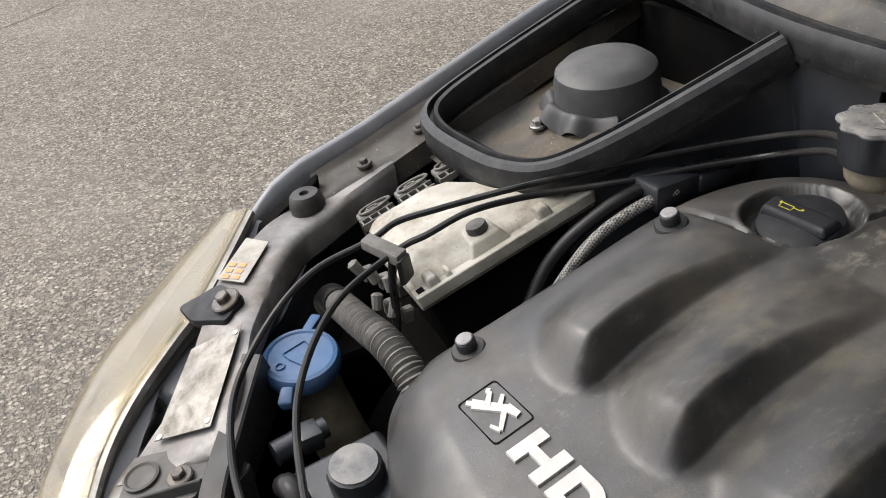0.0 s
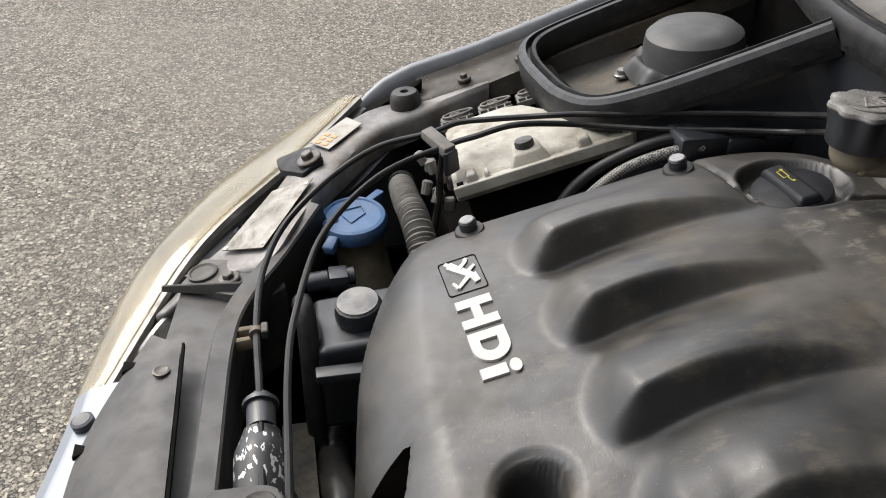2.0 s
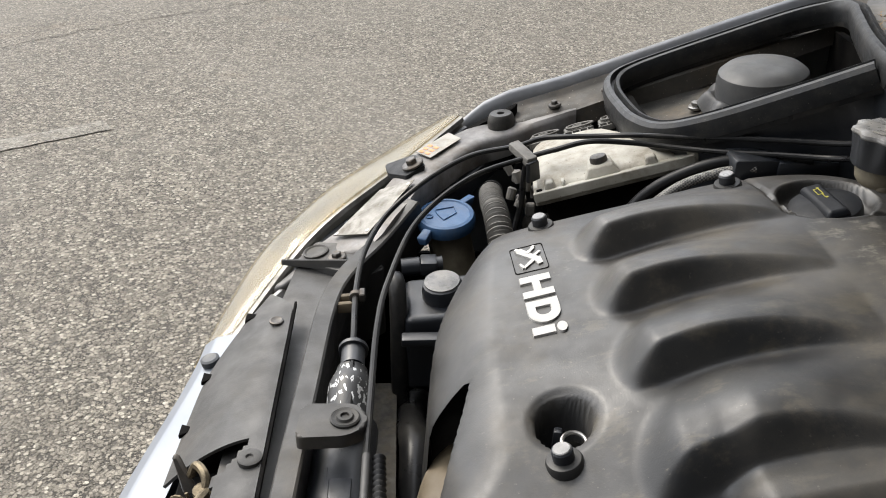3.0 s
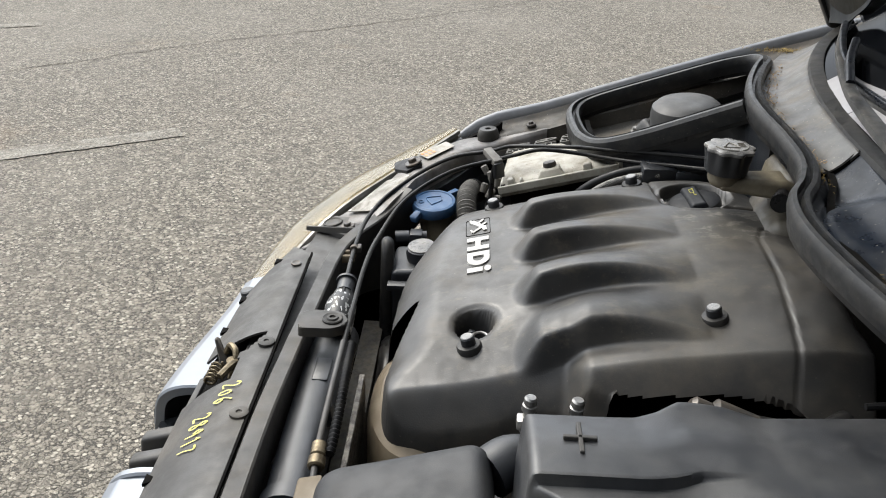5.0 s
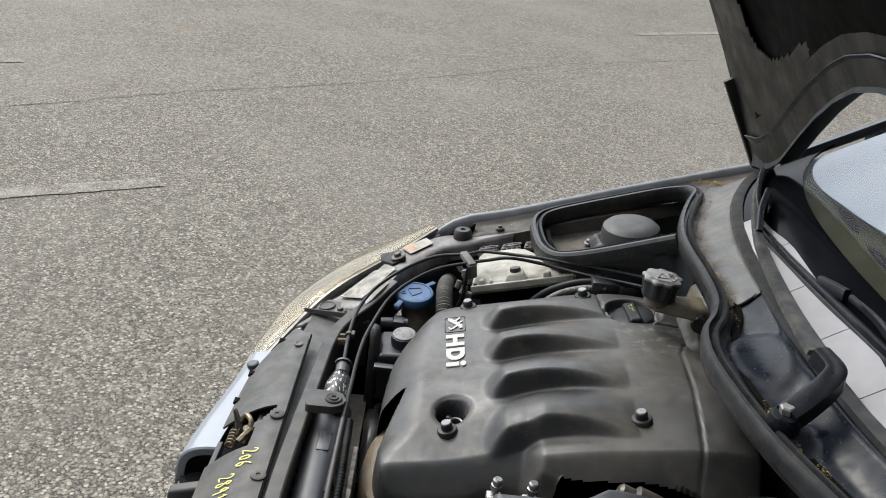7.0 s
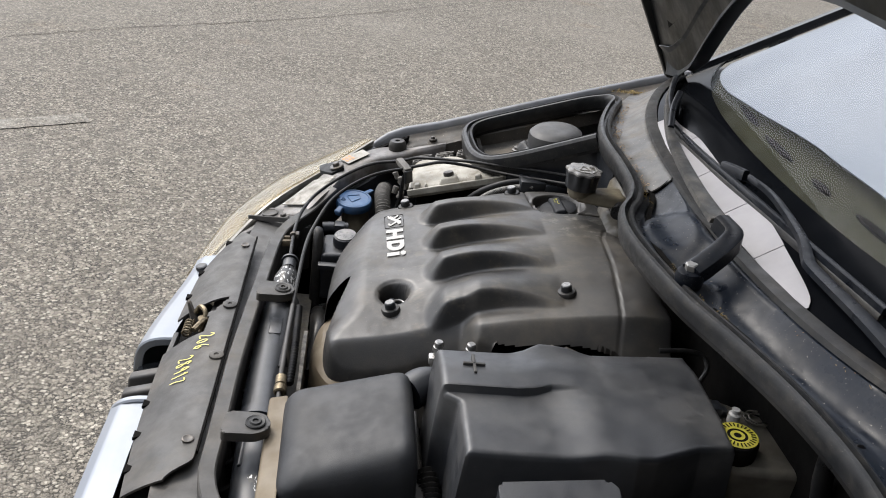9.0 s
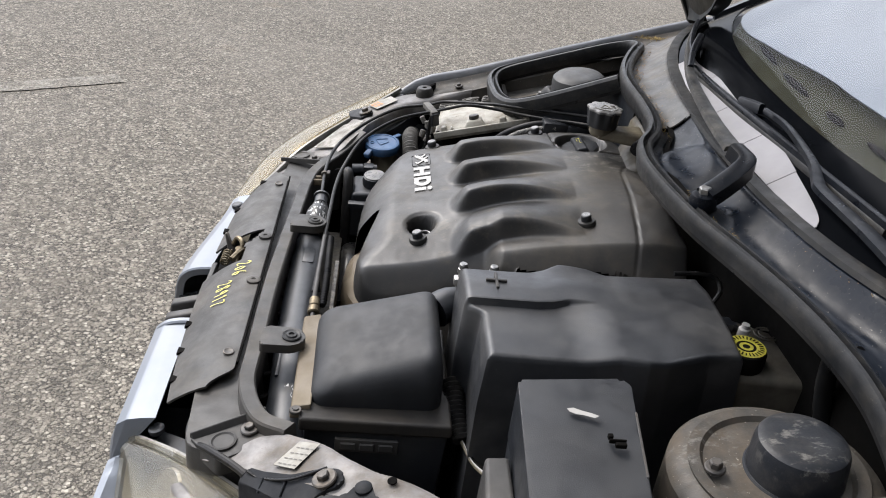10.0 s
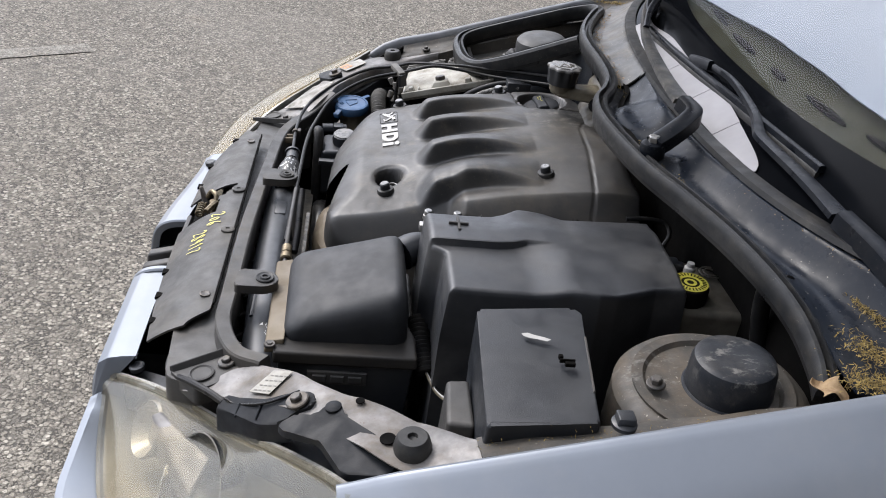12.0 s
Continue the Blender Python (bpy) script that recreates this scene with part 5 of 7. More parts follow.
COVER_N = Vector((-0.25, 0, 1)).normalized()
for bx, by, bz in BOLTS:
    c = Vector((bx, by, bz - 0.0115))
    w = part("rubber_washer", lathe([(0.0142, -0.006), (0.0142, 0.001), (0.013, 0.003), (0.0105, 0.0035), (0.008, 0.0035)], c, COVER_N, 28), M_RUBBER, engine_cover, "black rubber washer")
    part("fixing_bolt", lathe([(0.0082, 0.002), (0.0082, 0.0115), (0.0074, 0.0126), (0.006, 0.0122), (0.0055, 0.010)], c, COVER_N, 24), M_PLASTIC, engine_cover, "round black capped bolt")
    part("bolt_top", lathe([(0.0070, 0.0118), (0.0070, 0.0132), (0.0062, 0.0138), (0.0010, 0.0139)], c, COVER_N, 24), M_CAPTOP, engine_cover, "worn shiny bolt top")

# raised letters and badge
RD, UP = Vector((0.02, -1, 0)).normalized(), Vector((0.967, 0.02, 0.252)).normalized()
LN = UP.cross(RD).normalized() * -1
if LN.z < 0:
    LN = -LN


def on_cover(u, v, h=0.0, x0=0.4655, y0=0.2035):
    x, y = x0 + v * 0.78 + u * 0.02, y0 - u * 1.08
    return Vector((x, y, top_z(x, y) + h))


def raised(polys, name, label, mat, high=0.0022, **k):
    bm = bmesh.new()
    for poly in polys:
        a = [bm.verts.new(on_cover(u, v, -0.003, **k)) for u, v in poly]
        b = [bm.verts.new(on_cover(u, v, high, **k)) for u, v in poly]
        n = len(poly)
        for i in range(n):
            j = (i + 1) % n
            bm.faces.new((a[i], a[j], b[j], b[i]))
        bm.faces.new(b)
    return part(name, bm, mat, engine_cover, label, smooth=25)


def strip_loop(outer, inner):
    return [[outer[i], outer[(i + 1) % len(outer)], inner[(i + 1) % len(inner)], inner[i]] for i in range(len(outer))]


H = 0.036
raised([[(0, 0), (0.010, 0), (0.010, H), (0, H)], [(0.010, 0.0135), (0.024, 0.0135), (0.024, 0.0225), (0.010, 0.0225)], [(0.024, 0), (0.034, 0), (0.034, H), (0.024, H)]],
       "letter_h", "white raised letter H", M_WHITE)
do, di = [], []
for k in range(0, 13):
    a = -math.pi / 2 + math.pi * k / 12
    do.append((0.040 + 0.017 + 0.0155 * math.cos(a), H / 2 + H / 2 * math.sin(a)))
    di.append((0.040 + 0.015 + 0.0075 * math.cos(a), H / 2 + (H / 2 - 0.0095) * math.sin(a)))
do += [(0.040, H), (0.040, 0)]
di += [(0.0495, H - 0.0095), (0.0495, 0.0095)]
raised(strip_loop(do, di), "letter_d", "white raised letter D", M_WHITE)
raised([[(0.0775, 0), (0.0875, 0), (0.0875, 0.0245), (0.0775, 0.0245)]], "letter_i", "white raised letter i", M_WHITE)
raised([[(0.0825 + 0.0062 * math.cos(2 * math.pi * k / 20), 0.0322 + 0.0055 * math.sin(2 * math.pi * k / 20)) for k in range(20)]], "letter_dot", "white raised dot of the i", M_WHITE)
sq = rounded([(-0.058, -0.002), (-0.010, -0.002), (-0.010, 0.040), (-0.058, 0.040)], 0.004, 3)
sq2 = [(-0.034 + (u + 0.034) * 0.955, 0.019 + (v - 0.019) * 0.95) for u, v in sq]
raised(strip_loop(sq, sq2), "badge_frame", "thin dark frame line", M_DARK, 0.0006)
# abstract white badge figure made of a few bars
def bar(a, b, w):
    d = Vector((b[0] - a[0], b[1] - a[1])).normalized()
    n = Vector((-d.y, d.x)) * w / 2
    return [(a[0] - n.x, a[1] - n.y), (b[0] - n.x * 0.7, b[1] - n.y * 0.7), (b[0] + n.x * 0.7, b[1] + n.y * 0.7), (a[0] + n.x, a[1] + n.y)]


raised([bar((-0.050, 0.008), (-0.026, 0.030), 0.010), bar((-0.030, 0.028), (-0.019, 0.031), 0.009), bar((-0.041, 0.017), (-0.050, 0.028), 0.005), bar((-0.050, 0.028), (-0.053, 0.026), 0.006),
        bar((-0.034, 0.024), (-0.041, 0.034), 0.0045), bar((-0.030, 0.026), (-0.017, 0.010), 0.005), bar((-0.017, 0.010), (-0.025, 0.006), 0.004), bar((-0.048, 0.010), (-0.054, 0.005), 0.006)],
       "badge_figure", "white abstract badge figure", M_WHITE, 0.0018)
# dipstick ring in the pocket
dip = bmesh.new()
ring = [(0.4855 + 0.0095 * math.cos(a), 0.003 + 0.0095 * math.sin(a), 0.770 + 0.002 * math.sin(a)) for a in (2 * math.pi * k / 24 for k in range(25))]
tube(ring, 0.0018, 8, 1, dip, False)
dipstick = thing("dipstick", (0.4855, 0.003, 0.70), "steel ring of the dipstick tube in the cover's pocket", "dipstick")
part("ring", dip, M_STEEL, dipstick)
part("tube", tube([(0.4855, 0.003, 0.70), (0.4855, 0.003, 0.764)], 0.0082, 14, 2), M_DARK, dipstick, "black guide tube")
part("handle_stub", hexa([(0.470, 0.014, 0.742), (0.478, 0.012, 0.742), (0.480, 0.022, 0.742), (0.472, 0.024, 0.742)], [(0.471, 0.014, 0.772), (0.478, 0.012, 0.772), (0.480, 0.021, 0.770), (0.473, 0.023, 0.770)], 0.002, 2), M_PLASTIC, dipstick, "black handle stub")

oil = thing("oil_filler_cap", (0.764, 0.238, 0.82), "black oil filler cap with a broad grip set in the cover", "filler cap")
oc = Vector((0.764, 0.238, 0.852))
part("cap", lathe([(0.0345, -0.02), (0.0345, -0.004), (0.033, 0.001), (0.028, 0.0035), (0.012, 0.005), (0.001, 0.0052)], oc, COVER_N, 44), M_LAMPBLACK, oil)
turn = Matrix.Translation(oc + COVER_N * 0.002) @ COVER_N.to_track_quat("Z", "Y").to_matrix().to_4x4()
ax_dir = (turn.to_3x3().inverted() @ Vector((0.05, -1, 0)))
turn = turn @ Matrix.Rotation(math.atan2(ax_dir.y, ax_dir.x), 4, "Z")
g = bmesh.new()
hexa([(-0.032, -0.0125, 0.0), (0.032, -0.0125, 0.0), (0.032, 0.0125, 0.0), (-0.032, 0.0125, 0.0)], [(-0.029, -0.0085, 0.0075), (0.029, -0.0085, 0.0075), (0.029, 0.0085, 0.0075), (-0.029, 0.0085, 0.0075)], 0.003, 4, g)
bmesh.ops.transform(g, matrix=turn, verts=g.verts)
part("grip", g, M_LAMPBLACK, oil, "raised grip bar", even=True)
ym = bmesh.new()
for x0, x1, y0, y1 in ((-0.018, -0.006, 0.0018, 0.0026), (-0.018, -0.006, -0.0030, -0.0022), (-0.018, -0.0172, -0.003, 0.0026), (-0.0068, -0.006, -0.003, 0.0026), (-0.006, 0.001, 0.0006, 0.0014), (0.0, 0.0024, 0.0012, 0.0034), (-0.020, -0.018, 0.001, 0.0034)):
    block(x0, x1, y0, y1, 0, 0.0004, 0, 1, ym)
bmesh.ops.transform(ym, matrix=turn @ Matrix.Translation((0, 0, 0.0076)), verts=ym.verts)
part("oil_symbol", ym, M_YELLOW, oil, "yellow oil can symbol", smooth=0)

# dark engine mass below the cover, pipes at its front and side
engine = thing("engine", (0.62, 0.1, 0.3), "engine block under its plastic cover, bay shade in its colour", "engine")
# Bay shade sits in the block's near-black colour
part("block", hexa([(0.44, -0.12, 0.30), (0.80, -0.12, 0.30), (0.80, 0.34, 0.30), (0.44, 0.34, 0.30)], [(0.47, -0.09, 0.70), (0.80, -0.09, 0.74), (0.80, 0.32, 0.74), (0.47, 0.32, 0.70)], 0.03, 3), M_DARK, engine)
bc_m = lathe([(0.062, -0.25), (0.060, -0.03), (0.056, -0.010), (0.044, 0.002), (0.02, 0.006), (0.002, 0.006)], (0, 0, 0), (0, 0, 1), 40)
bmesh.ops.transform(bc_m, matrix=Matrix.Translation((0.418, 0.0, 0.694)) @ Matrix.Diagonal((1, 1.95, 1, 1)), verts=bc_m.verts)
part("belt_cover", bc_m, M_TAN, engine, "tan dusty rounded belt cover")
part("side_valve", lathe([(0.018, -0.03), (0.018, 0.01), (0.012, 0.014), (0.012, 0.03), (0.008, 0.034)], (0.715, -0.158, 0.796), (-0.8, 0.15, 0.25), 20), M_IRON, engine, "grey metal valve body")
part("side_pipe", tube([(0.72, -0.156, 0.795), (0.76, -0.162, 0.792), (0.80, -0.165, 0.79), (0.84, -0.14, 0.79)], 0.011, 12, 6), M_HOSE, engine, "black side pipe")
for px in (0.528, 0.571):
    p = bmesh.new()
    lathe([(0.0045, -0.02), (0.0045, 0.004), (0.0068, 0.005), (0.0068, 0.011), (0.0050, 0.012), (0.0062, 0.013), (0.0062, 0.018), (0.0045, 0.020)], (px, -0.186, 0.812), (0.1, 0.0, 1), 14, p)
    block(px - 0.010, px + 0.008, -0.196, -0.182, 0.800, 0.811, 0.002, 2, p)
    part("fuel_union", p, M_STEEL, engine, "tarnished steel pipe union")

# ---- battery cover ----


def battery_fn(u, v):
    near = line_z([(0.0, -0.432), (0.50, -0.434), (0.60, -0.438), (0.68, -0.432), (0.78, -0.419), (0.86, -0.409), (1.0, -0.404)], u)
    far = line_z([(0.0, -0.240), (0.28, -0.238), (0.34, -0.231), (0.40, -0.218), (0.52, -0.218), (0.60, -0.229), (1.0, -0.218)], u)
    x = 0.519 + 0.328 * u
    y = near + (far - near) * v
    left = 0.020 * step(0.55, 0.45, v)
    x = x + left * (1 - u)
    z = 0.866 - 0.008 * step(0.7, 1.0, v)
    z -= 0.009 * step(0.558, 0.535, v) * step(0.54, 0.32, u)
    z += 0.005 * math.exp(-(((u - 0.42) / 0.10) ** 2)) * step(0.80, 1.0, v) - 0.004 * step(0.58, 0.70, u) * step(0.30, 0.05, v)
    ex = min(u, 1 - u) * 0.335
    ey = min(v, 1 - v) * 0.22
    e = min(ex, ey)
    R = 0.008
    if e < R:
        z -= R * (1 - math.sqrt(max(0, 1 - (1 - e / R) ** 2)))
    return (x, y, z)


battery_cover = thing("battery_cover", (0.68, -0.31, 0.6), "black plastic battery cover with a raised plus sign", "battery cover")
bmm = bmesh.new()
nu, nv = 130, 110
top = [[bmm.verts.new(battery_fn(i / nu, j / nv)) for j in range(nv + 1)] for i in range(nu + 1)]
for i in range(nu):
    for j in range(nv):
        bmm.faces.new((top[i][j], top[i + 1][j], top[i + 1][j + 1], top[i][j + 1]))
edge = [top[i][0] for i in range(nu)] + [top[nu][j] for j in range(nv)] + [top[nu - i][nv] for i in range(nu)] + [top[0][nv - j] for j in range(nv)]
cen = Vector((0.68, -0.31, 0))
low1 = [bmm.verts.new((v.co.x + 0.004 * (1 if v.co.x > cen.x else -1), v.co.y + 0.004 * (1 if v.co.y > cen.y else -1), 0.79)) for v in edge]
low2 = [bmm.verts.new((v.co.x, v.co.y, 0.60)) for v in low1]
for ra, rb in ((edge, low1), (low1, low2)):
    for i in range(len(edge)):
        j = (i + 1) % len(edge)
        bmm.faces.new((ra[i], ra[j], rb[j], rb[i]))
part("lid", bmm, M_BATTERY, battery_cover, smooth=50)
pl = bmesh.new()
px, py = 0.561, -0.283
pz = 0.8665
block(px - 0.0135, px + 0.0135, py - 0.0018, py + 0.0018, pz - 0.004, pz + 0.0022, 0.0006, 1, pl)
block(px - 0.0018, px + 0.0018, py - 0.018, py + 0.018, pz - 0.004, pz + 0.0022, 0.0006, 1, pl)
part("plus_sign", pl, M_SLAM, battery_cover, "raised plus sign", smooth=0)
part("battery_tray", block(0.53, 0.83, -0.42, -0.21, 0.42, 0.60, 0.006, 2), M_DARK, battery_cover, "dark battery tray")

# ---- air filter box ----
airbox = thing("air_filter_box", (0.42, -0.32, 0.5), "black plastic air filter box with a domed lid", "air filter box")


def dome():
    base = rounded([(0.341, -0.392), (0.503, -0.386), (0.500, -0.213), (0.336, -0.213)], 0.024, 7)
    cx, cy = 0.42, -0.30
    rows = [[Vector((x, y, 0.728)) for x, y in base]]
    for d in (0.0, 0.0012, 0.003, 0.0055, 0.009, 0.013, 0.018, 0.024, 0.032, 0.044, 0.058):
        row = []
        for x, y in base:
            c = Vector((x - cx, y - cy))
            c -= c.normalized() * d * 1.25
            px_, py_ = cx + c.x, cy + c.y
            full = 0.770 + 0.33 * (px_ - 0.35) - 0.18 * max(0.0, -0.31 - py_) - 0.738
            rise = (1 - (1 - min(d / 0.026, 1.0)) ** 2.6) ** (1 / 2.6)
            row.append(Vector((px_, py_, 0.738 + full * rise)))
        rows.append(row)
    return skin(rows, True, True)


part("lid", dome(), M_AIRBOX, airbox, smooth=75)
part("flange", hexa([(0.330, -0.418, 0.716), (0.516, -0.416, 0.716), (0.512, -0.205, 0.716), (0.322, -0.205, 0.716)], [(0.331, -0.416, 0.734), (0.515, -0.414, 0.734), (0.511, -0.206, 0.734), (0.323, -0.206, 0.734)], 0.004, 3),
     M_DUSTY, airbox, "dusty flange of the lid", even=True)
part("front_ledge", hexa([(0.318, -0.40, 0.718), (0.342, -0.40, 0.722), (0.338, -0.20, 0.722), (0.314, -0.20, 0.718)], [(0.320, -0.398, 0.736), (0.344, -0.398, 0.742), (0.340, -0.202, 0.742), (0.316, -0.202, 0.736)], 0.003, 2), M_TAN, airbox,
     "dusty tan ledge", even=True)
part("lower_body", hexa([(0.345, -0.405, 0.48), (0.50, -0.405, 0.48), (0.50, -0.215, 0.48), (0.345, -0.215, 0.48)], [(0.336, -0.412, 0.716), (0.512, -0.412, 0.716), (0.508, -0.21, 0.716), (0.33, -0.21, 0.716)], 0.006, 2), M_PLASTIC, airbox, "lower body")
lg = bmesh.new()
for k in range(3):
    block(0.382 + 0.023 * k, 0.400 + 0.023 * k, -0.419, -0.4125, 0.692, 0.702, 0.001, 1, lg)
block(0.375, 0.452, -0.4165, -0.412, 0.687, 0.707, 0.001, 1, lg)
part("clip_bar", lg, M_SLAM, airbox, "ribbed clip bar")
bolt(airbox, (0.326, -0.405, 0.7365), 0.0042, 0.003, washer=0.0075, mat=M_IRON, name="screw")
part("outlet_duct", tube([(0.494, -0.235, 0.782), (0.512, -0.222, 0.786), (0.535, -0.215, 0.782)], 0.024, 16, 4), M_PLASTIC, airbox, "black outlet duct")

# ---- fuse box ----
fuse = thing("fuse_box", (0.61, -0.57, 0.6), "black plastic fuse box with a smeared white mark on its lid", "fuse box")
lid_poly = rounded([(0.560, -0.662), (0.674, -0.662), (0.684, -0.496), (0.676, -0.484), (0.566, -0.484)], 0.004, 4)
part("lid", prism(lid_poly, 0.790, lambda x, y: 0.866 + 0.10 * (x - 0.57) - 0.34 * max(0.0, -0.615 - y) ** 1.0, 0.005, 3), M_PLASTIC, fuse, even=True)
part("body", hexa([(0.565, -0.645, 0.55), (0.675, -0.645, 0.55), (0.68, -0.49, 0.55), (0.57, -0.49, 0.55)], [(0.562, -0.655, 0.792), (0.676, -0.655, 0.792), (0.684, -0.488, 0.792), (0.566, -0.488, 0.792)], 0.004, 2), M_PLASTIC, fuse, "lower box")
part("side_box", hexa([(0.530, -0.605, 0.66), (0.566, -0.61, 0.66), (0.566, -0.525, 0.66), (0.534, -0.525, 0.66)], [(0.532, -0.60, 0.795), (0.562, -0.605, 0.797), (0.562, -0.53, 0.80), (0.536, -0.53, 0.798)], 0.005, 3), M_SLAM, fuse, "grey side connector box", even=True)
wm = bmesh.new()
rng = random.Random(11)
pts = [(0.610, -0.532), (0.617, -0.531), (0.624, -0.5355), (0.634, -0.540), (0.641, -0.5445), (0.636, -0.5475), (0.626, -0.543), (0.618, -0.541), (0.612, -0.537)]
wv = [wm.verts.new((x, y, 0.8663 + 0.10 * (x - 0.57))) for x, y in pts]
wm.faces.new(wv)
part("white_smear", wm, M_WHITE, fuse, "torn white sticker smear", smooth=0)
ck = bmesh.new()
block(0.644, 0.661, -0.5812, -0.5790, 0.870, 0.8752, 0.0006, 1, ck)
block(0.644, 0.649, -0.576, -0.571, 0.870, 0.8750, 0.0006, 1, ck)
block(0.649, 0.660, -0.588, -0.583, 0.870, 0.8750, 0.0006, 1, ck)
part("catch", ck, M_DARK, fuse, "black catch")
hl = hexa([(0.6765, -0.618, 0.850), (0.6785, -0.618, 0.850), (0.6835, -0.535, 0.857), (0.6815, -0.535, 0.857)], [(0.6745, -0.618, 0.864), (0.6770, -0.618, 0.864), (0.6825, -0.535, 0.874), (0.6800, -0.535, 0.874)], 0.0005, 1)
part("edge_rib", hl, M_SLAM, fuse, "grey edge rib")

# ---- brake fluid reservoir ----
brake = thing("brake_fluid_reservoir", (0.89, -0.36, 0.7), "stained translucent brake fluid reservoir with a yellow printed cap", "reservoir")
part("tank", hexa([(0.838, -0.395, 0.74), (0.945, -0.402, 0.74), (0.945, -0.318, 0.74), (0.860, -0.270, 0.74)], [(0.832, -0.402, 0.830), (0.953, -0.410, 0.830), (0.950, -0.318, 0.836), (0.858, -0.265, 0.836)], 0.010, 4), M_TANK, brake, even=True)
bc = Vector((0.862, -0.372, 0.838))
part("neck", lathe([(0.018, -0.03), (0.018, 0.004)], bc, (-0.05, 0, 1), 20), M_TANK, brake)
capb = part("cap", lathe([(0.0255, -0.008), (0.0265, 0.0), (0.0265, 0.012), (0.025, 0.0155), (0.022, 0.0165), (0.002, 0.0165)], bc, (-0.05, 0, 1), 36), M_DARK, brake, "black cap")
yr = bmesh.new()
for r0, r1, h in ((0.0235, 0.0120, 0.0172), (0.0085, 0.0045, 0.0172)):
    rows = [[bc + Vector((r * math.cos(a), r * math.sin(a), h - 0.05 * -r * math.cos(a))) for a in (2 * math.pi * k / 36 for k in range(36))] for r in (r0, r1)]
    skin(rows, True, False, yr)
part("yellow_ring", yr, M_YELLOW, capb, "yellow warning print", smooth=0)
tx = bmesh.new()
for k in range(26):
    a = 2 * math.pi * k / 26
    c = bc + Vector((0.0178 * math.cos(a), 0.0178 * math.sin(a), 0.0178 + 0.05 * 0.0178 * math.cos(a)))
    b = bmesh.new()
    block(-0.0008, 0.0008, -0.0032 * (0.6 + 0.4 * ((k * 7) % 3) / 2), 0.0032, 0, 0.0003, 0, 1, b)
    bmesh.ops.transform(b, matrix=Matrix.Translation(c) @ Matrix.Rotation(a - math.pi / 2, 4, "Z"), verts=b.verts)
    joined(b, tx)
part("print_bars", tx, M_DARK, capb, "fine black print bars", smooth=0)
part("sensor_plug", lathe([(0.0075, -0.004), (0.0075, 0.008), (0.005, 0.010), (0.005, 0.015)], (0.878, -0.325, 0.842), (0, 0, 1), 16), M_WHITE, brake, "white sensor plug")
rg = bmesh.new()
for r in (0.014, 0.009):
    tube([(0.915 + r * 1.2 * math.cos(a), -0.315 + r * math.sin(a), 0.8385) for a in (2 * math.pi * k / 20 for k in range(21))], 0.0012, 6, 1, rg, False)
sc_ = bmesh.new()
block(0.842, 0.868, -0.318, -0.298, 0.832, 0.850, 0.003, 2, sc_)
block(0.866, 0.876, -0.314, -0.302, 0.836, 0.846, 0.002, 1, sc_)
tube([(0.845, -0.305, 0.846), (0.838, -0.292, 0.850), (0.835, -0.276, 0.838)], 0.0035, 8, 5, sc_)
part("sensor_connector", sc_, M_PLASTIC, brake, "black sensor connector with a wire")
part("moulded_rings", rg, M_TANK, brake, "moulded rings")
part("hose", tube([(0.94, -0.47, 0.79), (0.925, -0.46, 0.84), (0.905, -0.475, 0.915), (0.915, -0.50, 0.94)], 0.0105, 12, 6), M_HOSE, brake, "black rubber hose")
solo("ribbed_wire", tube([(0.93, -0.33, 0.85), (0.955, -0.35, 0.87), (0.98, -0.40, 0.88)], lambda s: 0.004 + 0.001 * math.sin(s * 1600), 10, 30), M_HOSE, "thin ribbed black wire sleeve beside the reservoir", "wire")
solo("battery_wire", tube([(0.821, -0.198, 0.850), (0.856, -0.196, 0.852), (0.882, -0.199, 0.848), (0.887, -0.211, 0.835), (0.877, -0.219, 0.815), (0.879, -0.214, 0.795)], 0.0034, 8, 8), M_HOSE, "thin black wire beside the battery cover", "wire")

# ---- coolant tank ----
cool = thing("coolant_tank", (0.85, 0.2, 0.8), "dirty yellowed coolant tank with a scalloped black screw cap", "coolant tank")
# Body darker than neck and arm: bay shade in its colour
part("tank", hexa([(0.818, 0.115, 0.76), (0.90, 0.105, 0.76), (0.91, 0.25, 0.76), (0.826, 0.25, 0.76)], [(0.824, 0.125, 0.872), (0.90, 0.115, 0.885), (0.90, 0.245, 0.89), (0.830, 0.24, 0.876)], 0.020, 5), M_TANK, cool, even=True)
part("rear_bulge", hexa([(0.845, 0.160, 0.86), (0.905, 0.155, 0.86), (0.905, 0.275, 0.86), (0.845, 0.270, 0.86)], [(0.852, 0.168, 0.918), (0.905, 0.162, 0.926), (0.905, 0.270, 0.928), (0.852, 0.265, 0.922)], 0.016, 4), M_CREAM, cool, "rounded rear of the tank", even=True)
cc = Vector((0.784, 0.196, 0.913))
part("neck", lathe([(0.001, -0.020), (0.012, -0.020), (0.0175, -0.017), (0.0205, -0.012), (0.0215, -0.006), (0.0215, 0.004)], cc, (-0.03, 0, 1), 36), M_CREAM, cool, "stained neck below the cap")
part("arm", hexa([(0.774, 0.176, 0.893), (0.87, 0.160, 0.887), (0.87, 0.215, 0.887), (0.774, 0.210, 0.893)], [(0.778, 0.180, 0.910), (0.87, 0.165, 0.912), (0.87, 0.212, 0.914), (0.778, 0.206, 0.910)], 0.006, 4), M_CREAM, cool, "casting between neck and tank", even=True)


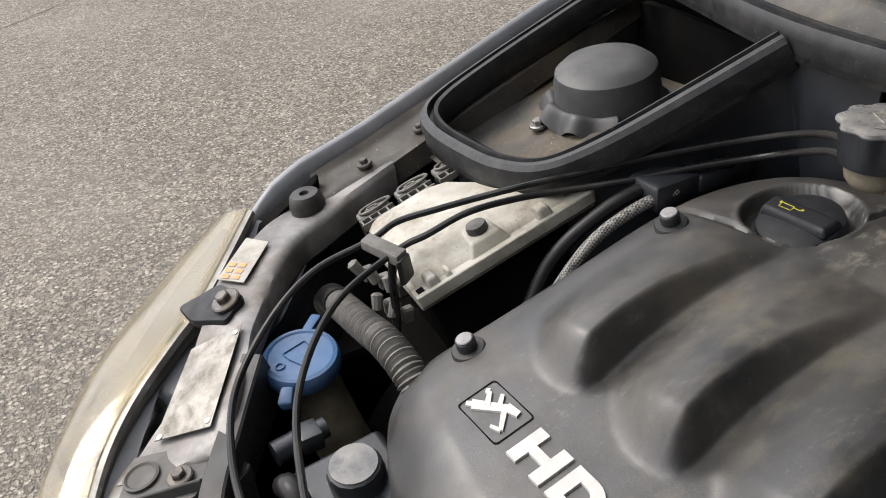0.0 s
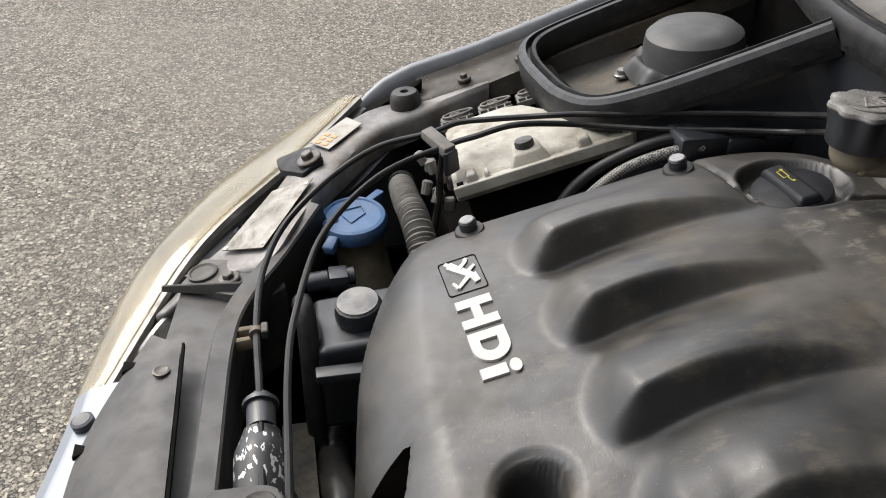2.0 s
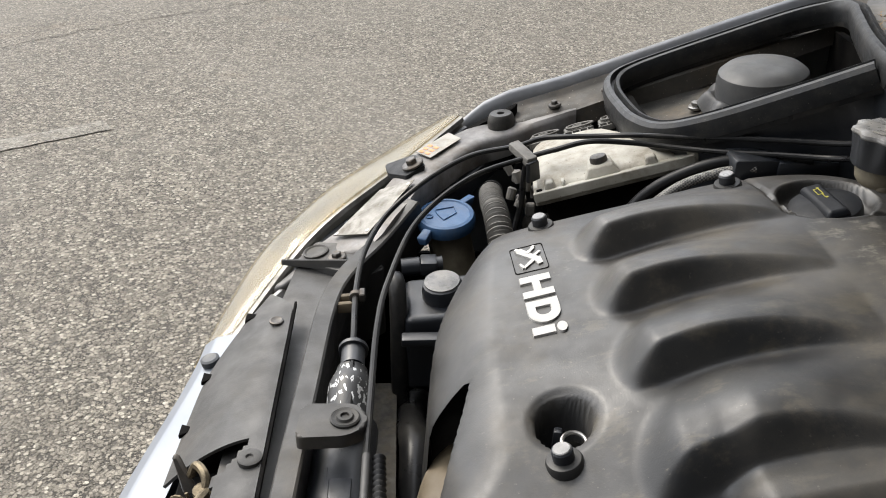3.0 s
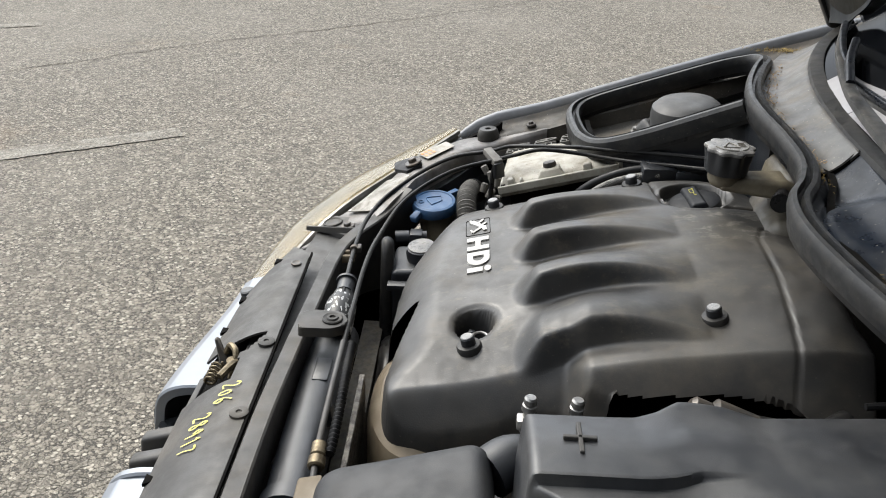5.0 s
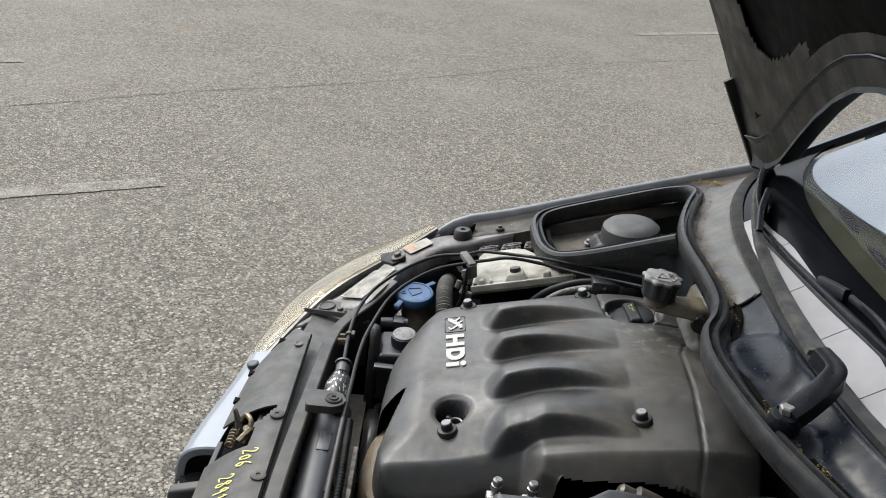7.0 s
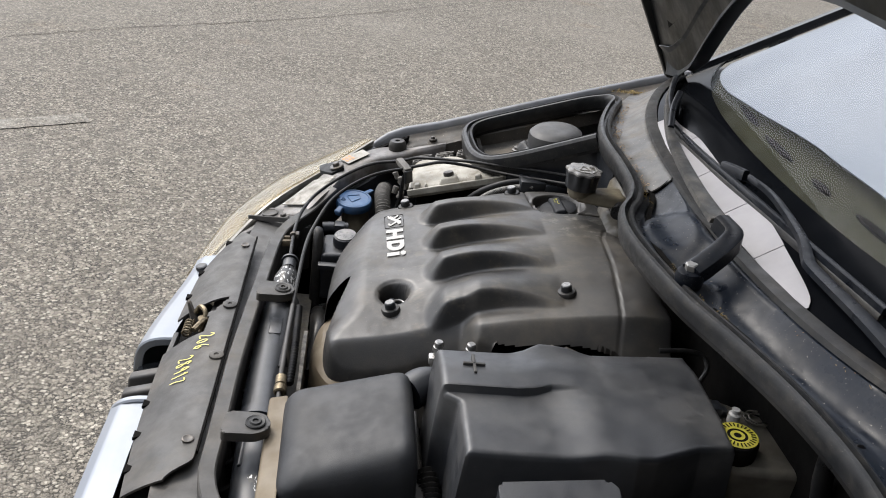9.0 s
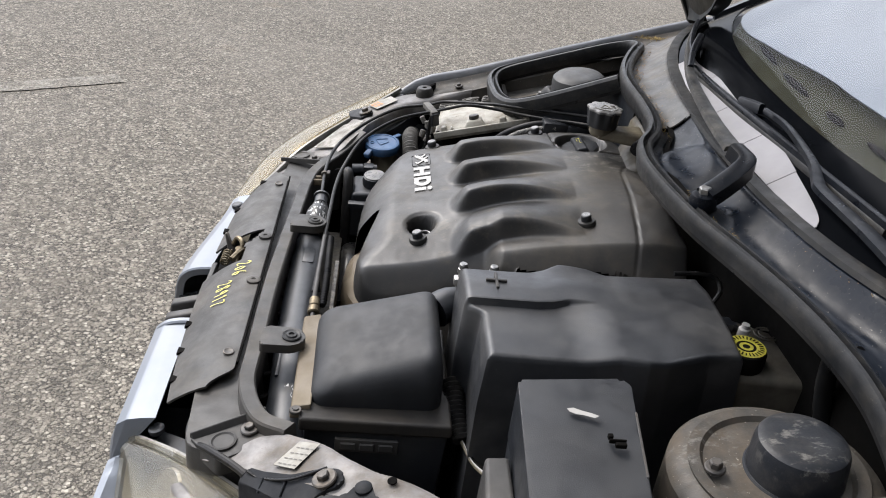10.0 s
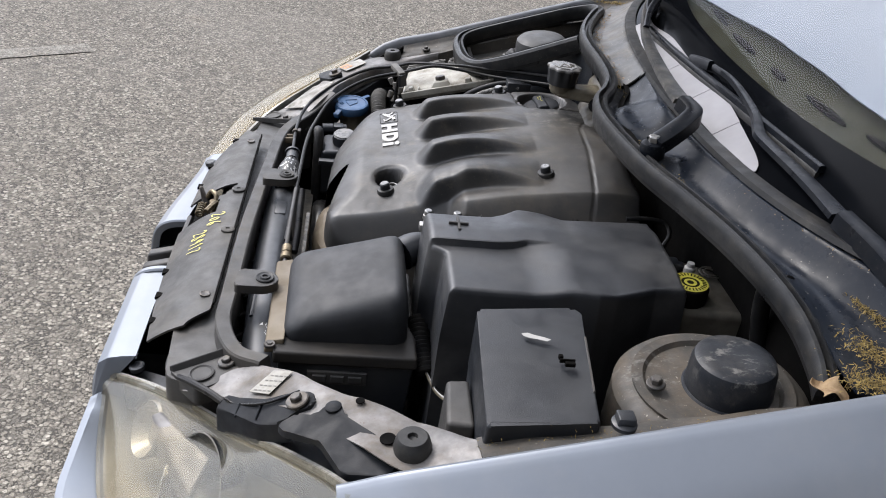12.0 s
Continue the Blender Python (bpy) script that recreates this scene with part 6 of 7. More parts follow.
def scalloped(rows, teeth=9):
    """Rings of radius, height and scallop depth round the coolant cap."""
    out = []
    for r, h, g in rows:
        out.append([cc + Vector(((r - g * math.sin(a * teeth / 2) ** 2) * math.cos(a), (r - g * math.sin(a * teeth / 2) ** 2) * math.sin(a), h)) for a in (2 * math.pi * k / 108 for k in range(108))])
    return out


ccap = part("cap", skin(scalloped(((0.0255, 0.000, 0.0), (0.0270, 0.002, 0.001), (0.0280, 0.014, 0.002), (0.0300, 0.024, 0.0036), (0.0305, 0.0285, 0.0038), (0.020, 0.0288, 0.0), (0.002, 0.0288, 0.0)))), M_PLASTIC, cool, "scalloped black screw cap", smooth=40)
tri = bmesh.new()
mid = cc + Vector((0, 0, 0.0345))
# Grey holds dust and, on the coolant cap, the sky's sheen
M_CAPFACE = surf("scuffed_cap_face", (0.10, 0.10, 0.10), (0.20, 0.195, 0.187), 0.28, scale=60, dust=(0.3, 0.28, 0.24), amount=0.5, dust_scale=50, bump=0.2)
for k in range(3):
    a0, a1 = radians(90 + 120 * k), radians(210 + 120 * k)
    p, q = [mid + Vector((0.0115 * math.cos(a), 0.0115 * math.sin(a) - 0.003, 0)) for a in (a0, a1)]
    tube([p, q], 0.0008, 6, 1, tri, False)
for a0, n_ in ((200, 8), (300, 5)):
    tube([mid + Vector((0.021 * math.cos(a), 0.021 * math.sin(a), 0)) for a in (radians(a0 + 12 * k) for k in range(n_))], 0.0010, 6, 1, tri, False)
for k in range(4):
    block(mid.x + 0.010, mid.x + 0.018, mid.y - 0.004 + 0.0035 * k, mid.y - 0.0032 + 0.0035 * k, mid.z - 0.0005, mid.z + 0.0006, 0, 1, tri)
part("cap_face", skin(scalloped(((0.0310, 0.0282, 0.0038), (0.0318, 0.0298, 0.0038), (0.0312, 0.0322, 0.0038), (0.0285, 0.0336, 0.0034), (0.020, 0.0341, 0.0), (0.001, 0.0341, 0.0)))), M_CAPFACE, ccap, "scuffed cap face, dust and sky sheen in its grey")
part("warning_mark", tri, M_PLATE, ccap, "pale worn warning mark")
part("outlet", lathe([(0.009, 0.0), (0.009, 0.024), (0.012, 0.025), (0.012, 0.036)], (0.850, 0.170, 0.896), (-0.35, -0.93, 0.05), 16), M_HOSE, cool, "black hose stub")

# ---- control unit box ----
ecu = thing("control_unit_box", (0.60, 0.5, 0.68), "dirty off-white control unit casing with three plugs", "control unit")
EX = Vector((0.161, -0.013, 0.049)).normalized()
EY = Vector((0.18, 0.98, -0.07)).normalized()
EY = (EY - EX * EY.dot(EX)).normalized()
EZ = EX.cross(EY).normalized()
E0 = Vector((0.512, 0.425, 0.771))


def ecu_pt(a, b, c):
    return E0 + EX * a + EY * b + EZ * c


def ecu_box(a0, a1, b0, b1, c0, c1, bev=0.004, ins=0.0, bm=None):
    lo = [ecu_pt(a0, b0, c0), ecu_pt(a1, b0, c0), ecu_pt(a1, b1, c0), ecu_pt(a0, b1, c0)]
    hi = [ecu_pt(a0 + ins, b0 + ins, c1), ecu_pt(a1 - ins, b0 + ins, c1), ecu_pt(a1 - ins, b1 - ins, c1), ecu_pt(a0 + ins, b1 - ins, c1)]
    return hexa(lo, hi, bev, 3, bm)


part("base_plate", hexa([ecu_pt(a, b, -0.010) for a, b in ((0, 0), (0.19, 0), (0.185, 0.06), (0, 0.15))], [ecu_pt(a, b, 0.006) for a, b in ((0, 0), (0.19, 0), (0.185, 0.06), (0, 0.15))], 0.003, 3), M_ALLOY, ecu, "dirty flanged base", even=True)
lid_prof = [(0.010, 0.004), (0.013, 0.010), (0.020, 0.016), (0.040, 0.030), (0.047, 0.0345), (0.056, 0.036), (0.150, 0.037), (0.150, 0.004)]
lid_rows = []
for a, f in ((0.006, 0.55), (0.012, 0.80), (0.018, 0.95), (0.026, 1.0), (0.080, 1.0), (0.10, 1.0), (0.12, 1.0), (0.135, 1.0), (0.150, 1.0), (0.158, 0.95), (0.164, 0.80), (0.170, 0.55)):
    cut = 0.15 - 0.085 * step(0.085, 0.150, a)
    lid_rows.append([ecu_pt(a, min(b, cut), 0.004 + (c - 0.004) * f * 0.58) for b, c in lid_prof])
part("lid", skin(lid_rows), M_ALLOY, ecu, "sloping moulded lid", smooth=30, even=True)
ped = bmesh.new()
hexa([ecu_pt(0.060, 0.006, 0.004), ecu_pt(0.108, 0.006, 0.004), ecu_pt(0.100, 0.058, 0.004), ecu_pt(0.069, 0.058, 0.004)],
     [ecu_pt(0.069, 0.014, 0.017), ecu_pt(0.099, 0.014, 0.017), ecu_pt(0.097, 0.052, 0.021), ecu_pt(0.071, 0.052, 0.021)], 0.003, 3, ped)
part("pedestal", ped, M_ALLOY, ecu, "moulded screw pedestal", even=True)
part("screw_cap", lathe([(0.0105, 0.0), (0.0105, 0.006), (0.0095, 0.0085), (0.002, 0.009)], ecu_pt(0.084, 0.029, 0.0165), EZ, 24), M_IRON, ecu, "dark round screw cap")
for a0, a1, b1, top0 in ((0.014, 0.028, 0.022, 0.017), (0.034, 0.041, 0.018, 0.014), (0.134, 0.150, 0.020, 0.017)):
    part("stiffening_rib", ecu_box(a0, a1, 0.0, b1, 0.004, top0, 0.003, 0.002), M_ALLOY, ecu, "casing rib", even=True)
part("front_lip", ecu_box(0.0, 0.19, -0.004, 0.002, -0.004, 0.0085, 0.0015), M_ALLOY, ecu, "thin raised lip", even=True)
part("drain_slot", ecu_box(0.004, 0.011, 0.006, 0.013, 0.005, 0.0075, 0.0005), M_DARK, ecu, "dark slot in the flange")
lug = lathe([(0.010, -0.006), (0.010, 0.012), (0.007, 0.013), (0.007, 0.016)], ecu_pt(0.193, 0.014, 0.0), EZ, 20)
part("end_lug", lug, M_ALLOY, ecu, "screw lug")
for k in range(3):
    pk = bmesh.new()
    a = 0.002 + 0.047 * k
    ecu_box(a, a + 0.043, 0.152, 0.184, -0.012, 0.016, 0.003, 0.002, pk)
    pg = part("plug", pk, M_HOSE, ecu, "black plug with a grey locking lever")
    lv = bmesh.new()
    for j in range(4):
        ecu_box(a + 0.002 + 0.0102 * j, a + 0.0040 + 0.0102 * j, 0.151, 0.165, 0.014, 0.0225, 0.0006, 0.0, lv)
    for b0 in (0.151, 0.1635):
        ecu_box(a + 0.001, a + 0.042, b0, b0 + 0.0022, 0.015, 0.0225, 0.0006, 0.0, lv)
    loop = [ecu_pt(a + 0.021 + 0.018 * math.cos(t) * (1 + 0.2 * math.cos(t)), 0.1745 + 0.0075 * math.sin(t), 0.025) for t in (2 * math.pi * i / 24 for i in range(25))]
    tube(loop, 0.0016, 8, 1, lv, False)
    loop = [ecu_pt(a + 0.021 + 0.006 * math.cos(t), 0.1745 + 0.003 * math.sin(t), 0.025) for t in (2 * math.pi * i / 16 for i in range(17))]
    tube(loop, 0.0011, 8, 1, lv, False)
    ecu_box(a + 0.002, a + 0.040, 0.1665, 0.184, 0.015, 0.0232, 0.003, 0.0, lv)
    part("lever", lv, M_PLUG, pg, "dusty grey locking lever")
under = bmesh.new()
ecu_box(0.01, 0.18, 0.02, 0.15, -0.10, -0.012, 0.004, 0.0, under)
part("bracket", under, M_DARK, ecu, "dark support bracket")

# ---- cables and hoses on the far side ----
CA = [(0.307, 0.10, 0.728), (0.307, 0.184, 0.739), (0.305, 0.288, 0.737), (0.313, 0.36, 0.745), (0.338, 0.425, 0.757), (0.388, 0.468, 0.782), (0.44, 0.487, 0.803), (0.496, 0.482, 0.817), (0.525, 0.483, 0.826),
      (0.556, 0.468, 0.834), (0.590, 0.454, 0.840), (0.622, 0.435, 0.848), (0.672, 0.418, 0.852), (0.718, 0.394, 0.860), (0.765, 0.366, 0.868), (0.806, 0.332, 0.878), (0.818, 0.292, 0.893), (0.806, 0.254, 0.908), (0.790, 0.226, 0.916)]
CB = [(0.320, -0.10, 0.712), (0.3235, 0.0, 0.728), (0.3265, 0.10, 0.742), (0.330, 0.19, 0.753), (0.340, 0.26, 0.762), (0.372, 0.355, 0.782), (0.435, 0.428, 0.800), (0.508, 0.453, 0.815), (0.535, 0.440, 0.829),
      (0.572, 0.430, 0.843), (0.622, 0.424, 0.843), (0.668, 0.408, 0.843), (0.714, 0.382, 0.848), (0.762, 0.354, 0.856), (0.802, 0.320, 0.866), (0.812, 0.286, 0.880), (0.803, 0.250, 0.896), (0.790, 0.222, 0.902)]
solo("bonnet_cable", tube(CA, 0.0032, 10, 8), M_HOSE, "slim black hose looping past the control unit", "hose", group="slim hoses")
solo("bonnet_cable", tube(CB, 0.0032, 10, 8), M_HOSE, "slim black hose crossing over the blue cap", "hose", group="slim hoses")
hc = thing("hose_clip", (0.499, 0.465, 0.80), "dusty black plastic clip holding two slim hoses", "clip")
part("plate", hexa([(0.484, 0.476, 0.814), (0.502, 0.440, 0.806), (0.517, 0.447, 0.808), (0.499, 0.484, 0.816)], [(0.484, 0.478, 0.823), (0.503, 0.441, 0.816), (0.516, 0.447, 0.818), (0.497, 0.484, 0.825)], 0.002, 2), M_PLUG, hc, "dusty clip plate", even=True)
part("jaw", hexa([(0.502, 0.440, 0.786), (0.507, 0.438, 0.786), (0.522, 0.448, 0.788), (0.515, 0.452, 0.788)], [(0.500, 0.440, 0.812), (0.505, 0.438, 0.812), (0.518, 0.446, 0.814), (0.513, 0.450, 0.814)], 0.002, 2), M_PLASTIC, hc, "black lower jaw", even=True)
part("strap", tube([(0.505, 0.455, 0.81), (0.502, 0.456, 0.785), (0.499, 0.452, 0.75), (0.490, 0.44, 0.715)], 0.0042, 8, 6), M_HOSE, hc, "black strap")
bits = bmesh.new()
for k in range(5):
    c0 = Vector((0.490 + 0.010 * (k % 3), 0.520 - 0.016 * k, 0.772 - 0.004 * k))
    lathe([(0.005, -0.01), (0.006, 0.004), (0.0035, 0.006)], c0, (0.3 * k - 0.6, 0.4, 1), 10, bits)
    block(c0.x + 0.006, c0.x + 0.018, c0.y - 0.006, c0.y + 0.004, c0.z - 0.02, c0.z - 0.004, 0.002, 1, bits)
solo("bracket_end", bits, M_PLUG, "dirty grey bracket end with small studs", "bracket")


def ripple(s):
    return 0.0138 + 0.0015 * math.sin(s * 2 * math.pi / 0.0042)


CORR = [(0.470, 0.530, 0.732), (0.466, 0.485, 0.747), (0.463, 0.437, 0.761), (0.462, 0.392, 0.772), (0.463, 0.355, 0.768), (0.466, 0.325, 0.745)]
corr = thing("corrugated_hose", (0.46, 0.42, 0.7), "grey-black corrugated air hose ending in a smooth sleeve", "hose")
part("ribbed_tube", tube([tuple(p) for p in dense(CORR, 0.0009)], ripple, 22, 1, None, False), M_PLUG, corr, smooth=60)
part("sleeve", tube([(0.480, 0.600, 0.690), (0.475, 0.565, 0.716), (0.469, 0.522, 0.735)], 0.0160, 20, 4), M_HOSE, corr, "smooth rubber sleeve")

# ---- washer bottle ----
washer = thing("washer_bottle", (0.41, 0.46, 0.55), "stained washer bottle neck with a blue hinged cap", "washer bottle")
bc2 = Vector((0.409, 0.478, 0.724))
bn = Vector((-0.05, -0.12, 1)).normalized()
cap2 = part("cap", lathe([(0.0365, -0.012), (0.0375, -0.006), (0.037, 0.0), (0.035, 0.004), (0.031, 0.005), (0.0295, 0.0035), (0.002, 0.0035)], bc2, bn, 44), M_BLUE, washer, "blue ribbed cap")
tabm = hexa([(0.428, 0.508, 0.715), (0.446, 0.524, 0.715), (0.440, 0.532, 0.715), (0.422, 0.516, 0.715)], [(0.428, 0.508, 0.725), (0.450, 0.526, 0.729), (0.442, 0.534, 0.729), (0.422, 0.516, 0.725)], 0.002, 2)
part("cap_tab", tabm, M_BLUE, cap2)
tab2 = hexa([(0.380, 0.452, 0.708), (0.374, 0.440, 0.704), (0.384, 0.436, 0.704), (0.390, 0.446, 0.708)], [(0.380, 0.452, 0.722), (0.370, 0.440, 0.714), (0.382, 0.434, 0.714), (0.390, 0.446, 0.722)], 0.002, 2)
part("cap_hinge", tab2, M_BLUE, cap2)
mk = bmesh.new()
q = bn.to_track_quat("Z", "Y").to_matrix()
shape = [(-0.016, 0.004), (0.004, 0.018), (0.012, 0.006), (0.002, -0.014), (-0.010, -0.004)]
tube([bc2 + q @ Vector((a, b, 0.0042)) for a, b in shape + shape[:1]], 0.0008, 6, 1, mk, False)
tube([bc2 + q @ Vector((-0.018 + 0.004 * math.cos(t), -0.012 + 0.004 * math.sin(t), 0.0042)) for t in (2 * math.pi * i / 16 for i in range(17))], 0.001, 6, 1, mk, False)
part("washer_mark", mk, M_BLUE, cap2, "moulded washer symbol")
part("neck", tube([bc2 - bn * 0.01, bc2 + Vector((0.006, 0.0, -0.04)), bc2 + Vector((0.016, -0.008, -0.085)), bc2 + Vector((0.03, -0.01, -0.14))], 0.028, 24, 5), M_CREAM, washer, "yellowed filler neck")

# ---- power steering reservoir and bits round it ----
steer = thing("steering_fluid_reservoir", (0.4, 0.33, 0.6), "black steering fluid reservoir with a worn scratched cap", "reservoir")
pc = Vector((0.398, 0.331, 0.716))
part("cap", lathe([(0.0225, -0.022), (0.0240, -0.018), (0.0240, -0.008), (0.0222, -0.001), (0.020, 0.0005), (0.002, 0.001)], pc, (-0.1, -0.1, 1), 14), M_PLASTIC, steer, "octagonal black cap", smooth=25)
part("cap_disc", lathe([(0.0200, -0.001), (0.0200, 0.0022), (0.002, 0.0026)], pc, (-0.1, -0.1, 1), 30), M_CAPFACE, steer, "scuffed pale cap top")
part("body", hexa([(0.352, 0.285, 0.60), (0.445, 0.285, 0.60), (0.445, 0.385, 0.60), (0.352, 0.385, 0.60)], [(0.356, 0.292, 0.692), (0.44, 0.292, 0.700), (0.44, 0.38, 0.700), (0.356, 0.38, 0.692)], 0.008, 3), M_PLASTIC, steer, even=True)
part("ledge", block(0.352, 0.45, 0.268, 0.284, 0.672, 0.682, 0.002, 2), M_PLASTIC, steer, "ledge bar")
plug = bmesh.new()
lathe([(0.0115, 0.0), (0.0115, 0.022), (0.0095, 0.024), (0.0095, 0.05)], (0.352, 0.405, 0.692), (1, 0.1, 0.05), 18, plug)
block(0.375, 0.395, 0.394, 0.418, 0.686, 0.704, 0.002, 2, plug)
solo("wiring_plug", plug, M_PLASTIC, "black wiring plug beside the washer bottle", "plug")
solo("rubber_hose", tube([(0.345, 0.352, 0.705), (0.346, 0.338, 0.716), (0.348, 0.322, 0.712), (0.349, 0.305, 0.68), (0.349, 0.29, 0.62), (0.35, 0.28, 0.55)], 0.010, 12, 6), M_HOSE, "thick black rubber hose bent downwards", "hose")
solo("coolant_hose", tube([(0.36, 0.10, 0.56), (0.365, 0.18, 0.60), (0.36, 0.26, 0.58), (0.37, 0.34, 0.54)], 0.017, 14, 6), M_HOSE, "black hose low in the bay", "hose")
# Filler casting; the bay's shade is in its near-black colour
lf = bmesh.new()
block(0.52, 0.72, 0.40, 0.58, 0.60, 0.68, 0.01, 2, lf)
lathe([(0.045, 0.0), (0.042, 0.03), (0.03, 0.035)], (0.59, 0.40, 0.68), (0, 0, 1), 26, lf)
solo("gearbox_mount", lf, M_DARK, "mount casting below the control unit, bay shade in its colour", "mount")

# braided pipe and connectors between the cover and the tray
solo("braided_hose", tube([(0.600, 0.372, 0.735), (0.625, 0.371, 0.775), (0.66, 0.366, 0.812), (0.70, 0.360, 0.832), (0.74, 0.352, 0.842)], 0.0056, 12, 8), M_BRAID, "braided grey sleeve hose behind the engine cover", "hose")
solo("rubber_hose", tube([(0.600, 0.389, 0.745), (0.63, 0.390, 0.79), (0.67, 0.382, 0.822), (0.72, 0.372, 0.842), (0.80, 0.35, 0.852)], 0.0068, 12, 8), M_HOSE, "black hose behind the engine cover", "hose")
cn = bmesh.new()
block(0.715, 0.765, 0.348, 0.388, 0.826, 0.852, 0.004, 2, cn)
block(0.762, 0.83, 0.345, 0.375, 0.832, 0.850, 0.004, 2, cn)
solo("connector_block", cn, M_PLASTIC, "black connector block behind the engine cover", "connector")

# ---- data plate, stickers, stops and bolts on the far shelf ----
def shelf_quad(corners, prof, lift, thick=0.001):
    return hexa([(x, y, line_z(prof, x) + lift - thick) for x, y in corners], [(x, y, line_z(prof, x) + lift) for x, y in corners], 0, 1)


dp = thing("data_plate", (0.31, 0.5, 0.72), "stained aluminium data plate riveted to the far shelf", "plate")
plate_c = [(0.266, 0.468), (0.311, 0.433), (0.370, 0.508), (0.324, 0.540)]
part("plate", shelf_quad(plate_c, FAR_SHELF, 0.006), M_PLATE, dp, smooth=0)
for x, y in ((0.271, 0.467), (0.311, 0.441), (0.362, 0.505)):
    part("rivet", lathe([(0.0032, 0), (0.0032, 0.001), (0.0018, 0.0016)], (x, y, line_z(FAR_SHELF, x) + 0.006), (-0.4, 0, 1), 12), M_STEEL, dp, "small rivet")
bars = bmesh.new()
ua, va = Vector((0.045, -0.035, 0)), Vector((0.058, 0.073, 0))
for k in range(7):
    o = Vector((0.266, 0.468, 0)) + va * (0.2 + 0.09 * k) + ua * 0.25
    for j in range(3):
        p = o + ua * (0.19 * j)
        qd = [p, p + ua * (0.10 + 0.06 * ((k + j) % 2)), p + ua * (0.10 + 0.06 * ((k + j) % 2)) + va * 0.025, p + va * 0.025]
        f = bars.faces.new([bars.verts.new((v.x, v.y, line_z(FAR_SHELF, v.x) + 0.0066)) for v in qd])
part("stamped_bars", bars, M_SLAM, dp, "rows of stamped bars", smooth=0)
stk = thing("sticker", (0.40, 0.60, 0.76), "pale sticker with orange print on the far shelf", "sticker", group="stickers")
part("paper", shelf_quad([(0.372, 0.600), (0.392, 0.572), (0.436, 0.622), (0.420, 0.650)], FAR_SHELF, 0.0045), M_STICKER, stk, smooth=0)
ob = bmesh.new()
for k in range(2):
    for j in range(3):
        o = Vector((0.376 + 0.008 * k + 0.006 * j, 0.598 - 0.010 * k + 0.0075 * j, 0))
        ob.faces.new([ob.verts.new((o.x + a, o.y + b, line_z(FAR_SHELF, o.x + a) + 0.0052)) for a, b in ((0, 0), (0.005, -0.007), (0.009, -0.0025), (0.004, 0.0045))])
part("orange_bars", ob, M_ORANGE, stk, "orange print bars", smooth=0)
stn = thing("sticker", (0.33, -0.5, 0.74), "small dirty white sticker on the near shelf", "sticker", group="stickers")
part("paper", shelf_quad([(0.312, -0.498), (0.338, -0.478), (0.362, -0.497), (0.337, -0.520)], NEAR_SHELF, 0.0045), M_STICKER, stn, smooth=0)
sb = bmesh.new()
for k in range(4):
    for m in range(4):
        o = Vector((0.3175 + 0.0058 * k + 0.0055 * m, -0.500 + 0.0045 * k - 0.0046 * m, 0))
        sb.faces.new([sb.verts.new((o.x + a, o.y + b, line_z(NEAR_SHELF, o.x + a) + 0.0052)) for a, b in ((0, 0), (0.0038, -0.0032), (0.0047, -0.0025), (0.0009, 0.0007))])
part("print_bars", sb, M_PLUG, stn, "faded print bars", smooth=0)
for at in ((0.496, 0.662, line_z(FAR_SHELF, 0.496) + 0.003), (0.493, -0.645, line_z(NEAR_SHELF, 0.493) + 0.002)):
    rb = lathe([(0.0195, -0.003), (0.020, 0.004), (0.0175, 0.014), (0.015, 0.017), (0.0055, 0.017), (0.0045, 0.013), (0.001, 0.012)], at, (-0.1, 0, 1), 32)
    solo("bump_stop", rb, M_RUBBER, "round black rubber bonnet stop", "rubber stop", group="bonnet stops")
pbk = prism(rounded([(0.335, 0.575), (0.36, 0.530), (0.385, 0.545), (0.372, 0.585), (0.33, 0.612)], 0.005, 3), 0.735, lambda x, y: line_z(FAR_SHELF, x) + 0.007, 0.001)
solo("lamp_bracket", pbk, M_LAMPBLACK, "black lamp bracket bolted to the far shelf", "bracket", group="lamp brackets", even=True)
bolt(car, (0.368, 0.553, line_z(FAR_SHELF, 0.368) + 0.008), 0.0075, 0.008, (-0.4, 0, 1), 0.015)
nb = thing("lamp_bracket", (0.34, -0.53, 0.72), "black plastic lamp bracket with a long bolted arm", "bracket", group="lamp brackets")
part("arm", prism(rounded([(0.284, -0.490), (0.30, -0.502), (0.335, -0.528), (0.360, -0.536), (0.385, -0.545), (0.392, -0.556), (0.388, -0.568), (0.366, -0.572), (0.348, -0.563), (0.328, -0.550), (0.302, -0.525), (0.274, -0.505)], 0.005, 4),
                  lambda x, y: line_z(NEAR_SHELF, x) - 0.030 - 0.45 * max(0.0, 0.0 - (y + 0.535 + 0.62 * (x - 0.335))), lambda x, y: line_z(NEAR_SHELF, x) + 0.005 - 0.75 * max(0.0, 0.0 - (y + 0.535 + 0.62 * (x - 0.335))) * step(0.372, 0.352, x), 0.003, 2), M_LAMPBLACK, nb, even=True)
for k in range(2):
    part("wall_rib", tube([(0.304 + 0.026 * k, -0.513 - 0.017 * k, line_z(NEAR_SHELF, 0.304 + 0.026 * k) + 0.004), (0.299 + 0.026 * k, -0.524 - 0.019 * k, line_z(NEAR_SHELF, 0.299 + 0.026 * k) - 0.006)], 0.0016, 8, 2), M_LAMPBLACK, nb, "thin wall rib")
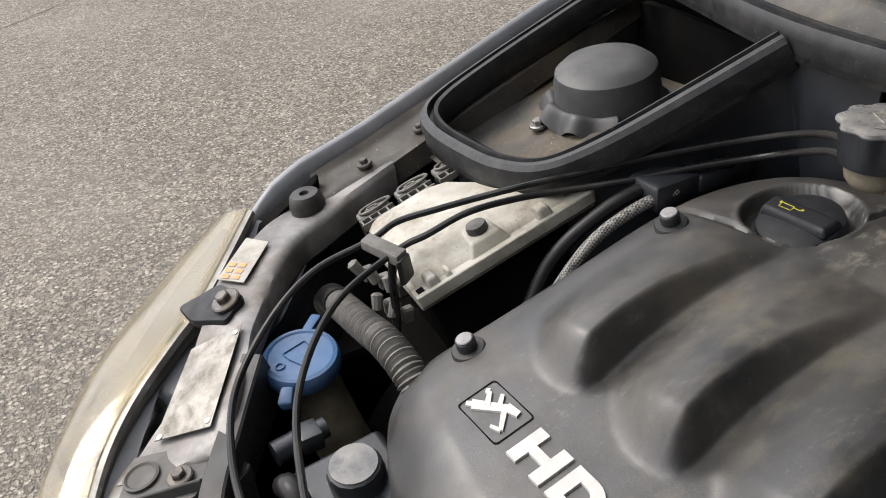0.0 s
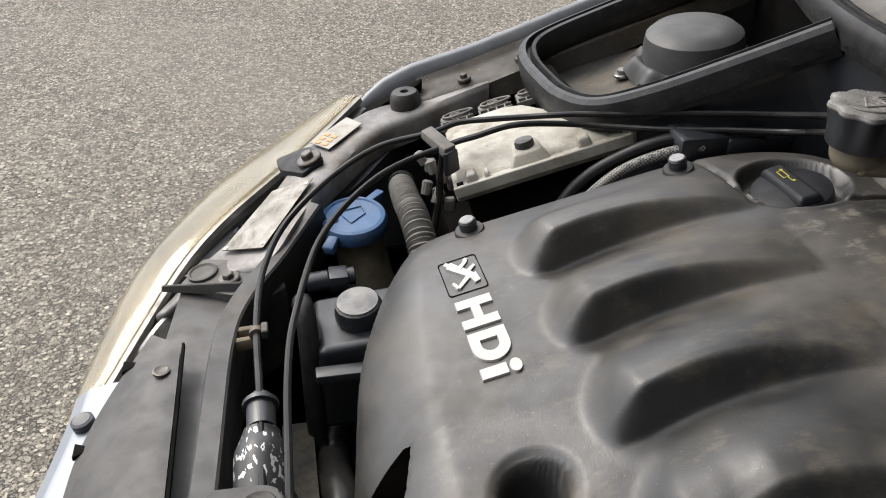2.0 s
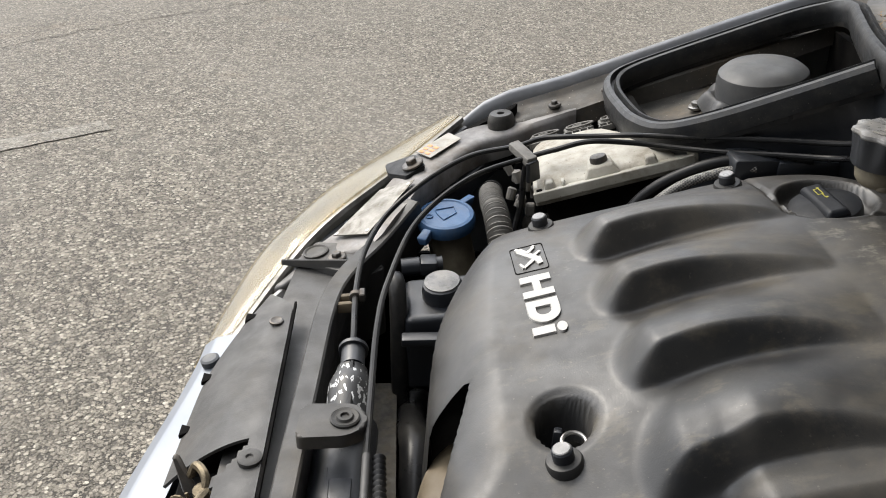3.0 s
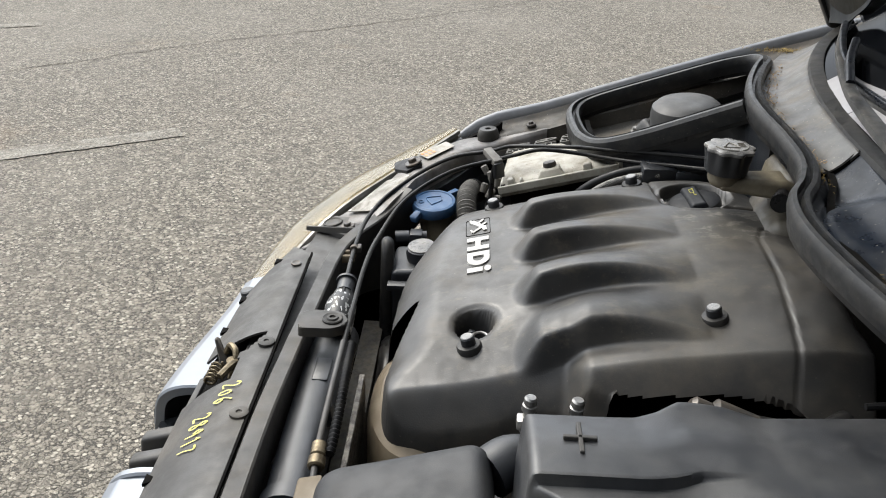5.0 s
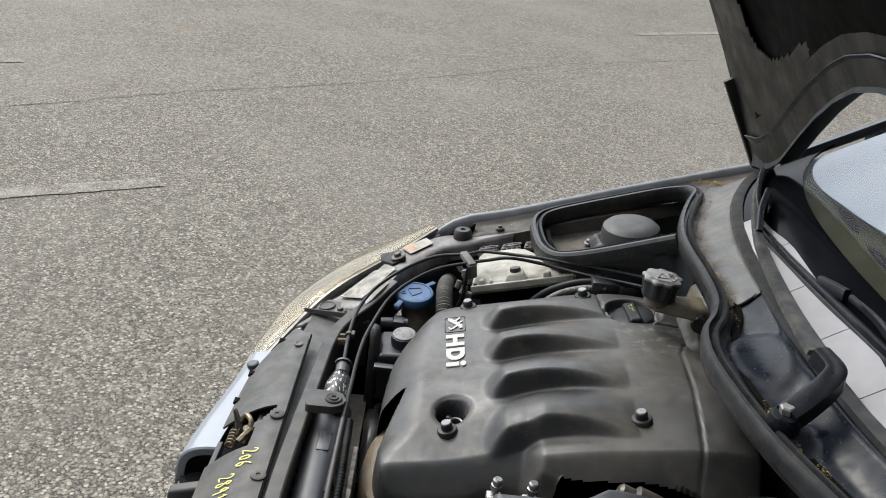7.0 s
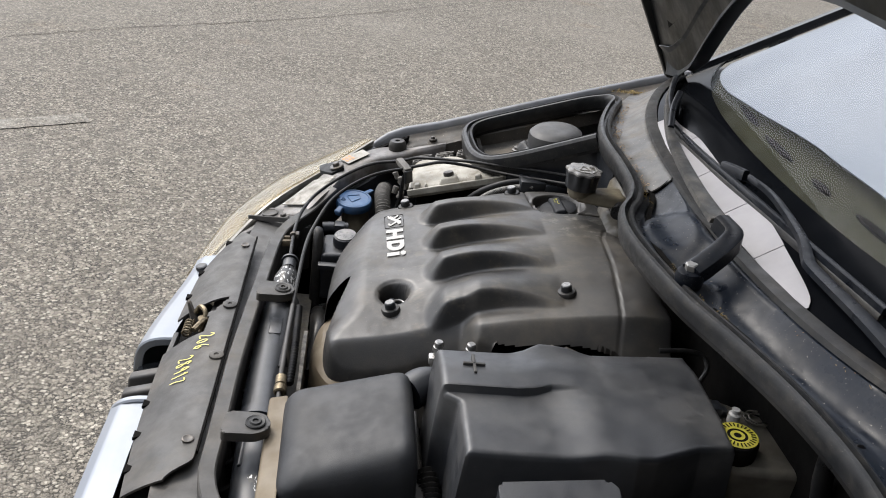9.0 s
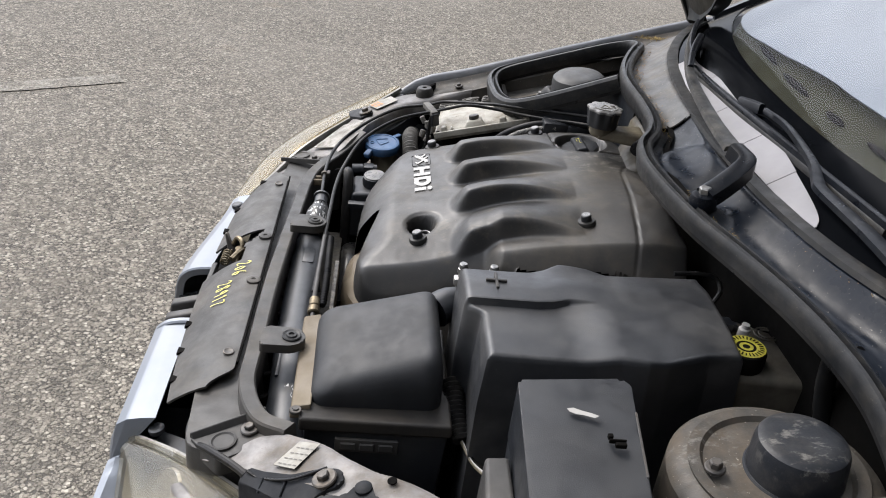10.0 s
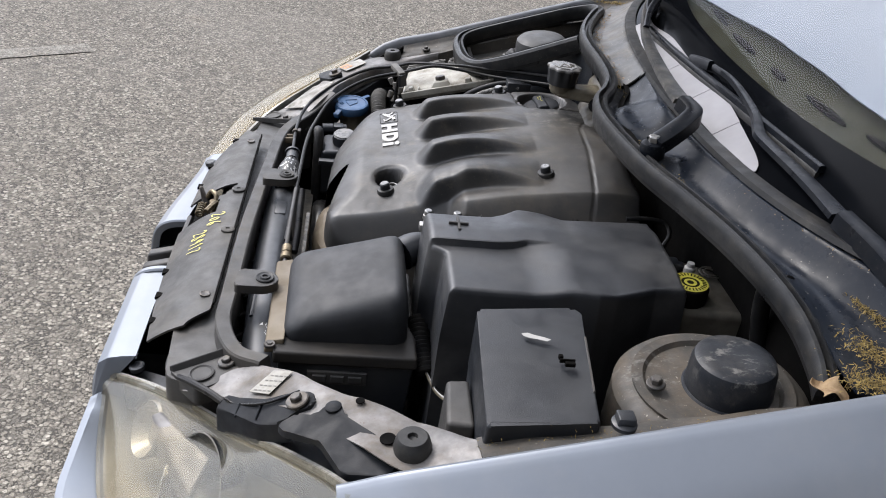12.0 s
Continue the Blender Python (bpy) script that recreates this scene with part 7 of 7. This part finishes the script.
part("top_groove", tube([(0.284, -0.498, line_z(NEAR_SHELF, 0.284) + 0.006), (0.30, -0.510, line_z(NEAR_SHELF, 0.29) + 0.006), (0.335, -0.536, line_z(NEAR_SHELF, 0.335) + 0.006), (0.372, -0.541, line_z(NEAR_SHELF, 0.372) + 0.006)], 0.0016, 8, 5), M_HOSE, nb, "raised edge bead")
bolt(nb, (0.371, -0.557, line_z(NEAR_SHELF, 0.371) + 0.006), 0.0068, 0.007, (-0.4, 0, 1), 0.0135)
tri_p = thing("lamp_cover", (0.43, -0.63, 0.76), "black plastic triangular cover pinned over the lamp edge", "cover", )
part("flap", prism(rounded([(0.352, -0.584), (0.372, -0.580), (0.392, -0.588), (0.404, -0.574), (0.418, -0.576), (0.424, -0.600), (0.485, -0.645), (0.470, -0.668), (0.424, -0.664), (0.399, -0.628), (0.36, -0.600)], 0.005, 4),
                   lambda x, y: line_z(NEAR_SHELF, x) - 0.002 - 0.5 * max(0.0, -0.625 - y), lambda x, y: line_z(NEAR_SHELF, x) + 0.0075 - 0.5 * max(0.0, -0.625 - y), 0.002, 2), M_LAMPBLACK, tri_p, even=True)
part("pin", lathe([(0.009, 0), (0.009, 0.003), (0.006, 0.005)], (0.411, -0.583, line_z(NEAR_SHELF, 0.411) + 0.0075), (-0.2, 0, 1), 20), M_LAMPBLACK, tri_p, "round pin")
for x, y, r in ((0.439, -0.574, 0.005), (0.468, -0.632, 0.0085)):
    part("shelf_hole", lathe([(r, 0.0), (r, 0.0012), (r * 0.2, 0.0012)], (x, y, line_z(NEAR_SHELF, x) + 0.0022), (-0.15, 0, 1), 20), M_DARK, car, "dark hole", smooth=0)
solo("lamp_wire", tube([(0.205, -0.335, 0.69), (0.196, -0.375, 0.680), (0.205, -0.415, 0.690), (0.235, -0.452, 0.708), (0.268, -0.482, 0.715), (0.30, -0.512, 0.715)], 0.0046, 10, 8), M_HOSE, "black wire looping into the headlamp", "wire")

# ---- radiator tank, brackets, pipes behind the front panel ----
rad = thing("radiator", (0.30, 0.0, 0.4), "black radiator tank with side brackets and dusty fins", "radiator")
part("top_tank", tube([(0.318, -0.45, 0.672), (0.312, -0.35, 0.680), (0.302, -0.15, 0.682), (0.300, 0.05, 0.680), (0.302, 0.13, 0.676)], 0.0285, 20, 6), M_PLASTIC, rad, "round black tank tube")
part("collar", tube([(0.304, -0.185, 0.682), (0.303, -0.205, 0.682)], 0.033, 20, 2), M_PLASTIC, rad, "raised collar")
part("tank_label", block(0.293, 0.312, -0.01, 0.035, 0.7075, 0.7105, 0.002, 2), M_PLASTIC, rad, "moulded label block")
part("scuffed_sleeve", tube([(0.314, -0.318, 0.681), (0.316, -0.345, 0.679), (0.318, -0.372, 0.677)], 0.0296, 20, 4), M_FLAKED, rad, "scuffed silver-flecked sleeve")
part("outlet_elbow", tube([(0.306, -0.215, 0.684), (0.320, -0.218, 0.690), (0.334, -0.205, 0.700), (0.336, -0.185, 0.704)], 0.0135, 14, 5), M_PLASTIC, rad, "black outlet elbow")
part("seam_bead", tube([(0.2905, y_, 0.7045 - 0.02 * max(0.0, -0.25 - y_)) for y_ in (-0.30, -0.20, -0.10, 0.0, 0.05)], 0.0028, 8, 4), M_PLASTIC, rad, "raised moulding seam")
for ty in (-0.075, -0.155):
    part("wire_clip", hexa([(0.322, ty - 0.008, 0.700), (0.330, ty - 0.008, 0.700), (0.331, ty + 0.008, 0.700), (0.323, ty + 0.008, 0.700)], [(0.320, ty - 0.007, 0.722), (0.327, ty - 0.007, 0.724), (0.328, ty + 0.007, 0.724), (0.321, ty + 0.007, 0.722)], 0.0015, 2), M_PLASTIC, rad, "small black wire clip", even=True)
for ty, tz in ((-0.245, 0.716), (-0.318, 0.718), (-0.352, 0.716)):
    part("locating_tab", hexa([(0.322, ty - 0.010, tz - 0.03), (0.336, ty - 0.006, tz - 0.03), (0.336, ty + 0.004, tz - 0.03), (0.322, ty + 0.008, tz - 0.03)], [(0.322, ty - 0.010, tz - 0.002), (0.337, ty - 0.004, tz + 0.003), (0.337, ty, tz + 0.003), (0.322, ty + 0.006, tz - 0.002)], 0.001, 1), M_SLAM, rad, "bent grey locating tab")
part("core", block(0.315, 0.345, -0.40, 0.30, 0.30, 0.60, 0.0, 1), M_FIN, rad, "dusty fins")
for cy, cz in ((0.068, 0.748), (-0.276, 0.756)):
    bk = prism(rounded([(0.266, cy - 0.022), (0.308, cy - 0.021), (0.324, cy - 0.010), (0.324, cy + 0.010), (0.312, cy + 0.020), (0.268, cy + 0.021)], 0.007, 4), cz - 0.017, lambda x, y: cz - 0.004, 0.003, 2)
    br = part("bracket", bk, M_SLAM, rad, "grey plastic mounting bracket", even=True)
    gm2 = lathe([(0.0128, -0.004), (0.0128, 0.001), (0.0115, 0.002), (0.009, 0.001), (0.0078, 0.001), (0.0065, 0.003), (0.0038, 0.003), (0.0033, 0.001), (0.001, 0.001)], (0.306, cy, cz - 0.003), (0, 0, 1), 28)
    part("grommet", gm2, M_RUBBER, br, "rubber grommet")
cond = thing("dryer_bottle", (0.306, 0.14, 0.65), "black pipe fitting flaked with silver, hose clamped on", "pipe fitting")
part("fitting", tube([(0.304, 0.095, 0.705), (0.305, 0.125, 0.715), (0.306, 0.150, 0.722), (0.307, 0.160, 0.725)], lambda s: 0.0205 - 0.006 * step(0.045, 0.068, s), 22, 5), M_FLAKED, cond)
part("neck", lathe([(0.0115, 0.0), (0.0115, 0.022), (0.0145, 0.0225), (0.0145, 0.0265), (0.0105, 0.027), (0.0085, 0.034), (0.0055, 0.036)], (0.307, 0.158, 0.729), (0, 1, 0.12), 22), M_PLASTIC, cond, "black neck with a ring")
clm = lathe([(0.0050, 0.0), (0.0066, 0.0006), (0.0066, 0.0068), (0.0050, 0.0074)], (0.305, 0.268, 0.7365), (0, 1, 0), 18)
block(0.309, 0.315, 0.266, 0.280, 0.733, 0.742, 0.001, 1, clm)
part("clamp", clm, M_IRON, cond, "small hose clamp")
pbm = thing("pipe_bracket", (0.285, 0.3, 0.70), "dusty tan ribbed bracket by the front rib", "bracket")
for k in range(2):
    y0 = 0.292 + 0.016 * k
    part("prong", hexa([(0.268, y0, 0.700), (0.302, y0 + 0.001, 0.702), (0.302, y0 + 0.010, 0.702), (0.268, y0 + 0.011, 0.700)], [(0.268, y0 + 0.001, 0.711), (0.300, y0 + 0.002, 0.714), (0.300, y0 + 0.008, 0.714), (0.268, y0 + 0.009, 0.711)], 0.002, 2), M_TAN, pbm)
solo("wire_loom", tube([tuple(p) for p in dense([(0.335, 0.03, 0.735), (0.337, -0.04, 0.735), (0.338, -0.10, 0.728), (0.337, -0.15, 0.72)], 0.0012)], lambda s: 0.0048 + 0.0011 * math.sin(s * 2 * math.pi / 0.006), 12, 1, None, False), M_HOSE,
     "black ribbed wire loom beside the radiator", "wire")
solo("metal_pipe", tube([(0.325, 0.03, 0.738), (0.324, -0.06, 0.730), (0.324, -0.14, 0.722), (0.326, -0.19, 0.712)], 0.0036, 12, 6), M_SLAM, "thin grey metal pipe beside the radiator", "pipe")
un = bmesh.new()
lathe([(0.005, 0.0), (0.008, 0.002), (0.008, 0.016), (0.006, 0.018), (0.009, 0.020), (0.009, 0.030), (0.007, 0.032)], (0.325, -0.135, 0.722), (0.02, -1, -0.2), 16, un)
solo("pipe_union", un, M_BRASS, "dirty brass pipe union by the radiator", "pipe union")
fo = hexa([(0.345, -0.15, 0.62), (0.352, -0.15, 0.62), (0.352, 0.02, 0.62), (0.345, 0.02, 0.62)], [(0.345, -0.15, 0.69), (0.352, -0.15, 0.69), (0.352, 0.02, 0.70), (0.345, 0.02, 0.70)], 0.001, 1)
solo("foil_shield", fo, surf("crumpled_foil", (0.05, 0.045, 0.04), (0.2, 0.18, 0.15), 0.4, metal=0.4, scale=80, bump=0.5, relief=0.9, relief_scale=90), "crumpled dirty foil heat shield", "heat shield")
for k in range(9):
    y = 0.02 - 0.05 * k
    part("edge_tab", hexa([(0.272, y, 0.66), (0.288, y + 0.004, 0.66), (0.290, y + 0.016, 0.66), (0.274, y + 0.012, 0.66)], [(0.270, y, 0.686), (0.281, y + 0.004, 0.690), (0.283, y + 0.013, 0.690), (0.271, y + 0.010, 0.686)], 0.001, 1),
         M_DARK, rad, "dark edge tab")
ab = tube([tuple(p) for p in dense([(0.517, -0.33, 0.74), (0.523, -0.37, 0.72), (0.53, -0.405, 0.705)], 0.0013)], lambda s: 0.0125 + 0.0018 * math.sin(s * 2 * math.pi / 0.0065), 16, 1, None, False)
solo("wire_conduit", ab, M_HOSE, "black ribbed wire conduit beside the air filter box", "conduit")
for dy, m in ((0.0, M_CREAM), (0.004, M_WHITE), (0.008, M_DARK)):
    solo("loose_wire", tube([(0.530, -0.405 + dy, 0.705), (0.540, -0.445 + dy, 0.708), (0.552, -0.480 + dy, 0.722), (0.562, -0.50 + dy, 0.735)], 0.0021, 8, 6), m, "thin loose wire entering the fuse box", "wire", group="loose wires")
for k in range(3):
    solo("loose_wire", tube([(0.455 + 0.012 * k, -0.47, 0.62), (0.475 + 0.012 * k, -0.485, 0.668), (0.505 + 0.010 * k, -0.50, 0.672), (0.525 + 0.006 * k, -0.53, 0.64)], 0.0032, 8, 6), M_WHITE if k == 1 else M_HOSE,
         "thin loose wire hanging below the fuse box", "wire", group="loose wires")

# ---- bonnet latch and handwriting on the front cover ----
latch = thing("bonnet_latch", (0.185, 0.04, 0.64), "rusty brass-coloured bonnet latch with a coil spring", "latch")
part("latch_plate", hexa([(0.155, -0.005, 0.655), (0.20, -0.005, 0.66), (0.20, 0.085, 0.66), (0.155, 0.085, 0.655)], [(0.155, -0.005, 0.668), (0.20, -0.005, 0.675), (0.20, 0.085, 0.675), (0.155, 0.085, 0.668)], 0.002, 1), M_DARK, latch, "dark latch plate")
part("lever", hexa([(0.165, 0.055, 0.675), (0.178, 0.055, 0.675), (0.178, 0.062, 0.675), (0.165, 0.062, 0.675)], [(0.156, 0.068, 0.706), (0.162, 0.068, 0.708), (0.163, 0.073, 0.708), (0.157, 0.073, 0.706)], 0.002, 1), M_IRON, latch, "upright lever")
coil = [(0.168 + 0.0065 * math.cos(a), 0.002 + 0.0012 * a, 0.688 + 0.0065 * math.sin(a)) for a in (2 * math.pi * k / 10 for k in range(52))]
part("spring", tube(coil, 0.0016, 6, 1, None, False), M_BRASS, latch, "coil spring")
hk = bmesh.new()
tube([(0.185, 0.03, 0.675), (0.19, 0.045, 0.70), (0.18, 0.060, 0.704), (0.172, 0.064, 0.69)], 0.004, 8, 5, hk)
tube([(0.178, 0.012, 0.69), (0.188, 0.03, 0.695), (0.194, 0.05, 0.69)], 0.005, 8, 5, hk)
lathe([(0.009, 0), (0.009, 0.006), (0.005, 0.008)], (0.188, 0.040, 0.69), (0, 0, 1), 14, hk)
part("hook", hk, M_BRASS, latch, "tarnished hook")
STROKES = {
    "2": [(0.05, 0.75), (0.25, 0.98), (0.6, 0.9), (0.65, 0.65), (0.1, 0.05), (0.75, 0.1)],
    "0": [(0.4, 0.75), (0.1, 0.5), (0.2, 0.1), (0.55, 0.1), (0.65, 0.5), (0.4, 0.75)],
    "6": [(0.6, 1.0), (0.2, 0.6), (0.15, 0.2), (0.45, 0.02), (0.65, 0.25), (0.4, 0.45), (0.18, 0.3)],
    "8": [(0.6, 0.85), (0.3, 1.0), (0.15, 0.75), (0.6, 0.35), (0.5, 0.05), (0.15, 0.1), (0.2, 0.4), (0.6, 0.75), (0.6, 0.85)],
    "9": [(0.6, 0.75), (0.35, 0.98), (0.15, 0.7), (0.45, 0.5), (0.62, 0.8), (0.55, 0.02)],
    "1": [(0.2, 0.8), (0.4, 1.0), (0.4, 0.0)],
    "7": [(0.1, 0.95), (0.7, 0.95), (0.4, 0.4), (0.3, 0.0)],
}
note = bmesh.new()
# the digits read towards the near side, their tops towards the engine
for text, x0, y0, size, slope in (("206", 0.193, -0.022, 0.022, 0.10), ("28917", 0.172, -0.070, 0.021, 0.02)):
    y = y0
    for ch in text:
        pts = []
        for u, v in STROKES[ch]:
            px_ = x0 + v * size - (y0 - y) * slope
            py_ = y - u * 0.012
            pts.append((px_, py_, PLATE_Z(px_) + 0.0022))
        line = glide(pts, 5)
        rows = []
        for p, side, up in frames_along(line):
            rows.append([p - side * 0.0011, p + side * 0.0011])
        skin(rows, False, False, note)
        y -= 0.0135
part("handwritten_number", note, M_CHALK, radiator_cover, "yellow handwritten 206 28917", smooth=0)

# ---- wipers ----
def wiper_arm(pts, w0, w1, h, up=(0, 0, 1)):
    line = glide(pts, 6)
    rows = []
    for k, (p, side, top_) in enumerate(frames_along(line, up)):
        t = k / (len(line) - 1)
        w = (w0 + (w1 - w0) * t) / 2
        rows.append([p - side * w - top_ * h * 0.5, p - side * w * 0.9 + top_ * h * 0.35, p - side * w * 0.5 + top_ * h * 0.5, p + side * w * 0.5 + top_ * h * 0.5, p + side * w * 0.9 + top_ * h * 0.35, p + side * w - top_ * h * 0.5])
    return skin(rows, True, True)


def wiper(label, pivot, arm, rod, blade, hook, rod_mat):
    w = thing("windscreen_wiper", pivot, label, "wiper", group="wipers")
    part("pivot", lathe([(0.018, -0.012), (0.018, 0.0), (0.016, 0.006), (0.010, 0.008)], Vector(pivot) - Vector((0, 0, 0.012)), (-0.1, 0, 1), 28), M_WIPER, w, "round pivot head")
    part("nut", lathe([(0.0085, 0.0), (0.0085, 0.008), (0.007, 0.010)], Vector(pivot) - Vector((0, 0, 0.005)), (-0.1, 0, 1), 6), M_STEEL, w, "steel nut", smooth=20)
    part("arm_head", wiper_arm(arm, 0.030, 0.026, 0.022), M_WIPER, w, "black arm head", smooth=50)
    part("arm_rod", wiper_arm(rod, 0.028, 0.007, 0.008), rod_mat, w, "tapering arm rod", smooth=50)
    b = part("blade", wiper_arm(blade, 0.011, 0.009, 0.010), M_WIPER, w, "black blade frame", smooth=50)
    part("rubber_lip", wiper_arm([Vector(p) - Vector((0.004, 0, 0.010)) for p in blade], 0.006, 0.006, 0.012), M_RUBBER, b, "rubber lip")
    if hook:
        part("blade_clip", wiper_arm(hook, 0.012, 0.012, 0.016), M_WIPER, b, "blade clip", smooth=50)
    return w


wiper("black wiper with a cranked arm lying on the scuttle", (0.829, -0.204, 0.982), [(0.829, -0.206, 0.974), (0.852, -0.192, 0.984), (0.880, -0.172, 0.998), (0.895, -0.152, 1.006), (0.890, -0.120, 1.010)],
      [(0.889, -0.118, 1.010), (0.898, 0.0, 1.008), (0.915, 0.15, 1.010), (0.936, 0.262, 1.012), (0.985, 0.43, 1.016), (1.052, 0.60, 1.022)], [(1.066, 0.615, 1.030), (1.022, 0.52, 1.026), (0.985, 0.42, 1.020), (0.966, 0.345, 1.014)],
      [(0.935, 0.255, 1.012), (0.96, 0.33, 1.025), (1.00, 0.42, 1.03)], M_ROD)
wiper("black wiper lying along the base of the glass", (1.005, -0.575, 0.995), [(1.005, -0.575, 0.985), (0.991, -0.518, 0.998), (0.984, -0.485, 1.002), (0.978, -0.452, 1.005)],
      [(0.977, -0.448, 1.005), (0.973, -0.40, 1.009), (0.968, -0.34, 1.012), (0.962, -0.245, 1.013), (0.965, -0.218, 1.016), (0.976, -0.169, 1.023), (0.985, -0.057, 1.029), (0.981, 0.02, 1.026)],
      [(0.994, -0.351, 1.021), (0.981, -0.191, 1.018), (0.970, 0.011, 1.011), (0.962, 0.16, 1.006), (0.960, 0.304, 1.002)], [(0.980, 0.03, 1.024), (0.974, 0.06, 1.020), (0.970, 0.09, 1.014)], M_WIPER)

# ---- dry moss, leaves and seed litter ----
def litter(name, spots, count, size, mat, label, seed):
    rng = random.Random(seed)
    vs, fs = [], []
    for x, y, z, sx, sy in spots:
        for _ in range(count):
            c = Vector((x + rng.gauss(0, sx), y + rng.gauss(0, sy), z + rng.uniform(0, size * 0.5)))
            a, t = rng.uniform(0, 6.28), rng.uniform(-0.6, 0.6)
            d = Vector((math.cos(a), math.sin(a), t)) * size * rng.uniform(0.4, 1.2)
            e = Vector((-math.sin(a), math.cos(a), rng.uniform(-0.5, 0.5))) * size * rng.uniform(0.04, 0.11)
            n = len(vs)
            m = c + d * 0.5 + Vector((0, 0, size * rng.uniform(-0.1, 0.35)))
            vs += [c - e, m - e, c + d, m + e, c + e]
            fs += [(n, n + 1, n + 3, n + 4), (n + 1, n + 2, n + 3)]
    me = bpy.data.meshes.new(name)
    me.from_pydata([tuple(v) for v in vs], [], fs)
    me.materials.append(mat)
    return tagged(new(name, me), label, "litter", kind="stuff")


edge_spots = [(seal_x(y) + 0.020, y, 0.951, 0.004, 0.014) for y in (-0.275, -0.225, -0.17, 0.085, 0.12, 0.39, 0.42, 0.45, 0.48, 0.52)]
litter("dry_moss", edge_spots, 60, 0.0042, M_DEBRIS, "dry yellow moss crumbs along the rubber seal", 21)
litter("dry_moss", [(1.0, 0.665, 0.955, 0.03, 0.006), (0.958, -0.615, 0.935, 0.014, 0.016), (0.938, -0.655, 0.925, 0.016, 0.010), (0.975, -0.56, 0.952, 0.008, 0.022)], 520, 0.0062, M_DEBRIS, "dry yellow moss and seed heads in the corner of the scuttle", 22)
litter("seed_litter", [(0.58 + 0.05 * k, -0.675, line_z(NEAR_SHELF, 0.58 + 0.05 * k) + 0.010, 0.016, 0.007) for k in range(8)], 34, 0.0032, M_DEBRIS, "fine dry litter in the near gutter", 23)
litter("seed_litter", [(seal_x(y) + 0.024, y, 0.953, 0.006, 0.012) for y in (0.14, 0.20, 0.25, 0.31, 0.36, 0.40, 0.44, 0.48, 0.52, 0.55)], 34, 0.0075, M_LEAF, "dry brown leaf crumbs along the seal", 27)
litter("seed_litter", [(base_x(y) - 0.012, y, base_z(y) - 0.010, 0.004, 0.02) for y in (-0.30, -0.36, -0.41, -0.46, -0.50)], 26, 0.005, M_LEAF, "fine dry litter at the base of the windscreen", 24)
leaf = sheet(lambda u, v: (0.885 + 0.028 * u + 0.004 * math.sin(v * 7), -0.668 + 0.03 * v, 0.915 + 0.006 * math.sin(u * 5) * math.cos(v * 4)), 8, 8, 0.0006)
solo("fallen_leaf", leaf, M_LEAF, "curled dry brown leaf in the near gutter", "leaf")
gc = bmesh.new()
lathe([(0.013, 0), (0.013, 0.004), (0.010, 0.006)], (0.692, -0.672, line_z(NEAR_SHELF, 0.69) + 0.022), (0, 0, 1), 20, gc)
block(0.683, 0.701, -0.680, -0.664, line_z(NEAR_SHELF, 0.69) + 0.024, line_z(NEAR_SHELF, 0.69) + 0.036, 0.002, 2, gc)
solo("gutter_clip", gc, M_PLASTIC, "black plastic clip in the near gutter", "clip")
